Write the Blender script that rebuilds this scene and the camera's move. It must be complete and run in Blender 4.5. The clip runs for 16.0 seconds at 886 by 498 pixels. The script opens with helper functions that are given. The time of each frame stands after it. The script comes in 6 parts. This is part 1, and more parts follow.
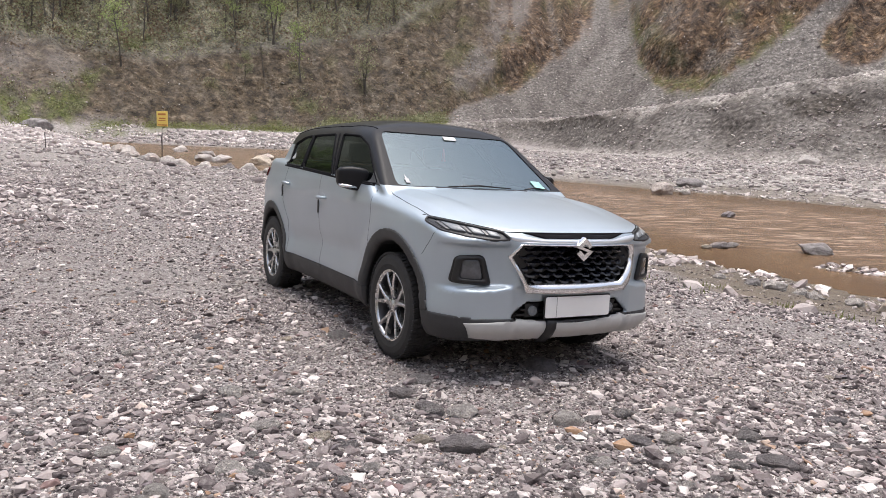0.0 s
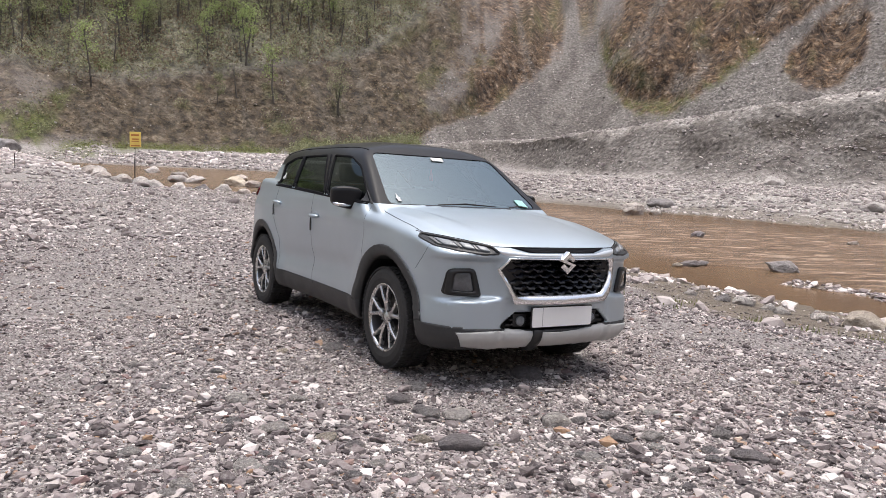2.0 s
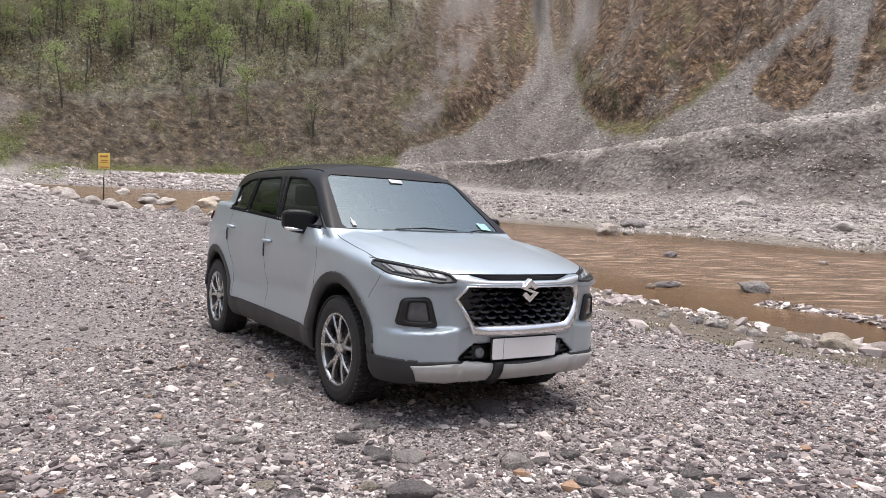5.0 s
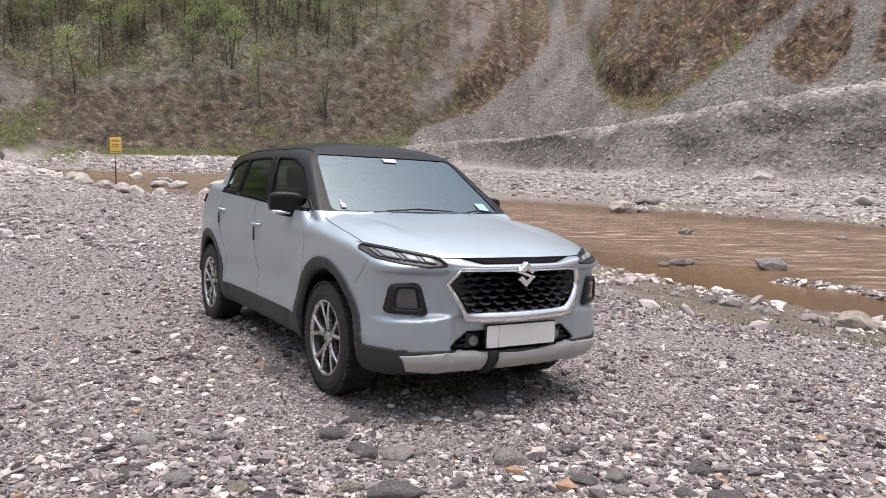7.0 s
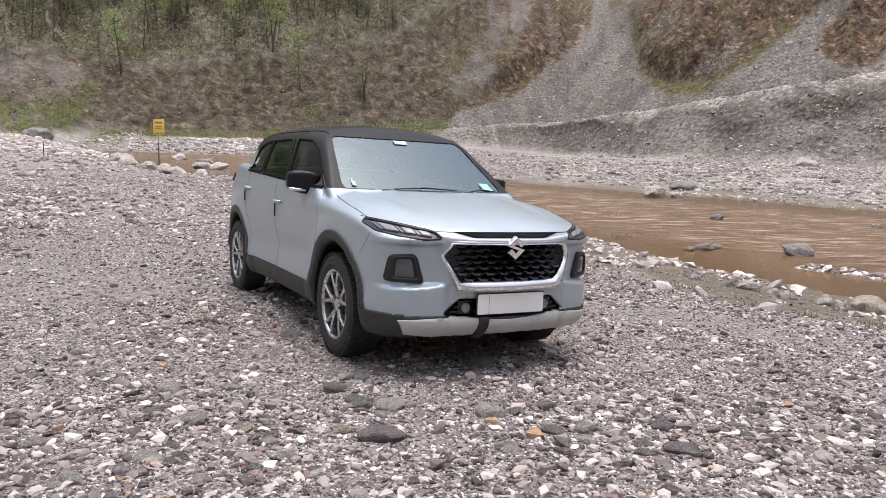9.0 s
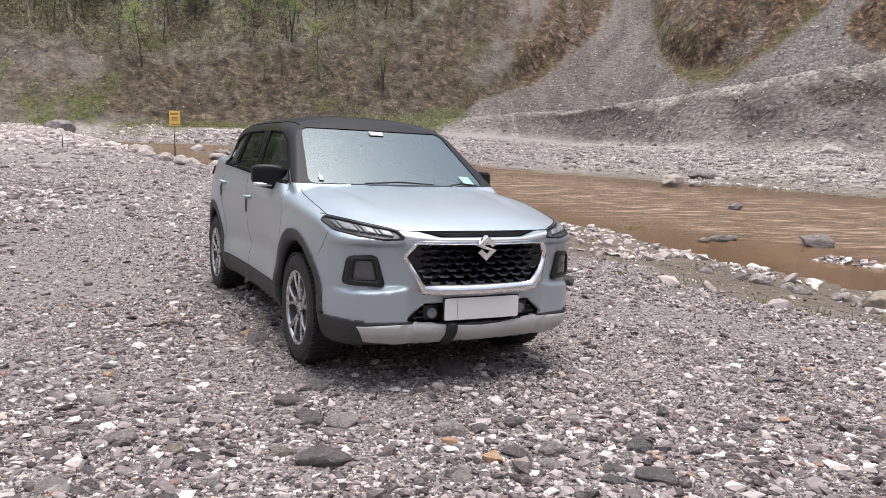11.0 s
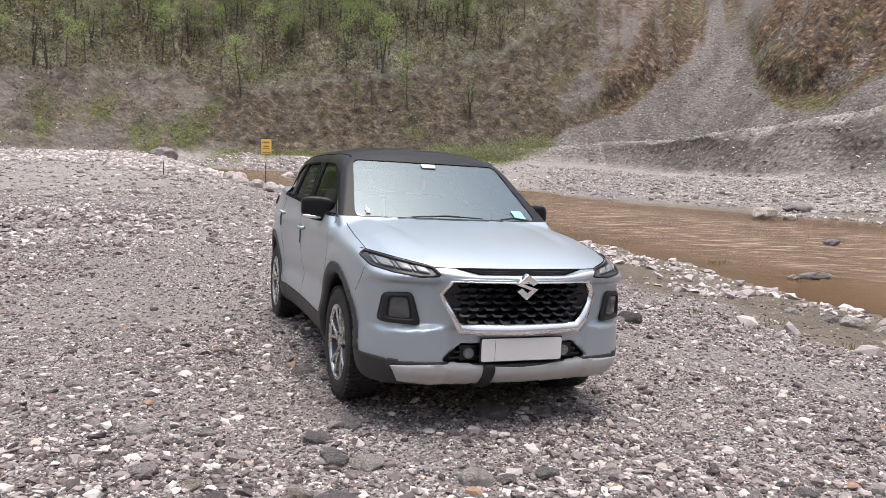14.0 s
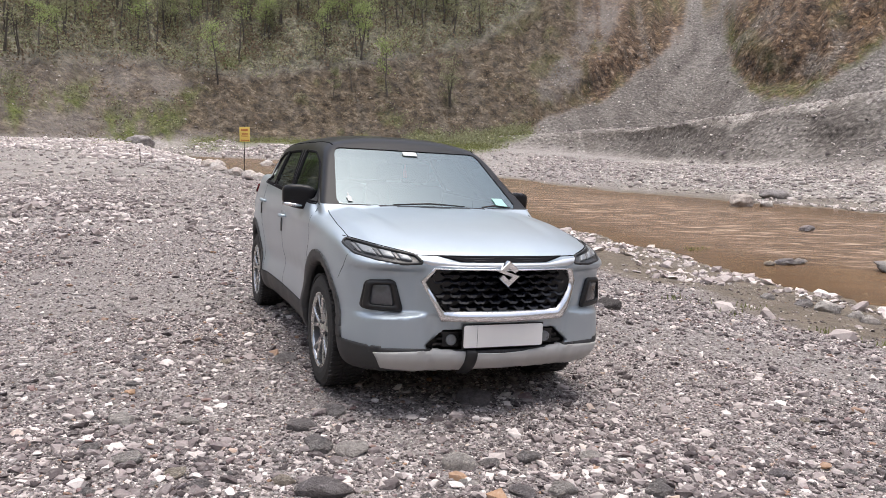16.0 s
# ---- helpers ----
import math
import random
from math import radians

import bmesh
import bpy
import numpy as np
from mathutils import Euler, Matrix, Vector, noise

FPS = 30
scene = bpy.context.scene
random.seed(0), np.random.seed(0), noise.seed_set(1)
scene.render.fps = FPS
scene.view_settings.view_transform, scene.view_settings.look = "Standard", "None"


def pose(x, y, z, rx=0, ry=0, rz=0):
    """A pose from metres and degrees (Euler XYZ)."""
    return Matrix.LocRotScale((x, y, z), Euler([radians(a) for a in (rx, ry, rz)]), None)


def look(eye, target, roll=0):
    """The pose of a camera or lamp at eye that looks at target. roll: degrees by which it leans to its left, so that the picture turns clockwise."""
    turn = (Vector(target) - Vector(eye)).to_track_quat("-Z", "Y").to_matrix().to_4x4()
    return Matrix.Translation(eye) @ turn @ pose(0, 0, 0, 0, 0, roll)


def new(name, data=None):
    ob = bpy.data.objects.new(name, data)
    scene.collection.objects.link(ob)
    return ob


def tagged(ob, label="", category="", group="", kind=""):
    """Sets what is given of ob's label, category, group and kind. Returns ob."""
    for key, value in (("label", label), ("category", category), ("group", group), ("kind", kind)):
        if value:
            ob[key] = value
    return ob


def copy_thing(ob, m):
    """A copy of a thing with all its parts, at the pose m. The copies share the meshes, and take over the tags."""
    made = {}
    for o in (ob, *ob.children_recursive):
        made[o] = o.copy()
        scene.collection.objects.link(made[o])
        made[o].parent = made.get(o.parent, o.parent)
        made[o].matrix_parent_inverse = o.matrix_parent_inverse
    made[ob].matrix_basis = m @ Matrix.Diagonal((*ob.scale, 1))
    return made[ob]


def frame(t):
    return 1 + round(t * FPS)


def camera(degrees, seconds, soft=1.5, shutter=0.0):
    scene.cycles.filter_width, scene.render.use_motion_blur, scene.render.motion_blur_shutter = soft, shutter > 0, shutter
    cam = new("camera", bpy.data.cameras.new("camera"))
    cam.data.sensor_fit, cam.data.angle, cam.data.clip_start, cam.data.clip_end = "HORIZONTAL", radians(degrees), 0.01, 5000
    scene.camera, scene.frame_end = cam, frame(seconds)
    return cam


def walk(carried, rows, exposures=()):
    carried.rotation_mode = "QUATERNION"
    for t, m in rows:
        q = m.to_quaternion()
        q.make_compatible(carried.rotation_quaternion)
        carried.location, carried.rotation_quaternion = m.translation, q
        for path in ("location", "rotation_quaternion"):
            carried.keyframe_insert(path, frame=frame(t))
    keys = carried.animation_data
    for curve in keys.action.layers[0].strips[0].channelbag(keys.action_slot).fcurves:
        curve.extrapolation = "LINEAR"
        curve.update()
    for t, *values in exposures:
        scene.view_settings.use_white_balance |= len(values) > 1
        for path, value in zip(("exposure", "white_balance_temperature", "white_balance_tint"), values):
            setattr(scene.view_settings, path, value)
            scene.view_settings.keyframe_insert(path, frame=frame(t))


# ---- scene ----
cam = camera(61.6, 16.0, soft=0.65)
PATH = [
    (0.0, (0.0, 0.0, 1.24), (0.0, 1.977, 0.9375), 1.7),
    (0.5, (0.0685, -0.0851, 1.2105), (-0.0339, 1.8691, 0.7974), 0.47),
    (1.0, (0.0792, -0.1414, 1.2375), (-0.0252, 1.8281, 0.9058), 0.98),
    (1.5, (-0.048, -0.2231, 1.246), (-0.0926, 1.7599, 0.9894), 1.35),
    (2.0, (-0.1232, -0.2741, 1.2349), (-0.052, 1.7096, 0.9903), 1.79),
    (2.5, (-0.143, -0.2896, 1.24), (0.0155, 1.6885, 0.9904), 2.29),
    (3.0, (-0.1004, -0.2614, 1.2378), (0.1039, 1.7139, 1.0001), 2.64),
    (3.5, (-0.0088, -0.2047, 1.2502), (0.2014, 1.7725, 1.0343), 2.35),
    (4.0, (0.0947, -0.1417, 1.2491), (0.2719, 1.8417, 1.0628), 1.91),
    (6.3, (-0.0955, 0.1366, 1.2271), (0.0208, 2.1238, 1.0333), 1.54),
    (6.5, (-0.0308, 0.155, 1.2157), (0.0852, 2.14, 1.0009), 1.34),
    (7.0, (0.1709, 0.2433, 1.2411), (0.2646, 2.2262, 0.9979), 0.81),
    (7.5, (0.2241, 0.2228, 1.2565), (0.2735, 2.2076, 1.0154), 0.56),
    (8.0, (0.2558, 0.0912, 1.2338), (0.2701, 2.0765, 0.9926), 0.32),
    (8.5, (0.3579, -0.0856, 1.232), (0.3537, 1.8958, 0.9594), 0.5),
    (9.0, (0.4087, -0.1523, 1.2353), (0.4019, 1.8269, 0.9478), 1.19),
    (9.2, (0.4354, -0.1592, 1.2359), (0.4258, 1.8196, 0.9456), 1.49),
    (11.3, (0.7367, 0.2779, 1.253), (0.6653, 2.2512, 0.9354), 0.92),
    (11.5, (0.7292, 0.3103, 1.2549), (0.6558, 2.2856, 0.9504), 1.42),
    (12.0, (0.869, 0.3583, 1.2654), (0.7179, 2.3353, 1.0038), 1.04),
    (12.5, (1.0241, 0.3725, 1.2779), (0.8316, 2.3467, 1.0224), 0.49),
    (13.0, (1.0064, 0.3775, 1.2771), (0.8044, 2.3497, 1.013), 0.88),
    (13.5, (0.9883, 0.3779, 1.2846), (0.7511, 2.3465, 1.0226), 1.24),
    (14.0, (0.9689, 0.3695, 1.2854), (0.6777, 2.3329, 1.04), 1.09),
    (14.5, (0.9595, 0.3677, 1.2837), (0.6333, 2.3256, 1.0385), 0.85),
    (15.0, (0.9565, 0.3594, 1.2921), (0.6339, 2.3153, 1.0269), 0.96),
    (15.5, (0.952, 0.3623, 1.2791), (0.6647, 2.3226, 1.0057), 1.09),
    (16.0, (0.9619, 0.3451, 1.2866), (0.7244, 2.3115, 1.0096), 1.04),
]
walk(cam, [(t, look(eye, target, roll)) for t, eye, target, roll in PATH])

# ---- light: an overcast, bright sky ----
world = bpy.data.worlds.new("overcast_sky")
scene.world = world
world.use_nodes = True
wn = world.node_tree
sky = wn.nodes.new("ShaderNodeTexSky")
sky.sky_type, sky.sun_disc = "NISHITA", False
sky.sun_elevation, sky.sun_rotation = radians(86), radians(25)
sky.air_density, sky.dust_density, sky.ozone_density = 1.0, 6.0, 1.5
grey = wn.nodes.new("ShaderNodeHueSaturation")
grey.inputs["Saturation"].default_value = 0.72
wn.links.new(sky.outputs[0], grey.inputs["Color"])
wn.links.new(grey.outputs[0], wn.nodes["Background"].inputs["Color"])
wn.nodes["Background"].inputs["Strength"].default_value = 0.15
sun = new("sun", bpy.data.lights.new("sun", "SUN"))
sun.data.energy, sun.data.angle, sun.data.color = 0.8, radians(40), (1.0, 0.97, 0.93)
sun.matrix_world = look((1.3, 8.8, 45), (0, 6, 0))
scene.view_settings.exposure = 0.70


# ---- small helpers ----
def bm_object(name, bm, material=None, parent=None, label="", smooth=False):
    me = bpy.data.meshes.new(name)
    if smooth:
        for f in bm.faces:
            f.smooth = True
    bm.to_mesh(me)
    bm.free()
    ob = new(name, me)
    if material:
        me.materials.append(material)
    if parent:
        ob.parent = parent
    if label:
        ob["label"] = label
    return ob


def part(name, bm, material, parent, label="", smooth=True):
    return bm_object(name, bm, material, parent, label, smooth)


def array_object(name, verts, faces, material=None, parent=None, smooth=False):
    """An object from arrays of vertices and of faces that all have the same number of corners."""
    verts, faces = np.asarray(verts, np.float32), np.asarray(faces, np.int32)
    me = bpy.data.meshes.new(name)
    n, k = faces.shape
    me.vertices.add(len(verts))
    me.vertices.foreach_set("co", verts.ravel())
    me.loops.add(n * k)
    me.loops.foreach_set("vertex_index", faces.ravel())
    me.polygons.add(n)
    me.polygons.foreach_set("loop_start", np.arange(0, n * k, k, dtype=np.int32))
    me.polygons.foreach_set("use_smooth", np.full(n, smooth))
    me.update(calc_edges=True)
    if material:
        me.materials.append(material)
    ob = new(name, me)
    if parent:
        ob.parent = parent
    return ob


def box(bm, cx, cy, cz, sx, sy, sz, bevel=0.0, m=None):
    r = bmesh.ops.create_cube(bm, size=1.0)
    vs = r["verts"]
    bmesh.ops.scale(bm, vec=(sx, sy, sz), verts=vs)
    if bevel:
        es = list({e for v in vs for e in v.link_edges})
        out = bmesh.ops.bevel(bm, geom=es, offset=bevel, segments=2, affect="EDGES", profile=0.6)
        vs = list({v for f in out["faces"] for v in f.verts} | {v for v in vs if v.is_valid})
    if m is not None:
        bmesh.ops.transform(bm, matrix=m, verts=vs)
    bmesh.ops.translate(bm, vec=(cx, cy, cz), verts=vs)
    return vs


def tube(bm, pts, radius, sides=6, radii=None):
    """A tube along pts, closed at both ends."""
    pts = [Vector(p) for p in pts]
    rings = []
    for i, p in enumerate(pts):
        d = (pts[min(i + 1, len(pts) - 1)] - pts[max(i - 1, 0)]).normalized()
        a = d.cross(Vector((0, 0, 1)))
        a = a.normalized() if a.length > 0.05 else d.cross(Vector((1, 0, 0))).normalized()
        b = d.cross(a)
        r = radii[i] if radii else radius
        rings.append([bm.verts.new(p + r * (math.cos(q) * a + math.sin(q) * b)) for q in (2 * math.pi * k / sides for k in range(sides))])
    for s, e in zip(rings, rings[1:]):
        for k in range(sides):
            bm.faces.new((s[k], s[(k + 1) % sides], e[(k + 1) % sides], e[k]))
    bm.faces.new(rings[0][::-1])
    bm.faces.new(rings[-1])


def lathe(bm, profile, steps=48, axis_y=0.0):
    """A ring about the y axis; profile rows are (y, radius)."""
    rings = []
    for k in range(steps):
        q = 2 * math.pi * k / steps
        rings.append([bm.verts.new((r * math.cos(q), y + axis_y, r * math.sin(q))) for y, r in profile])
    for k in range(steps):
        a, b = rings[k], rings[(k + 1) % steps]
        for i in range(len(profile) - 1):
            bm.faces.new((a[i], a[i + 1], b[i + 1], b[i]))


def prism(bm, outline, depth, m):
    """A flat outline (u, v), thickened by depth along w, set by m."""
    top = [bm.verts.new(m @ Vector((u, v, 0))) for u, v in outline]
    low = [bm.verts.new(m @ Vector((u, v, -depth))) for u, v in outline]
    n = len(outline)
    bm.faces.new(top)
    bm.faces.new(low[::-1])
    for i in range(n):
        bm.faces.new((top[i], low[i], low[(i + 1) % n], top[(i + 1) % n]))


def smooth_step(a, b, v):
    t = np.clip((np.asarray(v, float) - a) / (b - a), 0, 1)
    return t * t * (3 - 2 * t)


def lattice(ix, iy, seed):
    h = (ix.astype(np.int64) * 374761393 + iy.astype(np.int64) * 668265263 + seed * 974711) & 0x7FFFFFFF
    h = ((h ^ (h >> 13)) * 1274126177) & 0x7FFFFFFF
    return ((h ^ (h >> 16)) & 0xFFFF) / 65535.0


def field(x, y, seed=0):
    """Smooth noise between 0 and 1 on arrays."""
    x, y = np.asarray(x, float), np.asarray(y, float)
    ix, iy = np.floor(x), np.floor(y)
    fx, fy = x - ix, y - iy
    fx, fy = fx * fx * (3 - 2 * fx), fy * fy * (3 - 2 * fy)
    ix, iy = ix.astype(np.int64), iy.astype(np.int64)
    a, b = lattice(ix, iy, seed), lattice(ix + 1, iy, seed)
    c, d = lattice(ix, iy + 1, seed), lattice(ix + 1, iy + 1, seed)
    return (a * (1 - fx) + b * fx) * (1 - fy) + (c * (1 - fx) + d * fx) * fy


def fractal(x, y, octaves=4, seed=0):
    total, size, weight = 0.0, 1.0, 0.0
    for k in range(octaves):
        total = total + size * (field(x * 2 ** k, y * 2 ** k, seed + 17 * k) - 0.5)
        weight += size
        size *= 0.5
    return total / weight * 2


def inside(px, py, outline):
    """Signed distance to a closed outline on arrays: negative within."""
    px, py = np.asarray(px, float), np.asarray(py, float)
    best, odd = np.full(px.shape, 1e9), np.zeros(px.shape, bool)
    n = len(outline)
    for i in range(n):
        (ax, ay), (bx, by) = outline[i], outline[(i + 1) % n]
        dx, dy = bx - ax, by - ay
        t = np.clip(((px - ax) * dx + (py - ay) * dy) / (dx * dx + dy * dy + 1e-12), 0, 1)
        best = np.minimum(best, np.hypot(px - ax - t * dx, py - ay - t * dy))
        odd ^= ((ay > py) != (by > py)) & (px < dx * (py - ay) / (dy if abs(dy) > 1e-12 else 1e-12) + ax)
    return np.where(odd, -best, best)


# ---- materials ----
class Nodes:
    """A short way to write a node material."""

    def __init__(self, name, **base):
        self.mat = bpy.data.materials.new(name)
        self.mat.use_nodes = True
        self.t = self.mat.node_tree
        self.bsdf = self.t.nodes["Principled BSDF"]
        for k, v in base.items():
            key = k.replace("_", " ")
            self.bsdf.inputs[key].default_value = (*v, 1) if isinstance(v, tuple) and len(v) == 3 else v

    def node(self, kind, ins=()):
        n = self.t.nodes.new("ShaderNode" + kind)
        for k, v in dict(ins).items():
            if hasattr(v, "is_linked"):
                self.t.links.new(v, n.inputs[k])
            else:
                n.inputs[k].default_value = v
        return n

    def coords(self, which="Object"):
        return self.node("TexCoord").outputs[which]

    def noise(self, scale, detail=4, rough=0.6, vec=None, distortion=0.0):
        n = self.node("TexNoise", {"Scale": scale, "Detail": detail, "Roughness": rough, "Distortion": distortion})
        self.t.links.new(vec or self.coords(), n.inputs["Vector"])
        return n.outputs["Fac"]

    def ramp(self, fac, stops):
        n = self.node("ValToRGB")
        self.t.links.new(fac, n.inputs[0])
        e = n.color_ramp.elements
        while len(e) < len(stops):
            e.new(0.5)
        for k, (p, c) in enumerate(stops):
            e[k].position = p
            e[k].color = (*c, 1) if isinstance(c, tuple) else (c, c, c, 1)
        return n.outputs[0]

    def mix(self, fac, a, b, blend="MIX"):
        n = self.node("Mix")
        n.data_type, n.blend_type = "RGBA", blend
        for i, v in ((0, fac), (6, a), (7, b)):
            if hasattr(v, "is_linked"):
                self.t.links.new(v, n.inputs[i])
            else:
                n.inputs[i].default_value = (*v, 1) if isinstance(v, tuple) and len(v) == 3 else v
        return n.outputs[2]

    def math(self, op, a, b=0.0):
        n = self.node("Math")
        n.operation = op
        for i, v in ((0, a), (1, b)):
            if hasattr(v, "is_linked"):
                self.t.links.new(v, n.inputs[i])
            else:
                n.inputs[i].default_value = v
        return n.outputs[0]

    def set(self, key, v):
        if hasattr(v, "is_linked"):
            self.t.links.new(v, self.bsdf.inputs[key])
        else:
            self.bsdf.inputs[key].default_value = v

    def bump(self, height, strength=0.3, distance=0.01):
        n = self.node("Bump", {"Strength": strength, "Distance": distance})
        self.t.links.new(height, n.inputs["Height"])
        self.t.links.new(n.outputs[0], self.bsdf.inputs["Normal"])

    def attr(self, name):
        n = self.node("Attribute")
        n.attribute_name = name
        return n


def plain(name, color, rough=0.5, metal=0.0, spots=0.0, scale=40, bump=0.0, **more):
    """A plain surface with a faint unevenness of tone, gloss and relief."""
    m = Nodes(name, Base_Color=color, Roughness=rough, Metallic=metal, **more)
    if spots:
        f = m.noise(scale, 5)
        m.set("Base Color", m.mix(f, tuple(c * (1 - spots) for c in color), tuple(min(1, c * (1 + spots)) for c in color)))
        m.set("Roughness", m.math("ADD", rough - 0.1, m.math("MULTIPLY", m.noise(scale * 0.3, 3), 0.2)))
    if bump:
        m.bump(m.noise(scale * 3, 5), bump, 0.004)
    return m.mat


def paint_material():
    m = Nodes("silver_paint", Metallic=0.58, Roughness=0.4, Coat_Weight=0.6, Coat_Roughness=0.12)
    flake = m.noise(900, 2)
    dust = m.noise(2.5, 6, 0.65)
    m.set("Base Color", m.mix(dust, (0.405, 0.472, 0.526), (0.475, 0.542, 0.596)))
    m.set("Roughness", m.math("ADD", 0.36, m.math("MULTIPLY", flake, 0.12)))
    m.set("Coat Roughness", m.math("ADD", 0.06, m.math("MULTIPLY", m.noise(3.1, 5), 0.2)))
    return m.mat


def glass_material(name, tint, clear, rough=0.02):
    """A pane: mirror gloss by Fresnel over a tinted clear layer."""
    mat = bpy.data.materials.new(name)
    mat.use_nodes = True
    t = mat.node_tree
    t.nodes.clear()
    out = t.nodes.new("ShaderNodeOutputMaterial")
    mix = t.nodes.new("ShaderNodeMixShader")
    fres = t.nodes.new("ShaderNodeFresnel")
    fres.inputs["IOR"].default_value = clear
    tr = t.nodes.new("ShaderNodeBsdfTransparent")
    tr.inputs["Color"].default_value = (*tint, 1)
    gl = t.nodes.new("ShaderNodeBsdfGlossy")
    gl.inputs["Roughness"].default_value = rough
    gl.inputs["Color"].default_value = (0.80, 0.95, 1, 1)
    t.links.new(fres.outputs[0], mix.inputs[0])
    t.links.new(tr.outputs[0], mix.inputs[1])
    t.links.new(gl.outputs[0], mix.inputs[2])
    t.links.new(mix.outputs[0], out.inputs[0])
    return mat


def ground_material():
    m = Nodes("river_ground", Roughness=0.92, Specular_IOR_Level=0.2)
    co = m.coords()
    zone = m.attr("zone")
    sep = m.node("SeparateColor")
    m.t.links.new(zone.outputs["Color"], sep.inputs[0])
    scree, green, rust = sep.outputs[0], sep.outputs[1], sep.outputs[2]
    wet = m.attr("wet").outputs["Fac"]
    forest = m.attr("forest").outputs["Fac"]
    fine = m.noise(55, 6, 0.75, co)
    mid = m.noise(7, 6, 0.7, co)
    wide = m.noise(0.35, 6, 0.6, co)
    cells = m.node("TexVoronoi", {"Scale": 30.0})
    m.t.links.new(co, cells.inputs["Vector"])
    crumbs = m.node("TexVoronoi", {"Scale": 85.0})
    m.t.links.new(co, crumbs.inputs["Vector"])
    grit = m.ramp(fine, [(0.36, (0.040, 0.034, 0.032)), (0.49, (0.21, 0.186, 0.178)), (0.61, (0.60, 0.56, 0.545))])
    grit = m.mix(0.5, grit, m.ramp(cells.outputs["Color"], [(0.15, (0.060, 0.052, 0.052)), (0.5, (0.23, 0.207, 0.203)), (0.88, (0.66, 0.62, 0.605))]))
    grit = m.mix(0.45, grit, m.ramp(crumbs.outputs["Color"], [(0.1, (0.032, 0.028, 0.027)), (0.5, (0.22, 0.195, 0.187)), (0.9, (0.70, 0.66, 0.64))]))
    grit = m.mix(m.ramp(mid, [(0.42, 0.0), (0.62, 0.55)]), grit, m.mix(0.5, grit, (0.185, 0.150, 0.125)))
    rockf = m.noise(1.9, 5, 0.74, co)
    rocky = m.ramp(rockf, [(0.36, (0.080, 0.074, 0.068)), (0.48, (0.152, 0.140, 0.130)), (0.57, (0.205, 0.190, 0.177)), (0.68, (0.34, 0.32, 0.30))])
    soilf = m.noise(0.5, 5, 0.70, co)
    soil = m.ramp(soilf, [(0.36, (0.024, 0.018, 0.014)), (0.45, (0.074, 0.050, 0.035)), (0.54, (0.128, 0.086, 0.055)), (0.64, (0.25, 0.20, 0.155))])
    brushf = m.noise(0.5, 5, 0.70, co)
    brush = m.ramp(brushf, [(0.36, (0.060, 0.060, 0.044)), (0.48, (0.150, 0.145, 0.104)), (0.58, (0.235, 0.222, 0.165)), (0.70, (0.33, 0.31, 0.245))])
    grass = m.ramp(m.noise(1.4, 7, 0.75, co), [(0.3, (0.040, 0.050, 0.016)), (0.5, (0.115, 0.135, 0.042)), (0.7, (0.21, 0.205, 0.085))])
    earth = m.attr("earth").outputs["Fac"]
    bar = m.attr("bar").outputs["Fac"]
    c = m.mix(scree, grit, rocky)
    c = m.mix(earth, c, m.ramp(rockf, [(0.36, (0.026, 0.022, 0.018)), (0.5, (0.072, 0.062, 0.053)), (0.68, (0.18, 0.165, 0.148))]))
    c = m.mix(bar, c, m.ramp(m.noise(3.0, 8, 0.8, co), [(0.38, (0.14, 0.128, 0.117)), (0.5, (0.315, 0.292, 0.271)), (0.62, (0.56, 0.53, 0.50))]))
    c = m.mix(m.math("MULTIPLY", bar, 0.9), c, m.ramp(m.noise(0.30, 7, 0.78, m.node("Mapping", {"Vector": co, "Scale": (1.0, 0.45, 1.0)}).outputs[0]), [(0.36, (0.52, 0.50, 0.49)), (0.48, (0.92, 0.91, 0.90)), (0.60, (1.15, 1.15, 1.15))]), "MULTIPLY")
    streak = m.attr("streak").outputs["Fac"]
    c = m.mix(scree, c, m.ramp(streak, [(0.34, (0.74, 0.72, 0.71)), (0.5, (1.0, 0.99, 0.98)), (0.66, (1.16, 1.16, 1.16))]), "MULTIPLY")
    soil = m.mix(m.ramp(streak, [(0.27, 0.7), (0.38, 0.0)]), soil, m.ramp(rockf, [(0.38, (0.05, 0.043, 0.038)), (0.5, (0.16, 0.145, 0.13)), (0.66, (0.36, 0.335, 0.31))]))
    soil = m.mix(m.ramp(streak, [(0.56, 0.0), (0.70, 0.5)]), soil, m.ramp(soilf, [(0.36, (0.040, 0.024, 0.015)), (0.5, (0.145, 0.094, 0.052)), (0.64, (0.26, 0.185, 0.11))]))
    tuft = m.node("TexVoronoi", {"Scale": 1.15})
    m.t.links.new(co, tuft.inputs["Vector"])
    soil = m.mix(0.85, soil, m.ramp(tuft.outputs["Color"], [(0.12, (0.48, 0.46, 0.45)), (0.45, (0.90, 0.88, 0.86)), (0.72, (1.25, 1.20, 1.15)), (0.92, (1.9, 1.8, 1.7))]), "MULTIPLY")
    rubble = m.node("TexVoronoi", {"Scale": 1.7})
    m.t.links.new(co, rubble.inputs["Vector"])
    c = m.mix(m.math("MULTIPLY", scree, 0.5), c, m.ramp(rubble.outputs["Color"], [(0.15, (0.55, 0.55, 0.55)), (0.5, (0.95, 0.94, 0.93)), (0.8, (1.25, 1.25, 1.25)), (0.95, (2.1, 2.1, 2.1))]), "MULTIPLY")
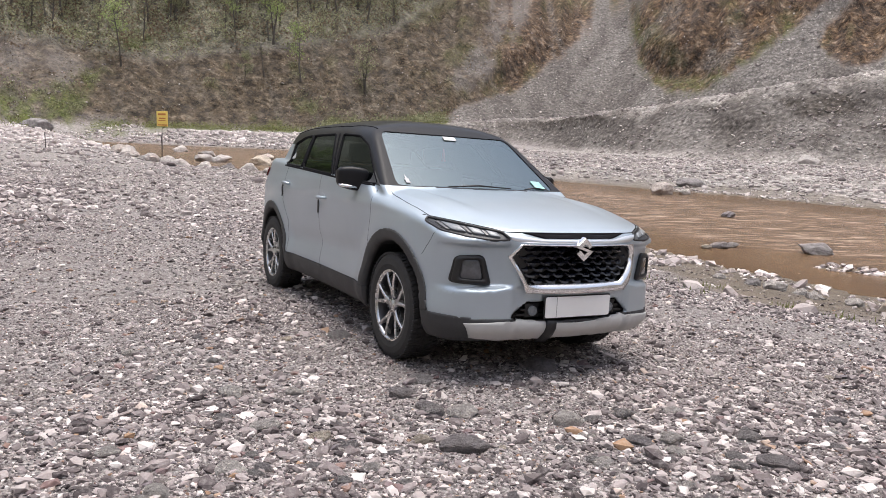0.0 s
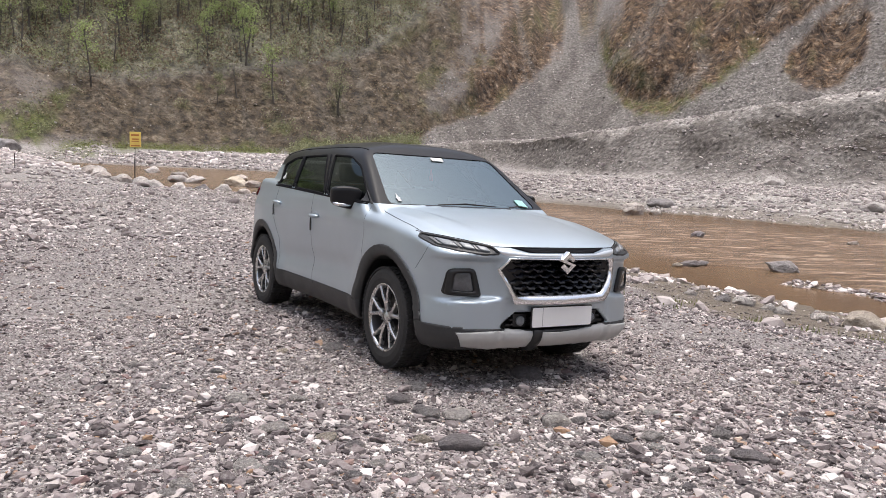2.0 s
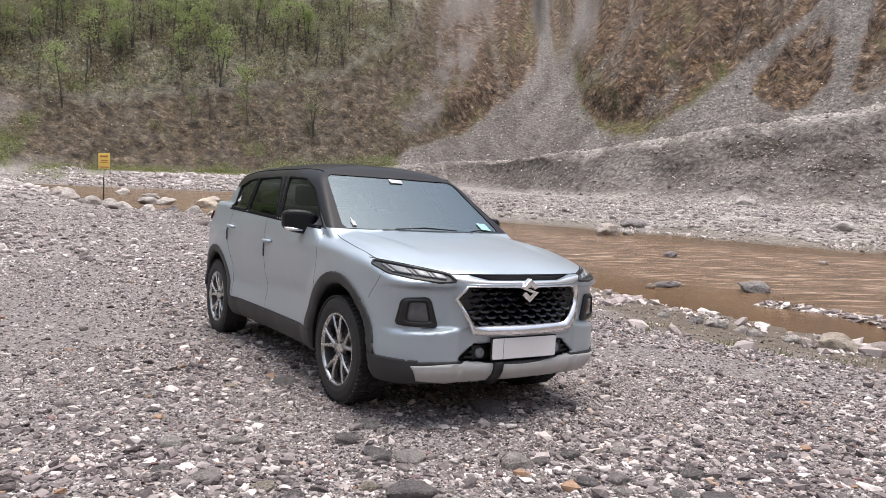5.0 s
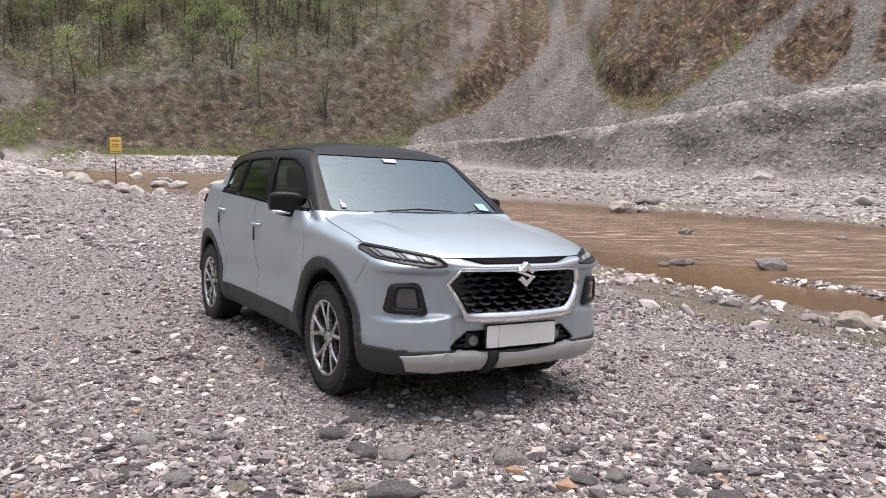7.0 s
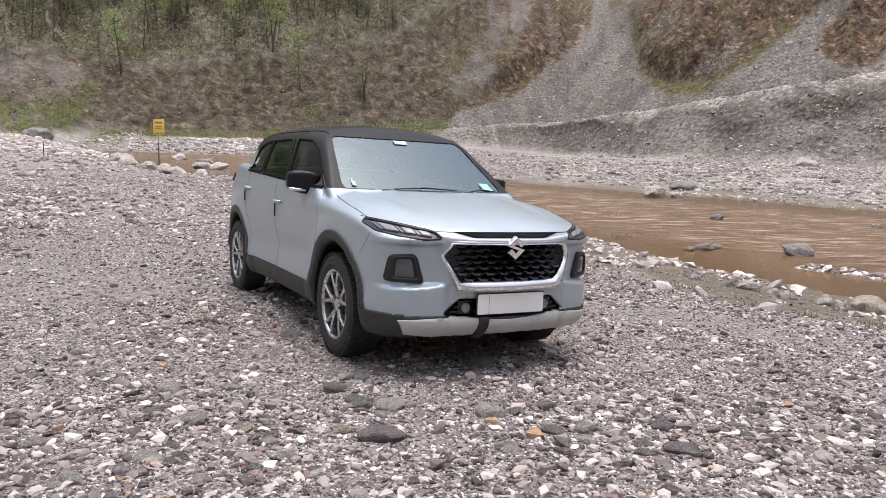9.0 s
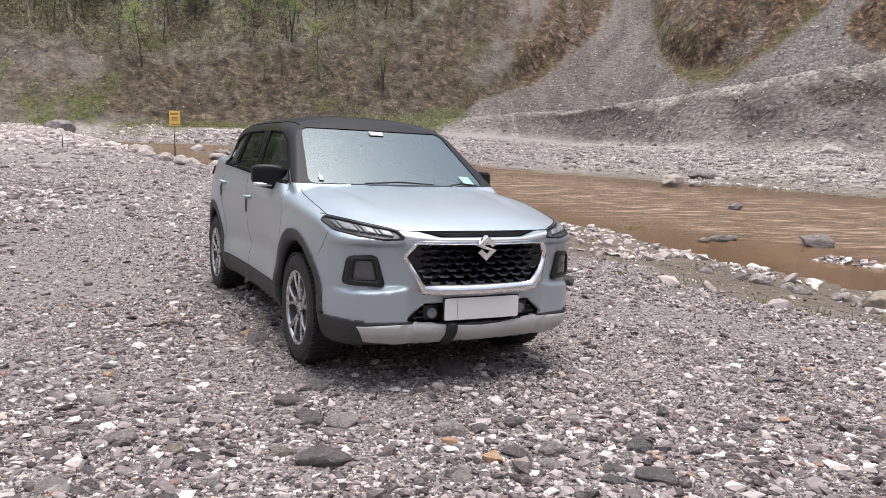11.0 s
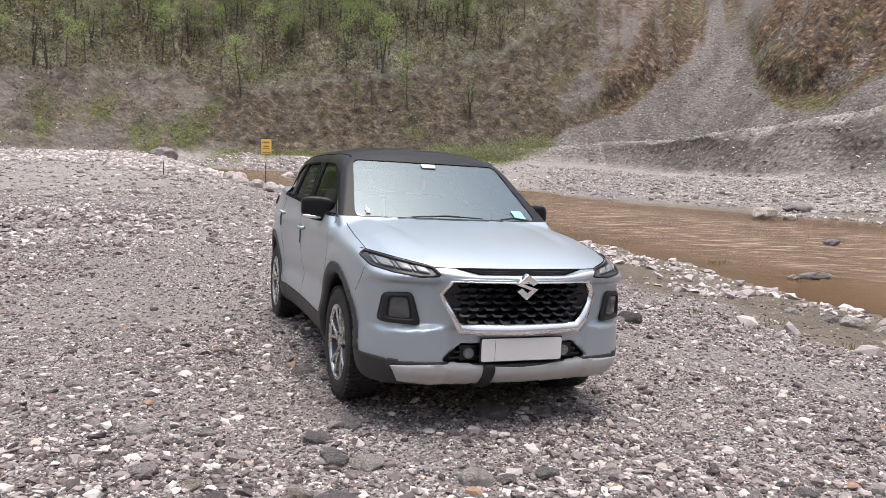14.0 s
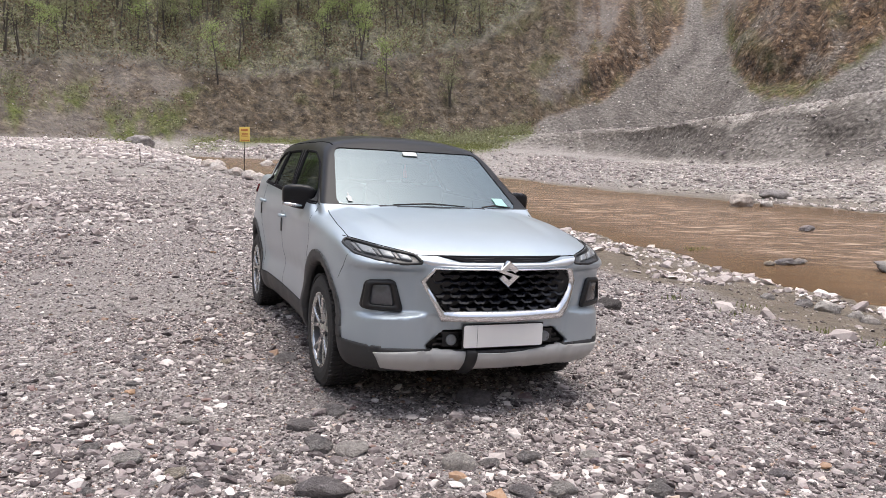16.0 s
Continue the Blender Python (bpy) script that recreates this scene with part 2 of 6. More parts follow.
    humus = m.ramp(soilf, [(0.36, (0.030, 0.026, 0.020)), (0.46, (0.070, 0.058, 0.042)), (0.56, (0.118, 0.098, 0.070)), (0.68, (0.21, 0.18, 0.14))])
    soil = m.mix(m.math("MULTIPLY", m.attr("shady_soil").outputs["Fac"], 0.75), soil, humus)
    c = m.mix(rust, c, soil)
    c = m.mix(forest, c, brush)
    c = m.mix(m.math("MULTIPLY", green, m.ramp(m.noise(0.6, 6, 0.7, co), [(0.35, 0.5), (0.55, 1.0)])), c, grass)
    speck = m.ramp(m.noise(1.5, 4, 0.75, co), [(0.36, (0.22, 0.21, 0.20)), (0.47, (0.85, 0.84, 0.83)), (0.60, (1.25, 1.25, 1.25))])
    farther = m.math("MAXIMUM", m.math("MAXIMUM", m.math("MULTIPLY", scree, 0.35), m.math("MULTIPLY", rust, 0.9)), m.math("MAXIMUM", forest, m.math("MULTIPLY", bar, 0.4)))
    c = m.mix(m.math("MULTIPLY", farther, 0.85), c, speck, "MULTIPLY")
    c = m.mix(m.ramp(wide, [(0.40, 0.0), (0.7, 0.18)]), c, (0.24, 0.215, 0.20))
    c = m.mix(m.math("MULTIPLY", wet, 0.85), c, m.ramp(m.noise(4, 6, 0.7, co), [(0.35, (0.085, 0.066, 0.042)), (0.6, (0.190, 0.152, 0.108))]))
    m.set("Base Color", c)
    m.set("Roughness", m.math("SUBTRACT", 0.94, m.math("MULTIPLY", wet, 0.35)))
    close = m.attr("close").outputs["Fac"]
    h = m.math("SUBTRACT", fine, m.math("ADD", m.math("MULTIPLY", cells.outputs["Distance"], 1.2), m.math("MULTIPLY", crumbs.outputs["Distance"], 0.6)))
    near = m.node("Bump", {"Strength": 0.8, "Distance": 0.02, "Height": m.math("MULTIPLY", h, close)})
    lumps = m.math("MULTIPLY", m.math("ADD", m.noise(0.8, 3, 0.6, co), m.math("MULTIPLY", tuft.outputs["Distance"], -0.5)), m.math("SUBTRACT", 1.0, close))
    broad = m.node("Bump", {"Strength": 0.55, "Distance": 0.7, "Height": lumps, "Normal": near.outputs[0]})
    m.t.links.new(broad.outputs[0], m.bsdf.inputs["Normal"])
    return m.mat


def stone_material(name, darken=1.0, lift=0.0):
    m = Nodes(name, Roughness=0.85, Specular_IOR_Level=0.25)
    info = m.node("ObjectInfo").outputs["Random"]
    geo = m.node("NewGeometry").outputs["Random Per Island"]
    r = m.math("FRACT", m.math("ADD", info, geo))
    if lift:
        r = m.math("ADD", m.math("MULTIPLY", r, 0.93 - lift), lift)
    co = m.coords("Object")
    tone = m.ramp(r, [(0.0, (0.045, 0.038, 0.040)), (0.14, (0.095, 0.082, 0.083)), (0.30, (0.175, 0.153, 0.152)), (0.50, (0.275, 0.246, 0.240)),
                      (0.68, (0.40, 0.365, 0.35)), (0.82, (0.56, 0.525, 0.50)), (0.925, (0.78, 0.75, 0.72)), (0.945, (0.36, 0.24, 0.15)), (0.965, (0.21, 0.145, 0.14)), (1.0, (0.15, 0.14, 0.15))])
    for e in tone.node.color_ramp.elements:
        e.color = (*[v * darken * tint for v, tint in zip(e.color[:3], (1.02, 0.98, 0.985))], 1)
    n = m.noise(38, 6, 0.7, co)
    tone = m.mix(m.ramp(n, [(0.30, 0.45), (0.5, 0.0)]), tone, m.mix(1.0, tone, (0.55, 0.52, 0.50), "MULTIPLY"))
    tone = m.mix(m.ramp(n, [(0.5, 0.0), (0.72, 0.35)]), tone, (0.55, 0.52, 0.49))
    tone = m.mix(m.ramp(m.noise(9, 5, 0.7, co), [(0.55, 0.0), (0.75, 0.35)]), tone, (0.17, 0.145, 0.125))
    m.set("Base Color", tone)
    m.bump(m.noise(60, 6, 0.75, co), 0.5, 0.006)
    return m.mat


def water_material():
    m = Nodes("muddy_water", Base_Color=(0.24, 0.15, 0.085), Roughness=0.16, IOR=1.33, Specular_IOR_Level=0.5)
    co = m.coords()
    mp = m.node("Mapping", {"Scale": (0.55, 2.2, 1.0), "Rotation": (0, 0, radians(35))})
    m.t.links.new(co, mp.inputs["Vector"])
    # streaky highlights and darker troughs of the ripples, painted into the mud colour
    sheen_streaks = m.noise(1.5, 7, 0.72, mp.outputs[0], 0.5)
    m.set("Base Color", m.ramp(sheen_streaks, [(0.38, (0.105, 0.062, 0.033)), (0.48, (0.165, 0.104, 0.060)), (0.56, (0.27, 0.188, 0.128)), (0.66, (0.46, 0.36, 0.285))]))
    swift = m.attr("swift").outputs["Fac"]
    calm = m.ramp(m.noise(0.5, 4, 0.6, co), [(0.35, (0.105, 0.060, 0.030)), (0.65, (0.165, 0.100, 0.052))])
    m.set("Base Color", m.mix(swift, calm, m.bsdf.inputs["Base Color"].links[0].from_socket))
    wave = m.math("ADD", m.noise(2.2, 6, 0.62, mp.outputs[0], 0.4), m.math("MULTIPLY", m.noise(9, 4, 0.6, mp.outputs[0]), 0.3))
    m.bump(m.math("MULTIPLY", wave, m.math("ADD", 0.12, m.math("MULTIPLY", swift, 0.88))), 0.55, 0.12)
    m.set("Roughness", m.math("ADD", 0.12, m.math("MULTIPLY", sheen_streaks, 0.22)))
    return m.mat


PAINT = paint_material()
GLOSS_BLACK = plain("gloss_black_paint", (0.014, 0.014, 0.016), 0.30, 0.0, 0.2, 6, Specular_IOR_Level=0.2)
CLADDING = plain("black_plastic_cladding", (0.035, 0.036, 0.038), 0.55, 0.0, 0.25, 30, 0.15)
DARK_PLASTIC = plain("dark_plastic", (0.012, 0.012, 0.013), 0.42, 0.0, 0.2, 30)
GRILLE_BLACK = plain("grille_gloss_black", (0.006, 0.007, 0.012), 0.24, 0.0, 0.1, 20, Specular_IOR_Level=0.45)
SATIN = plain("satin_silver_trim", (0.72, 0.74, 0.76), 0.32, 0.8, 0.04, 9)
CHROME = plain("chrome", (0.86, 0.87, 0.89), 0.2, 1.0, 0.04, 9)
SKID = plain("silver_skid_plate", (0.46, 0.46, 0.45), 0.5, 0.0, 0.08, 14)
RUBBER = plain("tyre_rubber", (0.028, 0.027, 0.027), 0.82, 0.0, 0.35, 25, 0.35)
ALLOY = plain("machined_alloy", (0.60, 0.60, 0.60), 0.27, 0.95, 0.1, 30)
ALLOY_DARK = plain("dark_alloy_recess", (0.10, 0.10, 0.105), 0.45, 0.8, 0.2, 30)
BRAKE = plain("brake_iron", (0.14, 0.13, 0.12), 0.5, 0.8, 0.3, 30)
LAMP_BASE = plain("lamp_housing_grey", (0.045, 0.048, 0.052), 0.3, 0.0, 0.15, 25, Specular_IOR_Level=0.3)
LAMP_GREY = plain("lamp_divider_grey", (0.16, 0.165, 0.17), 0.35, 0.0, 0.1, 25)
LAMP_CLEAR = plain("lamp_lens_grey", (0.25, 0.265, 0.28), 0.3, 0.2, 0.15, 25)
LAMP_DARK = plain("smoked_lamp_lens", (0.075, 0.08, 0.09), 0.12, 0.2, 0.5, 30, Coat_Weight=1.0)
RED_LENS = plain("dark_red_lens", (0.09, 0.008, 0.010), 0.1)
PLATE_WHITE = plain("plate_white", (0.82, 0.82, 0.81), 0.4, 0.0, 0.03, 12)
INTERIOR = plain("dark_interior", (0.022, 0.022, 0.024), 0.7, 0.0, 0.2, 20)
SEAT_CLOTH = plain("seat_fabric", (0.05, 0.048, 0.047), 0.85, 0.0, 0.2, 60)
WINDSHIELD = glass_material("windscreen_glass", (0.34, 0.45, 0.46), 3.1, 0.0)
TINTED = glass_material("tinted_glass", (0.20, 0.22, 0.22), 1.32)
SEAM = plain("panel_gap", (0.010, 0.010, 0.012), 0.8, Specular_IOR_Level=0.08)
STICKER = plain("white_sticker", (0.55, 0.57, 0.57), 0.6)
MINT = plain("mint_sticker", (0.35, 0.66, 0.60), 0.5)
RED = plain("red_tassel", (0.55, 0.03, 0.03), 0.6)
YELLOW = plain("yellow_sign_paint", (0.86, 0.63, 0.16), 0.5, 0.0, 0.08, 6)
SIGN_INK = plain("sign_lettering", (0.55, 0.20, 0.05), 0.6)
IRON = plain("rusty_iron", (0.06, 0.05, 0.045), 0.7, 0.5, 0.3, 20)
GROUND = ground_material()
STONE = stone_material("river_stone")
BLEACHED = stone_material("bleached_stone", 1.12, 0.56)
TRACK_STONE = stone_material("track_gravel", 1.0, 0.22)
PALE_STONE = stone_material("pale_boulder", 1.0, 0.38)
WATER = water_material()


# ---- the ground: gravel bar, river bed, terrace and hillside in one sheet ----
WATER_LEVEL = -1.2
RIVER = [(30, -8), (14, 4), (8.6, 10.2), (7.0, 12.4), (5.3, 16), (3.5, 20), (-2, 29), (-9.5, 43.5), (-14.2, 45.5), (-18, 51), (-25, 61.5), (-31, 72), (-43, 92), (-58, 115),
         (-62, 122), (-50, 111), (-35, 101), (-20, 95), (-6, 68), (6.5, 43), (12, 37), (16.2, 30.5), (20.2, 27), (28, 16), (48, 0)]
# what the slope shows, by bearing (degrees to the right of straight ahead) and rise (height over distance)
FAN = [(10.0, 0.34), (10.2, 0.21), (10.8, 0.178), (10.2, 0.149), (9.1, 0.129), (7.3, 0.100), (5.5, 0.077), (3.3, 0.061), (1.1, 0.050), (-0.4, 0.030), (-2, -0.02), (20, 0.0), (18.6, 0.072),
       (16.4, 0.072), (15.2, 0.082), (14.3, 0.099), (13.9, 0.139), (13.0, 0.172), (14.3, 0.199), (14.9, 0.34)]
RIDGELET = [(11.5, 0.36), (13.2, 0.36), (13.5, 0.225), (12.6, 0.186), (11.7, 0.170), (11.3, 0.20)]
FACET_LEFT = [(8.0, 0.185), (10.0, 0.184), (10.2, 0.158), (9.4, 0.137), (7.4, 0.108), (6.0, 0.087), (4.4, 0.069), (3.7, 0.072), (4.4, 0.106), (5.4, 0.140), (6.6, 0.168)]
FACET_WIDE = [(14.7, 0.194), (15.2, 0.36), (34.5, 0.36), (30.2, 0.238), (29.1, 0.218), (26.7, 0.186), (24.2, 0.149), (21.7, 0.118), (20.0, 0.095), (18.7, 0.076), (16.6, 0.074), (15.1, 0.082), (14.3, 0.103), (13.3, 0.152)]
FACET_STEEP = [(30.0, 0.213), (30.8, 0.187), (30.8, 0.147), (29.6, 0.111), (28.2, 0.105), (27.3, 0.107), (25.5, 0.131), (26.8, 0.168), (28.5, 0.197)]
FACET_FAR = [(31.9, 0.132), (32.1, 0.173), (32.9, 0.21), (33.6, 0.34), (46, 0.34), (46, 0.19), (35.0, 0.150), (33.2, 0.126), (32.3, 0.125)]
CHUTE = [(4.6, 0.34), (7.6, 0.34), (6.8, 0.20), (5.4, 0.160), (4.2, 0.118), (3.3, 0.090), (2.3, 0.072), (0.6, 0.074), (0.6, 0.100), (2.4, 0.130), (2.9, 0.190)]
LEFT_SCREE = [(-48, 0.096), (-38.9, 0.096), (-32.2, 0.104), (-28.5, 0.111), (-25.3, 0.081), (-27.2, 0.046), (-28.6, 0.030), (-23.5, 0.022), (-22, -0.01), (-48, -0.01)]
GREENS = [[(-36.9, 0.048), (-35.6, 0.072), (-35.3, 0.049), (-36.6, 0.028)], [(-34.2, 0.070), (-31.4, 0.084), (-32.3, 0.047), (-34.5, 0.049)], [(-30.8, 0.040), (-27.2, 0.054), (-25.8, 0.038), (-26.8, 0.012), (-31.3, 0.010)],
          [(-26.2, 0.072), (-24.1, 0.077), (-25.3, 0.055)], [(-24.4, 0.111), (-20.7, 0.127), (-21.9, 0.098)]]
HEM = [(14.3, 0.103), (14.3, 0.147), (13.2, 0.168), (13.5, 0.130), (14.2, 0.100), (15.1, 0.082), (16.6, 0.073), (18.7, 0.075), (20.0, 0.092), (21.7, 0.116), (24.2, 0.147), (24.0, 0.155), (20.5, 0.112), (18.6, 0.092), (16.0, 0.090)]
FOOT_GREEN = [(-9.5, 0.020), (-5.2, 0.026), (-0.1, 0.044), (0.2, 0.030), (-3.9, 0.004), (-7, 0.004)]
BANDS = [[(-2.9, 0.016), (3.7, 0.029), (6.6, 0.041), (10.8, 0.055), (15.2, 0.062), (13.1, 0.046), (9, 0.037), (5.6, 0.024), (-0.8, 0.013)], [(17.7, 0.057), (19.0, 0.069), (20.2, 0.072), (19.6, 0.058)],
         [(23.6, 0.074), (28.1, 0.081), (28.6, 0.060), (25.3, 0.051)], [(28.9, 0.044), (32.5, 0.064), (34.6, 0.054), (32.1, 0.037)], [(34.0, 0.078), (39, 0.088), (40, 0.070), (35, 0.064)]]
FOREST_LINE = [(-60, 0.100), (-38.9, 0.100), (-32.2, 0.107), (-29.6, 0.110), (-23.8, 0.103), (-21.4, 0.096), (-19, 0.102), (-16.5, 0.110), (-12.7, 0.118), (-8.7, 0.129), (-4.9, 0.143), (-2.4, 0.165), (-0.4, 0.190), (1.2, 0.215), (3.5, 0.33)]


def area(b, e, outline, w):
    """How far within an outline of bearing and rise, from 0 to 1, with an edge of width w."""
    return smooth_step(w, -w, inside(b, e * 60, [(p, q * 60) for p, q in outline]))


def plan(x, y):
    return np.degrees(np.arctan2(x, y)), np.hypot(x, y)


def river_distance(x, y):
    return inside(x, y, RIVER) + 0.9 * fractal(x * 0.35, y * 0.35, 3, 5) + 0.25 * fractal(x * 1.7, y * 1.7, 2, 9)


def terrace(b):
    """Distance of the terrace's foot and height of its crest at a bearing."""
    foot = np.interp(b, [-9, -5, 0, 4, 8, 14, 22, 30, 37, 60], [152, 148, 144, 141, 132, 112, 98, 92, 90, 85])
    crest = np.interp(b, [-7.5, -5, 0, 5.6, 10, 16, 21, 27, 33, 38, 60], [0, 1.1, 2.9, 5.2, 6.0, 7.7, 9.0, 10.8, 13.2, 15.4, 17.0])
    return foot, crest


def spit(x, y):
    """Distance to the low stony spit that runs out into the shallow water."""
    mid = np.interp(y, [11.5, 13, 14.2, 14.8], [9.5, 9.15, 8.75, 8.0])
    return np.hypot(x - mid, np.clip(y - 14.8, 0, None) + np.clip(11.5 - y, 0, None))


def height(x, y):
    x, y = np.asarray(x, float), np.asarray(y, float)
    b, r = plan(x, y)
    near = -0.2754 - (0.026 * (x + 0.2736) + 0.0391 * (y - 6.3188)) / 0.9989
    near = np.where(r < 40, near, -0.5)
    far = -0.72 + 1.9 * smooth_step(60, 145, r) * smooth_step(12, -6, b) - 0.10 * smooth_step(5, 20, b)
    w = smooth_step(9, 34, r)
    z = near * (1 - w) + far * w
    # heap of stones beside the track
    z = z + 0.38 * np.exp(-(((x + 11.5) / 2.6) ** 2 + ((y - 15.5) / 3.4) ** 2)) + 0.2 * np.exp(-(((x + 13.5) / 4) ** 2 + ((y - 21) / 4) ** 2))
    z = z + 0.10 * fractal(x * 0.22, y * 0.22, 3, 3) * smooth_step(7, 16, r) + 0.030 * fractal(x * 1.3, y * 1.3, 3, 4)
    d = river_distance(x, y)
    left = smooth_step(-8, 3, x - 0.15 * y)
    bank = np.clip(d / (6.5 + 1.0 * (1 - left)), 0, 1) ** 0.9
    wetz = WATER_LEVEL + 0.03
    z = np.where(d > 0, z * bank + wetz * (1 - bank), WATER_LEVEL - 0.02 - 0.15 * np.clip(-d, 0, 2.5))
    z = z + np.where(d < 0, 0.40, 0.0) * np.exp(-(spit(x, y) / 0.55) ** 2)
    # gravel bar across the river, with low steps
    across = smooth_step(1, 10, d) * smooth_step(0, 8, b) * smooth_step(30, 45, r + 0.5 * b)
    z = z + across * (0.22 * fractal(x * 0.10, y * 0.16, 3, 21) + 0.1 * fractal(x * 0.5, y * 0.8, 2, 22))
    # terrace with a crumbling face
    foot, crest = terrace(b)
    foot = foot + 2 * fractal(b * 0.35, b * 0 + 1.5, 3, 31)
    run = np.clip((r - foot) / (crest * 1.55 + 0.3), 0, 1)
    face = run + 0.20 * np.sin(np.clip(run, 0, 1) * math.pi) * fractal(x * 0.05, y * 0.05, 3, 33)
    undercut = 0.22 * smooth_step(0.62, 0.72, run) * smooth_step(0.35, 0.6, field(b * 0.28, b * 0 + 3, 35))
    ter = crest * (0.64 * np.clip(face / 0.62, 0, 1) + 0.36 * np.clip((face - 0.62) / 0.38, 0, 1) + undercut * (1 - run) * 1.5)
    ter = ter + crest / 15 * (0.9 * fractal(x * 0.12, y * 0.12, 3, 37) + 0.35 * fractal(x * 0.5, y * 0.5, 2, 38)) * smooth_step(0, 0.1, run)
    ter = ter + crest * 0.09 * smooth_step(0.60, 0.63, run + 0.06 * fractal(b * 0.5, b * 0 + 7, 3, 36)) * smooth_step(1.0, 0.7, run) * smooth_step(0.3, 0.6, field(b * 0.33, b * 0 + 5, 34))
    z = z + np.where(r > foot, ter, 0)
    # hillside
    hill = np.interp(b, [-180, -60, -40, -25, -10, 0, 5, 12, 20, 30, 38, 60, 180], [120, 130, 138, 150, 158, 164, 172, 182, 168, 160, 152, 140, 120])
    hill = hill + 7 * fractal(b * 0.10, b * 0 + 0.5, 3, 41)
    up = np.clip(r - hill, 0, None)
    slope = np.interp(b, [-180, -40, -24, -14, 0, 10, 14, 24, 36, 180], [0.60, 0.62, 0.66, 0.80, 0.82, 0.62, 0.75, 0.80, 0.72, 0.6])
    rise = np.minimum(up, 22) * slope + np.clip(up - 22, 0, None) * (slope * 0.80)
    gullies = 1 - np.abs(fractal(b * 0.42 + 0.3 * fractal(b * 0.3, r * 0.02, 2, 51), r * 0.012, 4, 43)) * 2
    rise = rise + smooth_step(4, 40, up) * ((3.6 + 3.2 * smooth_step(10, 16, b)) * gullies + 2.4 * fractal(x * 0.055, y * 0.055, 3, 45)) + smooth_step(1, 8, up) * (1.1 * fractal(x * 0.22, y * 0.22, 3, 47) + 0.5 * fractal(x * 0.8, y * 0.8, 2, 49))
    e = rise / r
    fan = area(b, e, FAN, 0.5) * (1 - area(b, e, RIDGELET, 0.3))
    rise = rise * (1 - fan) + (up * 0.62 + 0.5 * fractal(b * 1.6, r * 0.03, 3, 52)) * fan
    # grown-over ribs stand proud of the scree, chutes lie deeper
    for outline, proud in ((FACET_LEFT, 1.6), (FACET_WIDE, 1.6), (FACET_STEEP, 1.5), (FACET_FAR, 1.4), (RIDGELET, 1.2), (CHUTE, -1.2)):
        rise = rise + proud * area(b, e, outline, 0.55) * smooth_step(0, 6, up)
    flat = smooth_step(0, 25, r) 
    return z + np.where(up > 0, rise, 0) * flat


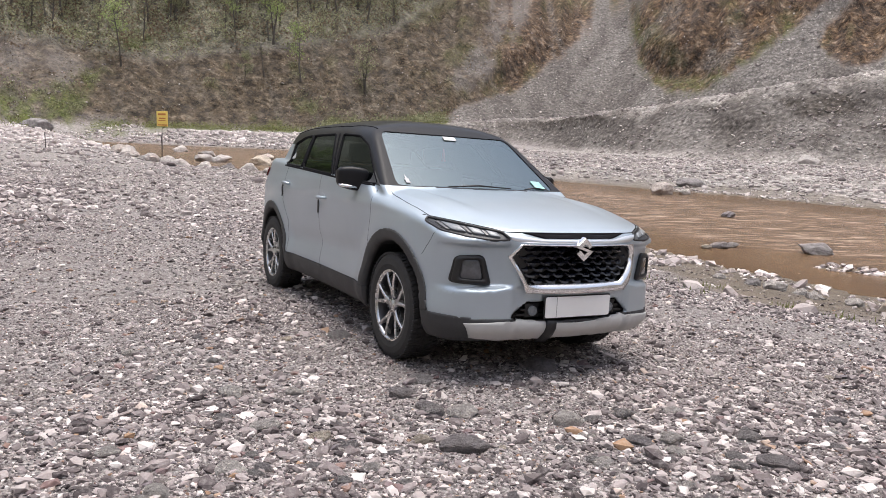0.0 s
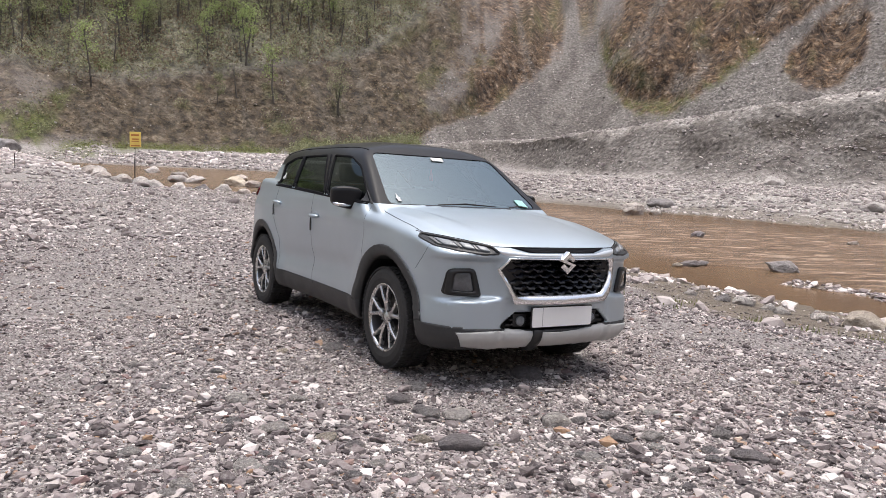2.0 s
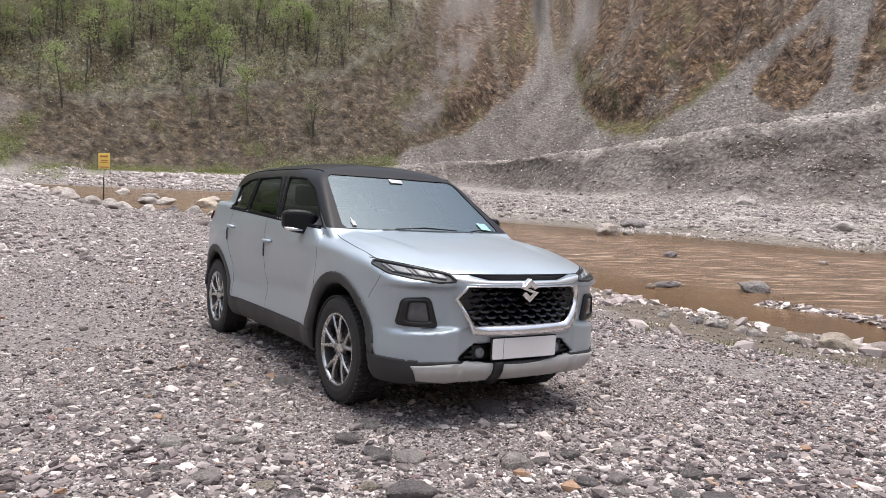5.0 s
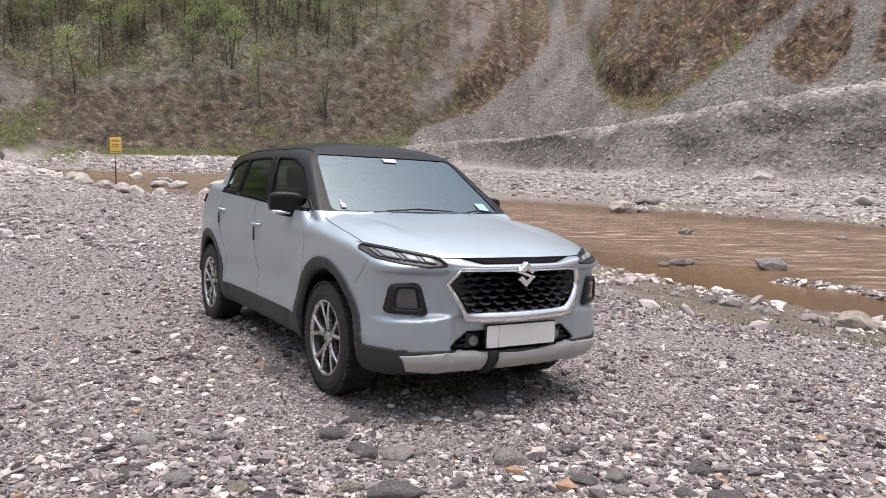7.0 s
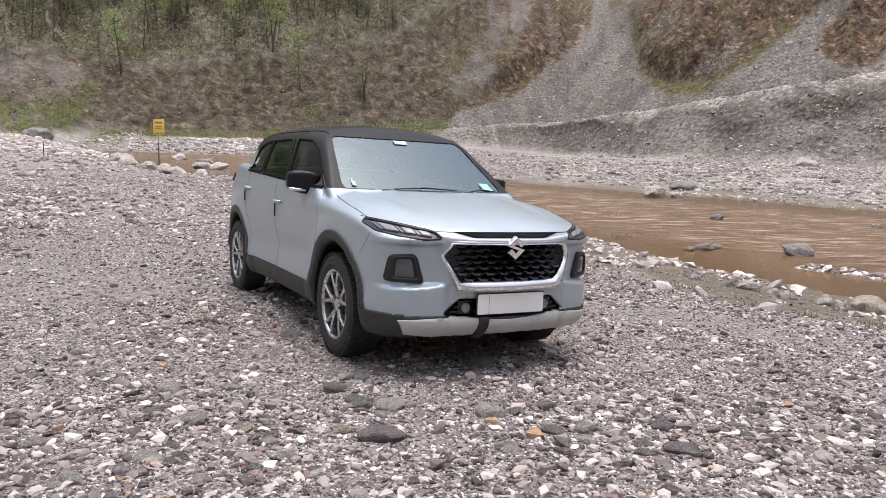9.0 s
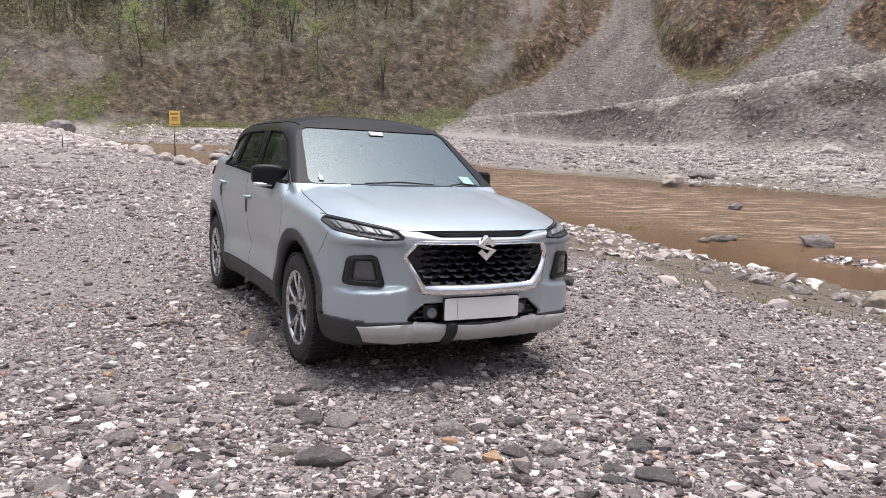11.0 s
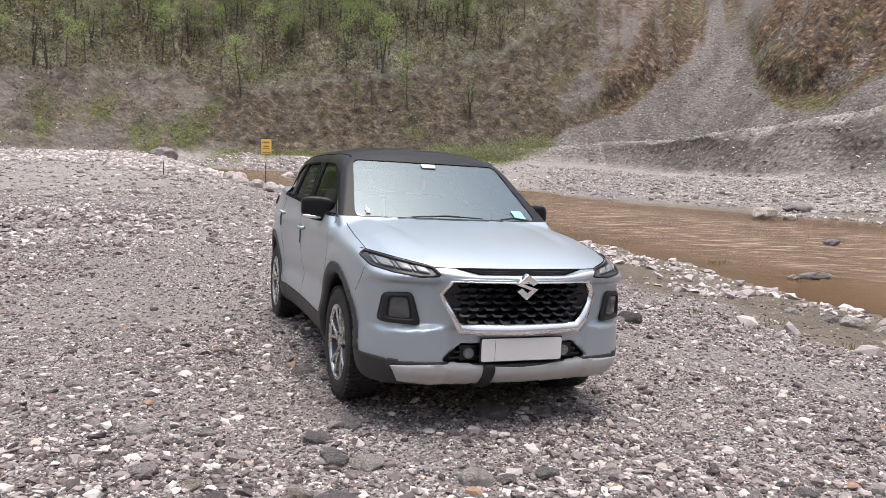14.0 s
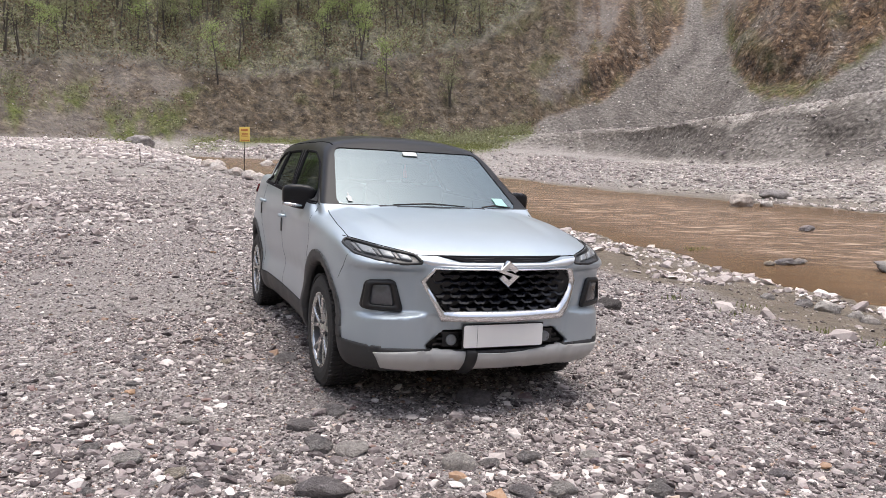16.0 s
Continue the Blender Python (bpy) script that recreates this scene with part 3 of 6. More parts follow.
def zones(x, y, z):
    b, r = plan(x, y)
    e = (z + 0.8) / r
    bb = b + 0.42 * fractal(b * 1.4, e * 70, 4, 61)
    ee = e + 0.005 * fractal(b * 1.5, e * 90, 4, 63)
    soft = lambda outline, w=0.22: area(bb, ee, outline, w)
    foot, crest = terrace(b)
    hilly = smooth_step(0.012, 0.02, e) * smooth_step(112, 126, r) * np.where(b > -7.5, smooth_step(0, 3, r - foot - crest * 1.55 - 5), 1)
    ribs = np.maximum.reduce([soft(FACET_LEFT), soft(FACET_WIDE), soft(FACET_STEEP), soft(FACET_FAR), 0.9 * soft(RIDGELET)])
    stones_left = smooth_step(-0.3, 0.3, fractal(b * 0.6, e * 36, 4, 85))
    scree = np.maximum.reduce([soft(FAN), smooth_step(13.5, 15.5, bb), 0.8 * soft(CHUTE, 0.5) * smooth_step(-0.5, 0.1, fractal(b * 0.9 + e * 12, e * 40, 4, 86)), 0.50 * soft(LEFT_SCREE, 0.5) * (0.35 + 0.65 * stones_left)]) * (1 - ribs)
    line = np.interp(bb, *zip(*FOREST_LINE))
    line = np.where(bb > 3.6, 9, line)
    forest = smooth_step(-0.012, 0.012, ee - line) * hilly
    rust = hilly * (1 - scree) * (1 - forest)
    terr = smooth_step(0, 2.5, r - foot) * smooth_step(-8, -6, b) * (1 - hilly)
    stony = np.maximum(hilly * scree, terr)
    far = smooth_step(100, 112, r)
    patch = smooth_step(0.12, 0.45, fractal(b * 0.8, e * 44, 4, 71))
    low = smooth_step(0.06, 0.02, e) * smooth_step(1, -4, b) * hilly
    mottle = smooth_step(-0.45, 0.15, fractal(b * 2.2, e * 120, 3, 72))
    greens = np.maximum.reduce([soft(g, 0.5) for g in GREENS]) * mottle
    strip = smooth_step(0, 8, r - 120) * smooth_step(0.022, 0.014, e) * smooth_step(-4, -7, b)
    green = np.clip(0.55 * patch * low + 0.75 * far * soft(HEM, 0.45) * mottle + 0.9 * strip * smooth_step(-27, -24, b) * smooth_step(-0.5, 0.0, fractal(b * 0.9, r * 0.07, 3, 73))
                    + 0.30 * patch * rust + far * greens + far * soft(FOOT_GREEN, 0.3) + 0.5 * far * area(b, e, [(6.6, 0.178), (8.0, 0.196), (10, 0.194), (9.8, 0.18)], 0.4), 0, 1)
    d = river_distance(x, y)
    wet = smooth_step(0.9, 0.1, d) * smooth_step(150, 60, r)
    mud = smooth_step(-0.75, -0.2, fractal(x * 0.5, y * 0.5, 3, 75)) * smooth_step(4.3, 3.0, d) * smooth_step(60, 20, r)
    run = (r - foot) / (crest * 1.55 + 0.3)
    be = e + 0.004 * fractal(b * 1.3, e * 110, 4, 77)
    band = np.maximum.reduce([area(b + 0.5 * fractal(b * 0.8, e * 60, 3, 78), be, q, 0.16) for q in BANDS]) * smooth_step(-0.75, -0.25, fractal(b * 1.1, e * 150, 3, 35)) * terr
    earth = np.clip(terr * smooth_step(1.02, 0.9, (r - foot) / (crest * 1.55 + 0.3)) * 0.10 + 0.95 * band, 0, 1)
    bar = smooth_step(4, 10, b) * smooth_step(26, 34, r) * (1 - terr) * (1 - hilly) * smooth_step(0.2, 2, d)
    upper = smooth_step(0.82, 0.95, run + 0.12 * fractal(b * 0.6, run * 3, 3, 79)) * smooth_step(2.4, 1.6, run) * smooth_step(0, 8, b) * terr
    bar = np.maximum(np.maximum(bar, 0.8 * upper), 0.42 * smooth_step(60, 75, r) * smooth_step(8, 4, b) * (1 - hilly) * smooth_step(0.2, 2, d))
    bar = np.maximum(bar, 0.5 * smooth_step(11, 24, r) * smooth_step(-4, -14, b) * (1 - hilly) * smooth_step(0.2, 2, d))
    earth = earth * (1 - 0.6 * upper)
    return stony, green, rust, np.maximum(wet, 0.98 * mud), forest, earth, bar


def build_ground():
    ang = np.concatenate([np.arange(-180, -50, 4.0), np.arange(-50, 46, 0.16), np.arange(46, 180, 4.0)])
    rad = np.concatenate([[0.02], np.geomspace(0.6, 90, 210)[:-1], np.linspace(90, 215, 190)[:-1], np.geomspace(215, 900, 26)])
    A, R = np.meshgrid(np.radians(ang), rad)
    x, y = R * np.sin(A) + 0.4, R * np.cos(A) + 0.1
    z = height(x, y)
    na, nr = len(ang), len(rad)
    verts = np.stack([x, y, z], -1).reshape(-1, 3)
    i, j = np.meshgrid(np.arange(nr - 1), np.arange(na), indexing="ij")
    a, b2 = i * na + j, i * na + (j + 1) % na
    faces = np.stack([a, b2, b2 + na, a + na], -1).reshape(-1, 4)[:, ::-1]
    ob = array_object("ground", verts, faces, GROUND, smooth=True)
    stony, green, rust, wet, forest, earth, bar = (v.ravel() for v in zones(x, y, z))
    bearing, reach = plan(x, y)
    steep = (z + 0.8) / reach
    streak = (0.5 + 0.5 * fractal(bearing * 0.75 - steep * np.where(bearing > 9, 34, -14), steep * 16 + bearing * 0.2, 5, 95)).ravel()
    me = ob.data
    col = me.color_attributes.new("zone", "FLOAT_COLOR", "POINT")
    col.data.foreach_set("color", np.stack([stony, green, rust, np.ones_like(rust)], -1).astype(np.float32).ravel())
    for key, v in (("wet", wet), ("streak", streak), ("forest", forest), ("earth", earth), ("bar", bar), ("close", smooth_step(75, 40, reach).ravel()), ("shady_soil", smooth_step(5, 1, bearing).ravel())):
        at = me.attributes.new(key, "FLOAT", "POINT")
        at.data.foreach_set("value", v.astype(np.float32))
    return tagged(ob, "grey gravel river bed rising to a rust-brown wooded hillside", "ground", kind="structure")


ground = build_ground()


def build_water():
    """The muddy river, a rippled sheet a little wider than its banks."""
    u, v = np.meshgrid(np.linspace(-130, 50, 400), np.linspace(-10, 152, 360))
    d = inside(u, v, RIVER)
    z = WATER_LEVEL + 0.018 * fractal(u * 0.9, v * 0.9, 3, 81)
    keep = d < 2.2
    index = -np.ones(u.shape, int)
    index[keep] = np.arange(keep.sum())
    q = np.stack([index[:-1, :-1], index[:-1, 1:], index[1:, 1:], index[1:, :-1]], -1).reshape(-1, 4)
    q = q[(q >= 0).all(1)]
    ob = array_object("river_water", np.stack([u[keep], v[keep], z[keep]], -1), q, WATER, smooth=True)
    # where the painted ripple highlights and the waves show, away from the banks
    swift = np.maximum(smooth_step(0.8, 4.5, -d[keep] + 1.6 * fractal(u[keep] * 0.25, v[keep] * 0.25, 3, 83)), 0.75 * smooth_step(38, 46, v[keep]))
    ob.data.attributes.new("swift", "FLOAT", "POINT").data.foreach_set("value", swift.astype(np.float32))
    return tagged(ob, "muddy brown river flowing over stones", "river", kind="structure")


river = build_water()


# ---- the car: x ahead, y to its left, z up, from the middle of the wheelbase ----
CAR_POSE = Matrix(((0.48427, 0.87453, 0.02601, -0.27358), (-0.87465, 0.48318, 0.03906, 6.31885), (0.02159, -0.04167, 0.99890, -0.27538), (0, 0, 0, 1)))
AXLE, WHEEL_R, HUB_Z, TRACK = 1.357, 0.347, 0.345, 0.728


def s_min(a, b, k):
    h = np.clip(0.5 + 0.5 * (b - a) / k, 0, 1)
    return b * (1 - h) + a * h - k * h * (1 - h)


def s_max(a, b, k):
    return -s_min(-a, -b, k)


def knots(v, *pairs):
    """A smooth curve through (v, value) pairs."""
    xs, ys = np.array(pairs[0::2], float), np.array(pairs[1::2], float)
    m = np.gradient(ys, xs)
    v = np.clip(v, xs[0], xs[-1])
    i = np.clip(np.searchsorted(xs, v) - 1, 0, len(xs) - 2)
    h = xs[i + 1] - xs[i]
    t = (v - xs[i]) / h
    return ((2 * t ** 3 - 3 * t ** 2 + 1) * ys[i] + (t ** 3 - 2 * t ** 2 + t) * h * m[i] + (3 * t ** 2 - 2 * t ** 3) * ys[i + 1] + (t ** 3 - t ** 2) * h * m[i + 1])


def belt(x):
    return 1.112 + 0.045 * (0.9 - x)


GRILLE_HEX = [(-0.445, 0.765), (-0.395, 0.830), (0.395, 0.830), (0.445, 0.765), (0.345, 0.612), (-0.345, 0.612)]
INTAKE = [(-0.34, 0.503), (0.34, 0.503), (0.445, 0.415), (0.40, 0.388), (-0.40, 0.388), (-0.445, 0.415)]
FOG = [(0.602, 0.772), (0.738, 0.762), (0.757, 0.600), (0.552, 0.594)]


def front_x(a, z):
    """How far ahead the nose reaches at a distance a from the middle and a height z."""
    x = 2.245 - 0.30 * a ** 2 - 1.1 * np.clip(a - 0.60, 0, None) ** 2 - 6.0 * np.clip(a - 0.78, 0, None) ** 2
    x = x - 0.55 * np.clip(z - 0.80, 0, None) ** 1.35 - 0.75 * np.clip(a - 0.45, 0, None) ** 1.5 * smooth_step(0.84, 1.0, z)
    x = x - 0.9 * np.clip(0.34 - z, 0, None) - 0.05 * smooth_step(0.40, 0.36, z) * smooth_step(0.70, 0.90, a)
    # the lower bumper stands out like a shelf below the lamps, the lamp bays lie deeper
    x = x - 0.046 * smooth_step(0.560, 0.596, z + 0.10 * (a - 0.6)) * smooth_step(0.40, 0.50, a) * smooth_step(0.86, 0.80, z)
    x = x + 0.022 * smooth_step(0.815, 0.835, z) * smooth_step(0.45, 0.52, a) * smooth_step(0.9, 0.86, z)
    x = x - 0.018 * smooth_step(0.60, 0.575, z) * smooth_step(0.46, 0.40, a)
    return x


def lower_body(x, y, z):
    a = np.abs(y)
    w = knots(z, 0.20, 0.72, 0.27, 0.785, 0.42, 0.828, 0.56, 0.818, 0.72, 0.830, 0.88, 0.838, 0.97, 0.835, 1.06, 0.822, 1.12, 0.803, 1.25, 0.77)
    w = w + knots(x, -2.2, -0.09, -1.9, -0.045, -1.36, 0.0, 0, -0.008, 1.3, 0.0, 1.75, -0.012, 2.0, -0.05, 2.25, -0.12)
    for wx in (AXLE, -AXLE):
        rr = np.hypot(x - wx, (z - HUB_Z) * 0.98)
        w = w + 0.022 * smooth_step(0.66, 0.50, rr)
    # hollow along the lower doors and a crease at the shoulder
    w = w - 0.016 * np.exp(-((z - 0.60 - 0.05 * x) / 0.07) ** 2) * smooth_step(0.95, 0.6, np.abs(x + 0.05))
    w = w + 0.006 * np.exp(-((z - 0.985) / 0.03) ** 2) * smooth_step(1.7, 1.3, x)
    side = a - w
    front = (x - front_x(a, z)) * 0.92
    rear = -(x + 2.04 - 0.16 * a ** 2 - 0.25 * np.clip(z - 0.75, 0, None) - 0.5 * np.clip(0.4 - z, 0, None)) * 0.92
    hood = knots(x, 0.6, 1.145, 0.95, 1.122, 1.25, 1.098, 1.6, 1.058, 1.9, 1.003, 2.05, 0.962, 2.14, 0.928, 2.3, 0.84)
    rib = 0.016 * smooth_step(0.50, 0.60, a + 0.10 * (x - 1.2)) * smooth_step(2.0, 1.5, x)
    top_front = hood - 0.088 * (a / 0.85) ** 3 + rib - 0.020 * smooth_step(0.70, 0.78, a + 0.05 * (x - 1.2))
    deck = belt(x) + 0.02
    mixf = smooth_step(0.80, 1.02, x)
    top = (z - (deck * (1 - mixf) + top_front * mixf)) * 0.95
    bottom = 0.235 + 0.03 * smooth_step(1.9, 2.2, np.abs(x)) - z
    f = s_max(side, front, 0.10)
    f = s_max(f, rear, 0.12)
    f = s_max(f, top, 0.045)
    f = s_max(f, bottom, 0.04)
    for wx in (AXLE, -AXLE):
        well = np.hypot(x - wx, z - HUB_Z - 0.01) - 0.425
        f = s_max(f, -np.maximum(well, 0.50 - a), 0.012)
    # openings in the nose
    hexd = inside(y, z, GRILLE_HEX)
    f = s_max(f, -np.maximum(hexd, 2.15 - x), 0.010)
    ind = inside(y, z, INTAKE)
    f = s_max(f, -np.maximum(ind, 2.12 - x), 0.010)
    return f


def cabin(x, y, z):
    a = np.abs(y)
    side = (a - (0.815 - 0.10 * np.clip(z - 1.1, -0.2, 1) - 0.45 * np.clip(z - 1.10, 0, None) ** 1.25 - 0.075 * smooth_step(-0.75, -1.65, x) - 0.05 * smooth_step(0.15, 0.9, x) + 0.008)) * 0.92
    roof = z - (knots(x, -1.9, 1.530, -1.3, 1.590, -0.4, 1.622, 0.1, 1.615, 0.40, 1.585, 0.8, 1.5) - 0.085 * (a / 0.66) ** 2.8)
    screen = ((x - 1.10 + 0.10 * a ** 2) * 0.55 + (z - 1.105) * 0.835) * 1.0
    tail = -(x + 1.66 - 0.16 * (z - 1.15) - 0.12 * a ** 2) * 0.85
    f = s_max(side, roof, 0.055)
    f = s_max(f, screen, 0.035)
    f = s_max(f, tail, 0.08)
    return s_max(f, 1.0 - z, 0.02)


def body_field(x, y, z):
    return s_min(lower_body(x, y, z), cabin(x, y, z), 0.018)


def gradient(f, p, h=0.004):
    g = []
    for k in range(3):
        d = np.zeros(3)
        d[k] = h
        g.append((f(*(p + d).T) - f(*(p - d).T)) / (2 * h))
    return np.stack(g, -1)


def surface_net(f, lo, hi, step):
    """The surface f = 0 as vertices and quads."""
    ax = [np.arange(l, h + step, step) for l, h in zip(lo, hi)]
    g = np.meshgrid(*ax, indexing="ij")
    v = f(*g)
    s = v < 0
    n = np.array(v.shape)
    corner = np.zeros(n - 1, np.int32)
    for dx in (0, 1):
        for dy in (0, 1):
            for dz in (0, 1):
                corner += s[dx:n[0] - 1 + dx, dy:n[1] - 1 + dy, dz:n[2] - 1 + dz]
    mixed = (corner > 0) & (corner < 8)
    index = -np.ones(n - 1, np.int64)
    index[mixed] = np.arange(mixed.sum())
    cells = np.argwhere(mixed)
    total, count = np.zeros((len(cells), 3)), np.zeros(len(cells))
    for axis in range(3):
        for u in (0, 1):
            for w in (0, 1):
                o = np.zeros(3, int)
                others = [k for k in range(3) if k != axis]
                o[others[0]], o[others[1]] = u, w
                e = np.zeros(3, int)
                e[axis] = 1
                p, q = cells + o, cells + o + e
                a, b = v[tuple(p.T)], v[tuple(q.T)]
                hit = (a < 0) != (b < 0)
                t = np.where(hit, a / np.where(hit, a - b, 1), 0)
                total += np.where(hit[:, None], p + t[:, None] * e, 0)
                count += hit
    verts = np.array(lo) + step * total / count[:, None]
    for _ in range(4):
        gr = gradient(f, verts)
        val = f(*verts.T)
        move = -val[:, None] * gr / np.maximum((gr ** 2).sum(-1), 0.3)[:, None]
        length = np.linalg.norm(move, axis=-1, keepdims=True)
        verts = verts + move * np.minimum(1, 0.4 * step / np.maximum(length, 1e-9))
    quads = []
    for axis in range(3):
        o1, o2 = [k for k in range(3) if k != axis]
        a = [slice(None)] * 3
        b = [slice(None)] * 3
        a[axis], b[axis] = slice(0, -1), slice(1, None)
        change = np.argwhere(s[tuple(a)] != s[tuple(b)])
        change = change[(change[:, o1] > 0) & (change[:, o2] > 0) & (change[:, o1] < n[o1] - 1) & (change[:, o2] < n[o2] - 1)]
        start = s[tuple(a)][tuple(change.T)]
        e1, e2 = np.zeros(3, int), np.zeros(3, int)
        e1[o1], e2[o2] = 1, 1
        ids = [index[tuple((change - d).T)] for d in (0 * e1, e1, e1 + e2, e2)]
        q = np.stack(ids, -1)
        flip = start if axis != 1 else ~start
        q[~flip] = q[~flip][:, ::-1]
        quads.append(q)
    quads = np.concatenate(quads)
    p = verts[quads]
    turn = np.cross(p[:, 2] - p[:, 0], p[:, 3] - p[:, 1])
    wrong = (turn * gradient(f, p.mean(1))).sum(-1) < 0
    quads[wrong] = quads[wrong][:, ::-1]
    return verts, quads


class Shell:
    """Polygons that can be cut along outlines seen along one axis."""

    def __init__(self, verts, faces):
        self.v = [tuple(p) for p in verts]
        self.f = [list(q) for q in faces]
        self.c = [self.middle(q) for q in self.f]

    def middle(self, q):
        n = len(q)
        return tuple(sum(self.v[k][i] for k in q) / n for i in range(3))

    def normal(self, q):
        p = [Vector(self.v[k]) for k in q]
        return sum(((p[i] - p[0]).cross(p[i + 1] - p[0]) for i in range(1, len(p) - 1)), Vector()).normalized()

    def cut(self, outline, plane, where, closed=True):
        i, j = plane
        n = len(outline)
        lo = [min(p[k] for p in outline) - 0.03 for k in (0, 1)]
        hi = [max(p[k] for p in outline) + 0.03 for k in (0, 1)]
        pool = [k for k, c in enumerate(self.c) if lo[0] < c[i] < hi[0] and lo[1] < c[j] < hi[1] and where(c)]
        for k in range(n if closed else n - 1):
            (a0, a1), (b0, b1) = outline[k], outline[(k + 1) % n]
            length = math.hypot(b0 - a0, b1 - a1)
            if length < 1e-6:
                continue
            u0, u1 = (b0 - a0) / length, (b1 - a1) / length
            off = lambda p: (p[i] - a0) * u1 - (p[j] - a1) * u0
            fresh, made = [], {}
            for q in pool:
                c = self.c[q]
                if not (-0.02 < (c[i] - a0) * u0 + (c[j] - a1) * u1 < length + 0.02 and abs(off(c)) < 0.025):
                    continue
                ring = self.f[q]
                side = [off(self.v[w]) for w in ring]
                side = [0.0 if abs(d) < 0.0008 else d for d in side]
                if min(side) >= 0 or max(side) <= 0:
                    continue
                parts = ([], [])
                for w in range(len(ring)):
                    p, r, dp, dr = ring[w], ring[w - 1], side[w], side[w - 1]
                    if dp * dr < 0:
                        key = (min(p, r), max(p, r))
                        if key not in made:
                            t = dr / (dr - dp)
                            made[key] = len(self.v)
                            self.v.append(tuple(x + (y - x) * t for x, y in zip(self.v[r], self.v[p])))
                        parts[0].append(made[key])
                        parts[1].append(made[key])
                    if dp >= 0:
                        parts[0].append(p)
                    if dp <= 0:
                        parts[1].append(p)
                if min(len(parts[0]), len(parts[1])) < 3:
                    continue
                self.f[q], self.c[q] = parts[0], self.middle(parts[0])
                fresh.append(len(self.f))
                self.f.append(parts[1])
                self.c.append(self.middle(parts[1]))
            pool += fresh


def within(c0, c1, outline):
    odd, n = False, len(outline)
    for i in range(n):
        (ax, ay), (bx, by) = outline[i], outline[(i + 1) % n]
        if (ay > c1) != (by > c1) and c0 < (bx - ax) * (c1 - ay) / (by - ay) + ax:
            odd = not odd
    return odd


def rounded(outline, radius, steps=4):
    """An outline with its corners rounded off."""
    out, n = [], len(outline)
    for k in range(n):
        p, a, b = (Vector(outline[q % n]) for q in (k, k - 1, k + 1))
        u, w = (a - p), (b - p)
        s, e = p + u.normalized() * min(radius, u.length * 0.45), p + w.normalized() * min(radius, w.length * 0.45)
        for t in (q / steps for q in range(steps + 1)):
            out.append(tuple((1 - t) ** 2 * s + 2 * t * (1 - t) * p + t * t * e))
    return out


def arc(wx, r, z0, steps=20, stretch=1.0):
    """The upper part of a circle round an axle down to the height z0, from behind to ahead."""
    low = math.asin((z0 - HUB_Z) / r)
    return [(wx - r * stretch * math.cos(q) * (1 if math.cos(q) > 0 else 1.0), HUB_Z + r * math.sin(q)) for q in (low + (math.pi - 2 * low) * k / steps for k in range(steps + 1))]


car = tagged(new("car"), "silver compact SUV with black roof parked on the gravel", "car")
verts, quads = surface_net(body_field, (-2.28, -1.0, 0.18), (2.40, 1.0, 1.72), 0.02)
shell = Shell(verts.tolist(), [q for q in quads.tolist() if len(set(q)) == 4])

# outlines, seen from the side (x, z) or from ahead (y, z)
SILL = 0.412
FRONT_ARCH = arc(AXLE, 0.503, SILL)
REAR_ARCH = arc(-AXLE, 0.500, SILL)
WIN_FRONT = rounded([(0.185, 1.148), (0.93, 1.116), (0.785, 1.205), (0.53, 1.385), (0.31, 1.462), (-0.055, 1.478)], 0.04)
WIN_REAR = rounded([(-0.635, 1.183), (0.12, 1.149), (-0.225, 1.479), (-0.745, 1.470)], 0.035)
WIN_QUARTER = rounded([(-1.14, 1.200), (-0.68, 1.185), (-0.79, 1.470), (-1.05, 1.452), (-1.32, 1.400)], 0.035)
SCREEN = rounded([(-0.672, 1.118), (0.672, 1.118), (0.562, 1.503), (-0.562, 1.503)], 0.05)
REAR_GLASS = rounded([(-0.60, 1.20), (0.60, 1.20), (0.50, 1.46), (-0.50, 1.46)], 0.05)
DOOR_FRONT = rounded([(0.99, SILL), (0.985, 1.00), (0.86, 1.16), (-0.085, 1.16), (-0.10, 0.88), (-0.05, SILL)], 0.03)
DOOR_REAR = rounded([(-0.05, SILL), (-0.10, 0.88), (-0.085, 1.16), (-1.04, 1.20), (-1.02, 0.88), (-0.86, 0.70), (-0.83, SILL)], 0.03)
HOOD = rounded([(1.02, -0.735), (1.45, -0.765), (1.84, -0.765), (2.0, -0.62), (2.125, -0.42), (2.165, 0), (2.125, 0.42), (2.0, 0.62), (1.84, 0.765), (1.45, 0.765), (1.02, 0.735)], 0.03)
SKID_PLATE = [(-0.70, 0.375), (-0.47, 0.392), (0, 0.372), (0.47, 0.392), (0.70, 0.375), (0.655, 0.292), (0.30, 0.255), (-0.30, 0.255), (-0.655, 0.292)]
FRONT_LOWER = [(-0.99, 0.20), (-0.99, 0.405), (-0.76, 0.395), (-0.62, 0.402), (-0.47, 0.405), (0, 0.384), (0.47, 0.405), (0.62, 0.402), (0.76, 0.395), (0.99, 0.405), (0.99, 0.20)]
HEAD = [(0.470, 0.869), (0.500, 0.908), (0.62, 0.929), (0.785, 0.960), (0.812, 0.938), (0.785, 0.896), (0.70, 0.877), (0.58, 0.864)]
BELT_LINE = [(-2.3, 1.262), (1.06, 1.112)]

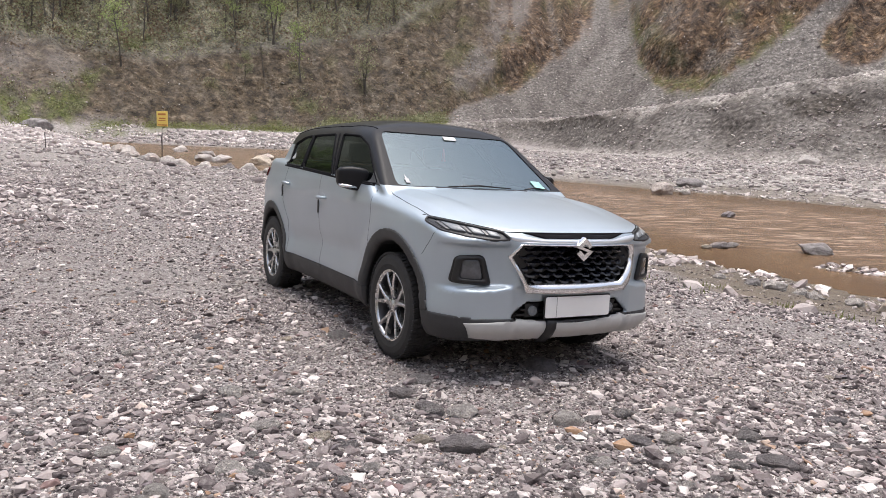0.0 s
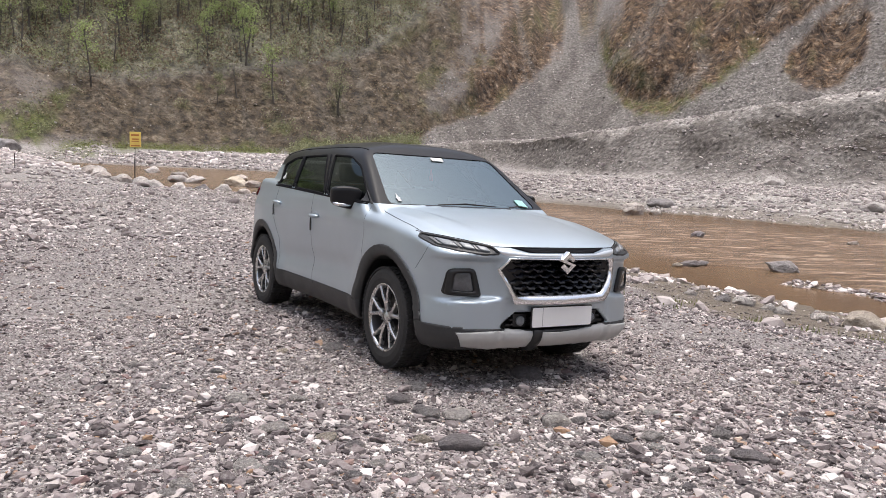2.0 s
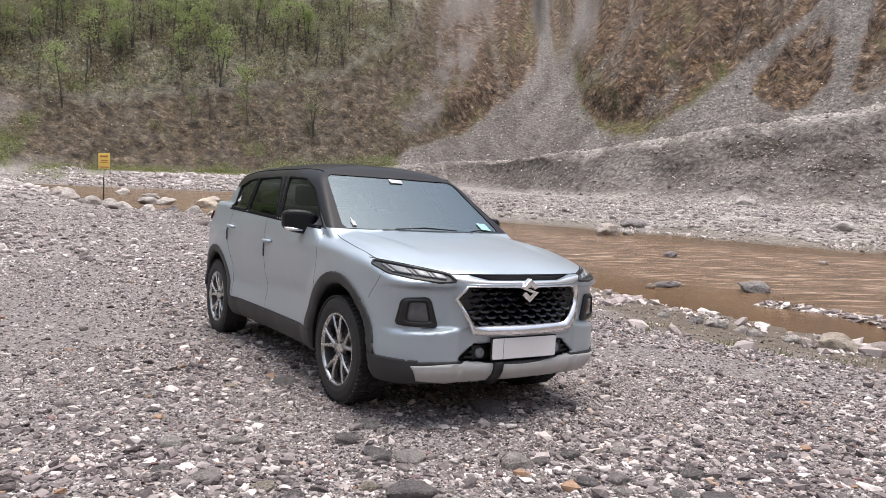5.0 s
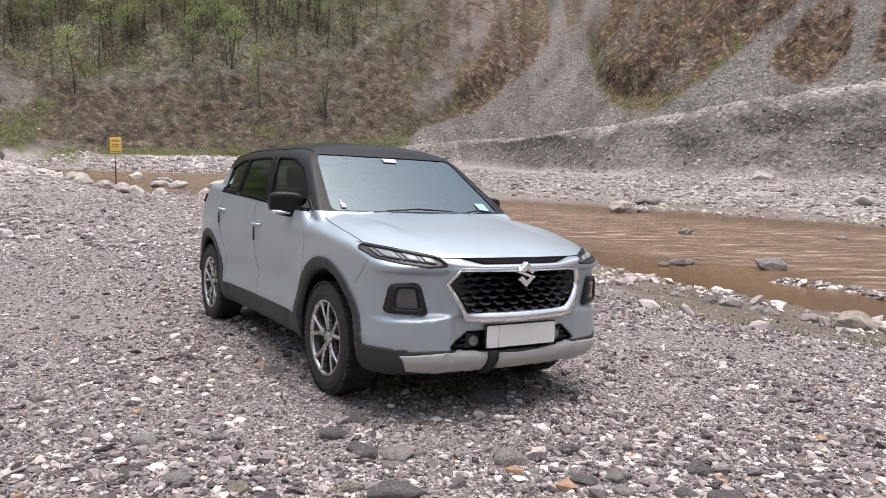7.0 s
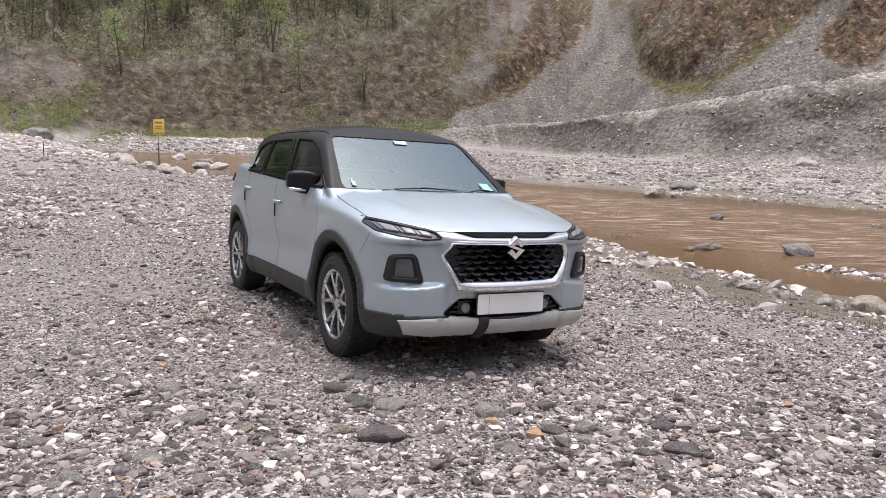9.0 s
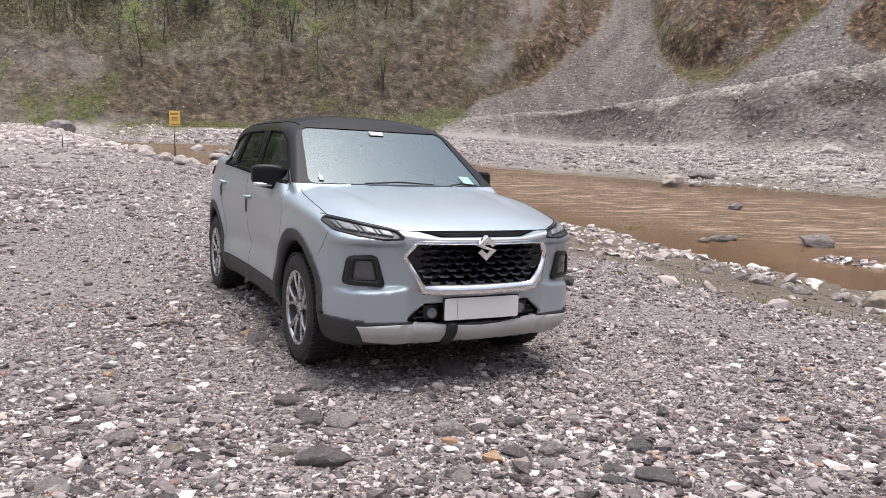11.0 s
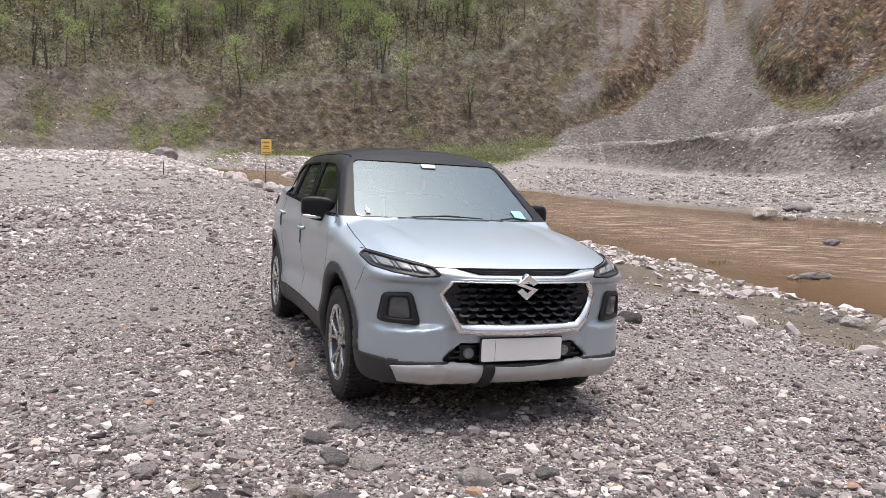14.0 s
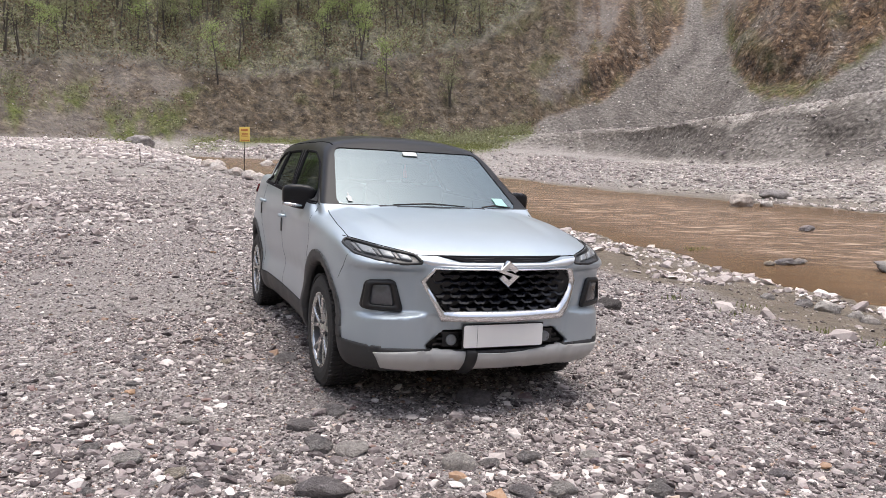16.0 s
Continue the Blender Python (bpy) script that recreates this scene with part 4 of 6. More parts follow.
side_r, side_l = (lambda c: c[1] < -0.45), (lambda c: c[1] > 0.45)
ahead = lambda c: c[0] > 1.7
for side in (side_r, side_l):
    for outline in (WIN_FRONT, WIN_REAR, WIN_QUARTER, DOOR_FRONT, DOOR_REAR):
        shell.cut(outline, (0, 2), side)
    for outline in (FRONT_ARCH, REAR_ARCH):
        shell.cut(outline, (0, 2), side, False)
    shell.cut([(-0.87, SILL), (0.87, SILL)], (0, 2), side, False)
    shell.cut([(-2.2, 0.44), (-1.83, 0.44)], (0, 2), side, False)
    shell.cut([(-1.19, 1.190), (-1.375, 1.395), (-1.80, 1.395)], (0, 2), side, False)
    shell.cut(BELT_LINE, (0, 2), side, False)
shell.cut(SCREEN, (1, 2), lambda c: c[0] > 0.2 and c[2] > 1.08)
shell.cut(REAR_GLASS, (1, 2), lambda c: c[0] < -1.3)
shell.cut(HOOD, (0, 1), lambda c: c[2] > 0.86 and c[0] > 0.9)
shell.cut(FRONT_LOWER, (1, 2), ahead)
shell.cut(SKID_PLATE, (1, 2), ahead)
for s in (1, -1):
    shell.cut(rounded([(s * p, q) for p, q in HEAD], 0.012), (1, 2), ahead)
    shell.cut(rounded([(s * p, q) for p, q in FOG], 0.03), (1, 2), ahead)


def kind_of(f):
    """Which part of the shell a face belongs to."""
    x, y, z = shell.c[f]
    n = shell.normal(shell.f[f])
    a = abs(y)
    tag = "left" if y > 0 else "right"
    if min(math.hypot(x - AXLE, z - HUB_Z), math.hypot(x + AXLE, z - HUB_Z)) < 0.434 and a < 0.815 and z < 0.9:
        return "wheel_well"
    if z < 0.25 or (n.z < -0.8 and z < 0.32):
        return "underbody"
    if x > 1.7:
        if (within(y, z, HEX_WIDE) or within(y, z, INTAKE_WIDE)) and x < front_x(a, z) - 0.016:
            return "grille_cavity"
        if x > 2.0 - 0.4 * a and within(y, z, SKID_PLATE):
            return "skid_plate"
        if within(a, z, HEAD_R) and z > 0.84:
            return "headlamp_" + tag
        if within(a, z, FOG_R):
            return "lamp_bezel_" + tag
    if z > 1.08 and x > 0.2 and within(y, z, SCREEN) and n.x > 0.25:
        return "windscreen"
    if x < -1.3 and within(y, z, REAR_GLASS) and n.x < -0.3:
        return "rear_window"
    if a > 0.5:
        for name, outline in (("front_door_glass", WIN_FRONT), ("rear_door_glass", WIN_REAR), ("quarter_glass", WIN_QUARTER)):
            if within(x, z, outline) and abs(n.y) > 0.3:
                return name + "_" + tag
    if z > 1.262 - 0.0446 * (x + 2.3) and x < 1.14:
        if a > 0.40 and z < 1.395 and x < -1.19 - (z - 1.190) * 0.902:
            return "pillar_panel_" + tag
        return "roof"
    if a > 0.6 and z < 0.9:
        for wx, r in ((AXLE, 0.503), (-AXLE, 0.500)):
            if math.hypot(x - wx, z - HUB_Z) < r and z > SILL - 0.002:
                return ("front" if wx > 0 else "rear") + "_arch_" + tag
    if x > 1.7 and z < 0.42 and within(y, z, FRONT_LOWER):
        return "lower_lip"
    if z < SILL and abs(x) < 1.3:
        return "sill_" + tag
    if z < 0.44 and x < -1.3:
        return "rear_lip"
    if z < SILL and x > 0.8:
        if z < 0.405:
            return "lower_lip"
        return "front_arch_" + tag if math.hypot(x - AXLE, z - HUB_Z) < 0.503 else "front_bumper"
    if n.z > 0.25 and z > 0.86 and x > 0.98 and within(x, y, HOOD):
        return "hood"
    if a > 0.6:
        if within(x, z, DOOR_FRONT):
            return "front_door_" + tag
        if within(x, z, DOOR_REAR):
            return "rear_door_" + tag
    if x > 1.86 - 0.75 * (z - 0.65) and x > 1.55:
        return "front_bumper"
    return ("front_fender_" if x > 0 else "rear_quarter_") + tag


HEX_WIDE = [(p * 1.012, 0.735 + (q - 0.735) * 1.03) for p, q in GRILLE_HEX]
INTAKE_WIDE = [(p * 1.012, 0.447 + (q - 0.447) * 1.06) for p, q in INTAKE]
HEAD_R, FOG_R = rounded(HEAD, 0.012), rounded(FOG, 0.03)
groups = {}
for f in range(len(shell.f)):
    groups.setdefault(kind_of(f), []).append(f)
LOOK = {"windscreen": WINDSHIELD, "rear_window": TINTED, "front_door_glass": TINTED, "rear_door_glass": TINTED, "quarter_glass": TINTED, "roof": GLOSS_BLACK,
        "front_arch": CLADDING, "rear_arch": CLADDING, "sill": CLADDING, "lower_lip": CLADDING, "rear_lip": CLADDING, "skid_plate": SKID, "underbody": DARK_PLASTIC,
        "wheel_well": DARK_PLASTIC, "grille_cavity": DARK_PLASTIC, "headlamp": LAMP_BASE, "lamp_bezel": DARK_PLASTIC}
SINK = {"windscreen": 0.004, "rear_window": 0.004, "front_door_glass": 0.006, "rear_door_glass": 0.006, "quarter_glass": 0.006, "front_arch": -0.009, "rear_arch": -0.009,
        "sill": -0.006, "skid_plate": -0.014, "lower_lip": -0.006, "headlamp": 0.006, "lamp_bezel": -0.008}
NOTE = {"windscreen": "clear bluish windscreen", "roof": "glossy black roof and pillars", "hood": "silver sculpted hood", "skid_plate": "matt silver skid plate", "front_bumper": "silver front bumper"}


def shell_part(key, faces):
    base = key.replace("_left", "").replace("_right", "")
    ids, fs = {}, []
    for f in faces:
        row = []
        for v in shell.f[f]:
            row.append(ids.setdefault(v, len(ids)))
        fs.append(row)
    co = np.array([shell.v[v] for v in ids])
    nor = gradient(body_field, co)
    nor = nor / np.maximum(np.linalg.norm(nor, axis=1, keepdims=True), 1e-6)
    co = co - nor * SINK.get(base, 0.0)
    sink = SINK.get(base, 0.0)
    if sink < 0:
        # proud pieces get a rim that goes back into the shell
        edge = {}
        for row in fs:
            for a, b in zip(row, row[1:] + row[:1]):
                edge[(a, b)] = edge.get((a, b), 0) + 1
        extra, back = [], {}
        for a, b in list(edge):
            if (b, a) not in edge:
                for q in (a, b):
                    if q not in back:
                        back[q] = len(co) + len(extra)
                        extra.append(co[q] + nor[q] * (sink - 0.004))
                fs.append([b, a, back[a], back[b]])
        co = np.concatenate([co, np.array(extra)]) if extra else co
        nor = np.concatenate([nor, nor[list(back)]]) if extra else nor
    me = bpy.data.meshes.new(base)
    me.from_pydata(co.tolist(), [], fs)
    me.polygons.foreach_set("use_smooth", np.ones(len(fs), bool))
    me.update()
    if sink >= 0 and base not in ("grille_cavity", "wheel_well", "underbody"):
        me.normals_split_custom_set_from_vertices(nor.tolist())
    me.materials.append(LOOK.get(base, PAINT))
    ob = new(base, me)
    ob.parent = car
    if base in NOTE:
        ob["label"] = NOTE[base]
    if "glass" in base or base in ("windscreen", "rear_window"):
        ob.visible_shadow = False
    return ob


groups.pop("windscreen")


def separate(faces):
    """Faces of one kind, as lists of faces that hang together."""
    lead = {}

    def find(v):
        while lead.setdefault(v, v) != v:
            lead[v] = lead[lead[v]]
            v = lead[v]
        return v

    for f in faces:
        ring = shell.f[f]
        for v in ring[1:]:
            lead[find(v)] = find(ring[0])
    out = {}
    for f in faces:
        out.setdefault(find(shell.f[f][0]), []).append(f)
    return sorted(out.values(), key=len)


for key in [k for k in groups if k.startswith(("rear_quarter", "front_fender"))]:
    loose = separate(groups[key])
    groups[key] = loose.pop()
    for faces in loose:
        if len(faces) > 3:
            shell_part("body_corner", faces)
pieces = {key: shell_part(key, faces) for key, faces in groups.items()}


def windscreen():
    """The windscreen, a smooth slightly bowed pane in its frame."""
    bm = bmesh.new()
    rows = []
    for k in range(25):
        z = 1.122 + (1.500 - 1.122) * k / 24
        half = 0.671 + (0.563 - 0.671) * k / 24
        if k in (0, 24):
            half -= 0.03
        if k in (1, 23):
            half -= 0.008
        rows.append([])
        for j in range(41):
            y = half * (j / 20 - 1)
            x = 1.10 - 0.10 * y * y - (z - 1.105) * 0.835 / 0.55
            p = np.array([[x, y, z]])
            corner = float(cabin(*p.T)[0])
            rows[-1].append(bm.verts.new((x - 0.55 * max(corner, 0) - 0.003, y, z - 0.835 * max(corner, 0) - 0.004)))
    for a, b in zip(rows, rows[1:]):
        for j in range(40):
            bm.faces.new((a[j], a[j + 1], b[j + 1], b[j]))
    pane = part("windscreen", bm, WINDSHIELD, car, "clear bluish windscreen")
    pane.visible_shadow = False
    return pane


pieces["windscreen"] = windscreen()
car.matrix_world = CAR_POSE


def wheel(x, y):
    """One wheel: tyre with tread blocks, rim with five forked spokes, hub cap, nuts and brake disc."""
    s = 1 if y > 0 else -1
    hub = new("wheel")
    hub.parent = car
    bm = bmesh.new()
    R = WHEEL_R
    lathe(bm, [(-0.095, 0.222), (-0.108, 0.235), (-0.116, 0.270), (-0.113, 0.310), (-0.100, R - 0.014), (-0.085, R - 0.006), (0.085, R - 0.006), (0.100, R - 0.014), (0.113, 0.310), (0.116, 0.270), (0.108, 0.235), (0.095, 0.222)], 72)
    for k in range(64):
        q = 2 * math.pi * k / 64
        turn = Matrix.Rotation(-q, 4, "Y")
        for row, off in ((-0.088, 0.0), (-0.045, 0.5), (0.0, 0.0), (0.045, 0.5), (0.088, 0.0)):
            t2 = Matrix.Rotation(-q - off * math.pi / 64, 4, "Y") @ Matrix.Translation((R - 0.004, row, 0)) @ Matrix.Rotation(0.35 if row else -0.35, 4, "X")
            vs = bmesh.ops.create_cube(bm, size=1.0)["verts"]
            bmesh.ops.scale(bm, vec=(0.012, 0.036, 0.020), verts=vs)
            bmesh.ops.transform(bm, matrix=t2, verts=vs)
    part("tyre", bm, RUBBER, hub, smooth=False)
    bm = bmesh.new()
    lathe(bm, [(s * 0.102, 0.236), (s * 0.106, 0.230), (s * 0.100, 0.222), (s * 0.085, 0.216), (s * 0.02, 0.205), (-s * 0.10, 0.21)], 72)
    part("rim_barrel", bm, ALLOY_DARK, hub)
    bm = bmesh.new()
    lathe(bm, [(s * 0.098, 0.238), (s * 0.109, 0.234), (s * 0.106, 0.222), (s * 0.092, 0.217)], 72)
    part("rim_lip", bm, ALLOY, hub)
    bm = bmesh.new()
    lathe(bm, [(s * 0.0, 0.165), (s * 0.01, 0.165), (s * 0.01, 0.06)], 40)
    part("brake_disc", bm, BRAKE, hub)
    for k in range(5):
        q = 2 * math.pi * k / 5 + math.pi / 2 + 0.1
        bm = bmesh.new()
        for fork in (-1, 1):
            pts = [(0.045, 0.082, 0.0, 0.024), (0.105, 0.090, 0.012 * fork, 0.017), (0.150, 0.096, 0.032 * fork, 0.014), (0.224, 0.099, 0.062 * fork, 0.0135)]
            rings = []
            for r, d, off, wd in pts:
                u = Vector((math.cos(q), 0, math.sin(q)))
                t = Vector((-math.sin(q), 0, math.cos(q)))
                o = u * r + t * off + Vector((0, s * d, 0))
                rings.append([bm.verts.new(o + t * wd * c + Vector((0, s * h, 0))) for c, h in ((-1, -0.028), (-0.9, 0.0), (-0.45, 0.006), (0.45, 0.006), (0.9, 0.0), (1, -0.028))])
            for a, b in zip(rings, rings[1:]):
                for i in range(5):
                    bm.faces.new((a[i], a[i + 1], b[i + 1], b[i]))
        bmesh.ops.recalc_face_normals(bm, faces=bm.faces)
        part("spoke", bm, ALLOY, hub, smooth=False)
    bm = bmesh.new()
    lathe(bm, [(s * 0.082, 0.060), (s * 0.088, 0.052), (s * 0.090, 0.034), (s * 0.096, 0.030), (s * 0.098, 0.001)], 24)
    part("hub_cap", bm, ALLOY, hub)
    for k in range(5):
        q = 2 * math.pi * (k + 0.5) / 5 + math.pi / 2 + 0.1
        bm = bmesh.new()
        lathe(bm, [(s * 0.07, 0.009), (s * 0.094, 0.009), (s * 0.096, 0.001)], 6)
        bmesh.ops.translate(bm, vec=(0.056 * math.cos(q), 0, 0.056 * math.sin(q)), verts=bm.verts)
        part("wheel_nut", bm, ALLOY_DARK, hub)
    bm = bmesh.new()
    lathe(bm, [(-s * 0.05, 0.205), (-s * 0.055, 0.05)], 32)
    part("rim_backing", bm, DARK_PLASTIC, hub)
    hub.location = (x, y, HUB_Z)
    return hub


for wx in (AXLE, -AXLE):
    for wy in (TRACK, -TRACK):
        wheel(wx, wy)


# ---- the car's fittings ----
def strike(points, way, steps=40):
    """Points moved along way until they meet the body."""
    p = np.array(points, float)
    w = np.array(way, float)
    w = w / np.linalg.norm(w)
    for _ in range(steps):
        f = np.clip(body_field(*p.T), -0.05, 0.5)
        if np.abs(f).max() < 3e-4:
            break
        p = p + (f * 0.9)[:, None] * w
    return p


def lay(points, way):
    """Points on the body and the body's normals there."""
    p = strike(points, way)
    n = gradient(body_field, p)
    return p, n / np.linalg.norm(n, axis=1, keepdims=True)


def dense(outline, step=0.02, closed=True):
    out = []
    pts = list(outline) + ([outline[0]] if closed else [])
    for a, b in zip(pts, pts[1:]):
        a, b = np.array(a, float), np.array(b, float)
        n = max(1, int(np.linalg.norm(b - a) / step))
        out += [a + (b - a) * k / n for k in range(n)]
    return out if closed else out + [np.array(pts[-1], float)]


SIDE_R, SIDE_L, NOSE, ABOVE = "right", "left", "nose", "above"
WAYS = {SIDE_R: (0, 1, 0), SIDE_L: (0, -1, 0), NOSE: (-1, 0, 0), ABOVE: (0, 0, -1)}


def outside(face, uv):
    u, v = uv
    return {SIDE_R: (u, -1.15, v), SIDE_L: (u, 1.15, v), NOSE: (2.5, u, v), ABOVE: (u, v, 1.4)}[face]


def patch(name, face, outline, proud, depth, material, parent=None, label="", crown=0.0):
    """A plate that follows the body, seen from one side by its outline."""
    flat = dense(outline)
    mid = sum(flat) / len(flat)
    ring = [mid + (q - mid) * 0.86 for q in flat]
    p, n = lay([outside(face, q) for q in flat + ring + [mid]], WAYS[face])
    k = len(flat)
    bm = bmesh.new()
    low = [bm.verts.new(p[i] + n[i] * (proud - depth)) for i in range(k)]
    top = [bm.verts.new(p[i] + n[i] * proud) for i in range(k)]
    inn = [bm.verts.new(p[k + i] + n[k + i] * (proud + crown)) for i in range(k)]
    hub = bm.verts.new(p[2 * k] + n[2 * k] * (proud + crown * 1.2))
    for i in range(k):
        j = (i + 1) % k
        bm.faces.new((low[i], low[j], top[j], top[i]))
        bm.faces.new((top[i], top[j], inn[j], inn[i]))
        bm.faces.new((inn[i], inn[j], hub))
    bmesh.ops.recalc_face_normals(bm, faces=bm.faces)
    return part(name, bm, material, parent or car, label)


def seam(face, line, width=0.0017, material=None, name="panel_gap", closed=False):
    """A narrow dark gap between two panels."""
    p, n = lay([outside(face, q) for q in dense(line, 0.025, closed)], WAYS[face])
    p = p - n * width * 0.35
    pts = [tuple(q) for q in p]
    bm = bmesh.new()
    tube(bm, pts + ([pts[0]] if closed else []), width, 6)
    return part(name, bm, material or SEAM, car)


def nose(y, z, off=0.0):
    return Vector((float(front_x(abs(y), z)) + off, y, z))


def frame_ring(name, outer, inner, off_out, off_in, material, back=0.03, label="", parent=None):
    """A closed band between two outlines on the nose, raised towards its inner edge."""
    bm = bmesh.new()
    a = [bm.verts.new(nose(y, z, off_out - 0.012)) for y, z in outer]
    b = [bm.verts.new(nose(y, z, off_out)) for y, z in outer]
    m = [bm.verts.new(nose((y + q) / 2, (z + w) / 2, (off_out + off_in) / 2 + 0.003)) for (y, z), (q, w) in zip(outer, inner)]
    c = [bm.verts.new(nose(y, z, off_in)) for y, z in inner]
    d = [bm.verts.new(nose(y, z, off_in - back)) for y, z in inner]
    k = len(outer)
    for s, e in ((a, b), (b, m), (m, c), (c, d)):
        for i in range(k):
            j = (i + 1) % k
            bm.faces.new((s[i], s[j], e[j], e[i]))
    bmesh.ops.recalc_face_normals(bm, faces=bm.faces)
    return part(name, bm, material, parent or car, label)


def resample(outline, n):
    pts = [np.array(p, float) for p in outline]
    seg = [np.linalg.norm(pts[(i + 1) % len(pts)] - pts[i]) for i in range(len(pts))]
    total, out = sum(seg), []
    for k in range(n):
        d = total * k / n
        for i, s in enumerate(seg):
            if d <= s:
                out.append(tuple(pts[i] + (pts[(i + 1) % len(pts)] - pts[i]) * d / s))
                break
            d -= s
    return out


# chrome surround of the grille: wide below and at the sides, a thin bar above
inner_hex = [(-0.445, 0.765), (-0.395, 0.830), (0.0, 0.832), (0.395, 0.830), (0.445, 0.765), (0.345, 0.612), (0.0, 0.608), (-0.345, 0.612)]
outer_hex = [(-0.478, 0.769), (-0.422, 0.846), (0.0, 0.843), (0.422, 0.846), (0.478, 0.769), (0.372, 0.560), (0.0, 0.555), (-0.372, 0.560)]
ring_in, ring_out = [], []
for i in range(8):
    for t in (0, 0.25, 0.5, 0.75):
        j = (i + 1) % 8
        ring_in.append(tuple(np.array(inner_hex[i]) * (1 - t) + np.array(inner_hex[j]) * t))
        ring_out.append(tuple(np.array(outer_hex[i]) * (1 - t) + np.array(outer_hex[j]) * t))
frame_ring("grille_surround", ring_out, ring_in, 0.036, 0.001, CHROME, 0.05, "bright chrome grille surround")
grille = new("grille")
grille.parent = car
bm = bmesh.new()
prism(bm, [(p, q) for p, q in GRILLE_HEX], 0.01, Matrix(((0, 0, 1, 2.165), (1, 0, 0, 0), (0, 1, 0, 0), (0, 0, 0, 1))))
part("grille_backing", bm, DARK_PLASTIC, grille, smooth=False)
for row in range(6):
    z = 0.630 + 0.036 * row
    for col in range(-6, 7):
        y = 0.092 * col + (0.046 if row % 2 else 0.0)
        limit = 0.325 + (z - 0.606) * 0.62 if z < 0.765 else 0.44 - (z - 0.765) * 0.7
        if abs(y) > limit - 0.012:
            continue
        bm = bmesh.new()
        flip = -1 if y > 0 else 1
        shape = [(-0.048, 0.002), (-0.030, -0.016), (0.012, -0.016), (0.026, -0.003), (0.047, -0.003), (0.047, 0.007), (0.022, 0.007), (0.008, -0.005), (-0.024, -0.005), (-0.036, 0.010)]
        front, rear = [], []
        for u, v in shape:
            u = u * flip
            q = nose(y + u, z + v)
            front.append(bm.verts.new((q.x - 0.014 - 0.9 * (v + 0.016), y + u, z + v)))
            rear.append(bm.verts.new((q.x - 0.070, y + u, z + v + 0.014)))
        bm.faces.new(front)
        for i in range(10):
            j = (i + 1) % 10
            bm.faces.new((front[i], front[j], rear[j], rear[i]))
        bmesh.ops.recalc_face_normals(bm, faces=bm.faces)
        part("grille_blade", bm, GRILLE_BLACK, grille, smooth=False)
# badge: two chrome hooks that make a lozenge
badge = new("badge")
badge.parent = car
for s in (1, -1):
    bm = bmesh.new()
    hook = [(u * s, v * s) for u, v in ((0, 0.072), (0.060, 0.024), (0.037, 0.005), (0.002, 0.034), (-0.021, 0.016), (0.022, 0.002), (-0.022, -0.002), (-0.066, 0.012))]
    mid = [(u * 0.94, v * 0.94) for u, v in hook]
    a = [bm.verts.new((2.232, u, 0.820 + v)) for u, v in hook]
    b = [bm.verts.new((2.262, u, 0.820 + v)) for u, v in hook]
    c = [bm.verts.new((2.267, u, 0.820 + v)) for u, v in mid]
    for lo, hi in ((a, b), (b, c)):
        for i in range(8):
            j = (i + 1) % 8
            bm.faces.new((lo[i], lo[j], hi[j], hi[i]))
    bm.faces.new(c)
    bmesh.ops.recalc_face_normals(bm, faces=bm.faces)
    part("badge_hook", bm, CHROME, badge, smooth=False)
# the dark slot below the hood's edge
patch("hood_slot", NOSE, rounded([(-0.26, 0.878), (0.26, 0.878), (0.385, 0.906), (-0.385, 0.906)], 0.008), 0.004, 0.02, SEAM)
for z in (0.887, 0.897):
    seam(NOSE, [(-0.29, z), (0.29, z)], 0.003, GRILLE_BLACK, "slot_bar")
seam(NOSE, [(-0.40, 0.8385), (0.40, 0.8385)], 0.0065, CHROME, "chrome_strip")

def band(name, top, low, proud, material, label="", steps=40):
    """A strip on the nose between an upper and a lower line."""
    rows = []
    for t in (0.0, 0.15, 0.5, 0.85, 1.0):
        line = []
        for k in range(steps + 1):
            u = k / steps
            y0, y1 = np.interp(u, np.linspace(0, 1, len(top)), [q[0] for q in top]), np.interp(u, np.linspace(0, 1, len(low)), [q[0] for q in low])
            z0, z1 = np.interp(u, np.linspace(0, 1, len(top)), [q[1] for q in top]), np.interp(u, np.linspace(0, 1, len(low)), [q[1] for q in low])
            line.append((2.5, y0 + (y1 - y0) * t, z0 + (z1 - z0) * t))
        p, n = lay(line, (-1, 0, 0))
        rows.append(p + n * (proud if 0 < t < 1 else -0.004))
    bm = bmesh.new()
    vs = [[bm.verts.new(q) for q in r] for r in rows]
    for a, b in zip(vs, vs[1:]):
        for k in range(steps):
            bm.faces.new((a[k], a[k + 1], b[k + 1], b[k]))
    bmesh.ops.recalc_face_normals(bm, faces=bm.faces)
    return part(name, bm, material, car, label)


band("chrome_band", [(-0.488, 0.900), (-0.39, 0.893), (-0.27, 0.874), (0.0, 0.874), (0.27, 0.874), (0.39, 0.893), (0.488, 0.900)], [(-0.462, 0.868), (-0.42, 0.852), (-0.28, 0.850), (0.0, 0.850), (0.28, 0.850), (0.42, 0.852), (0.462, 0.868)], 0.007, SATIN, "bright satin silver band above the grille")

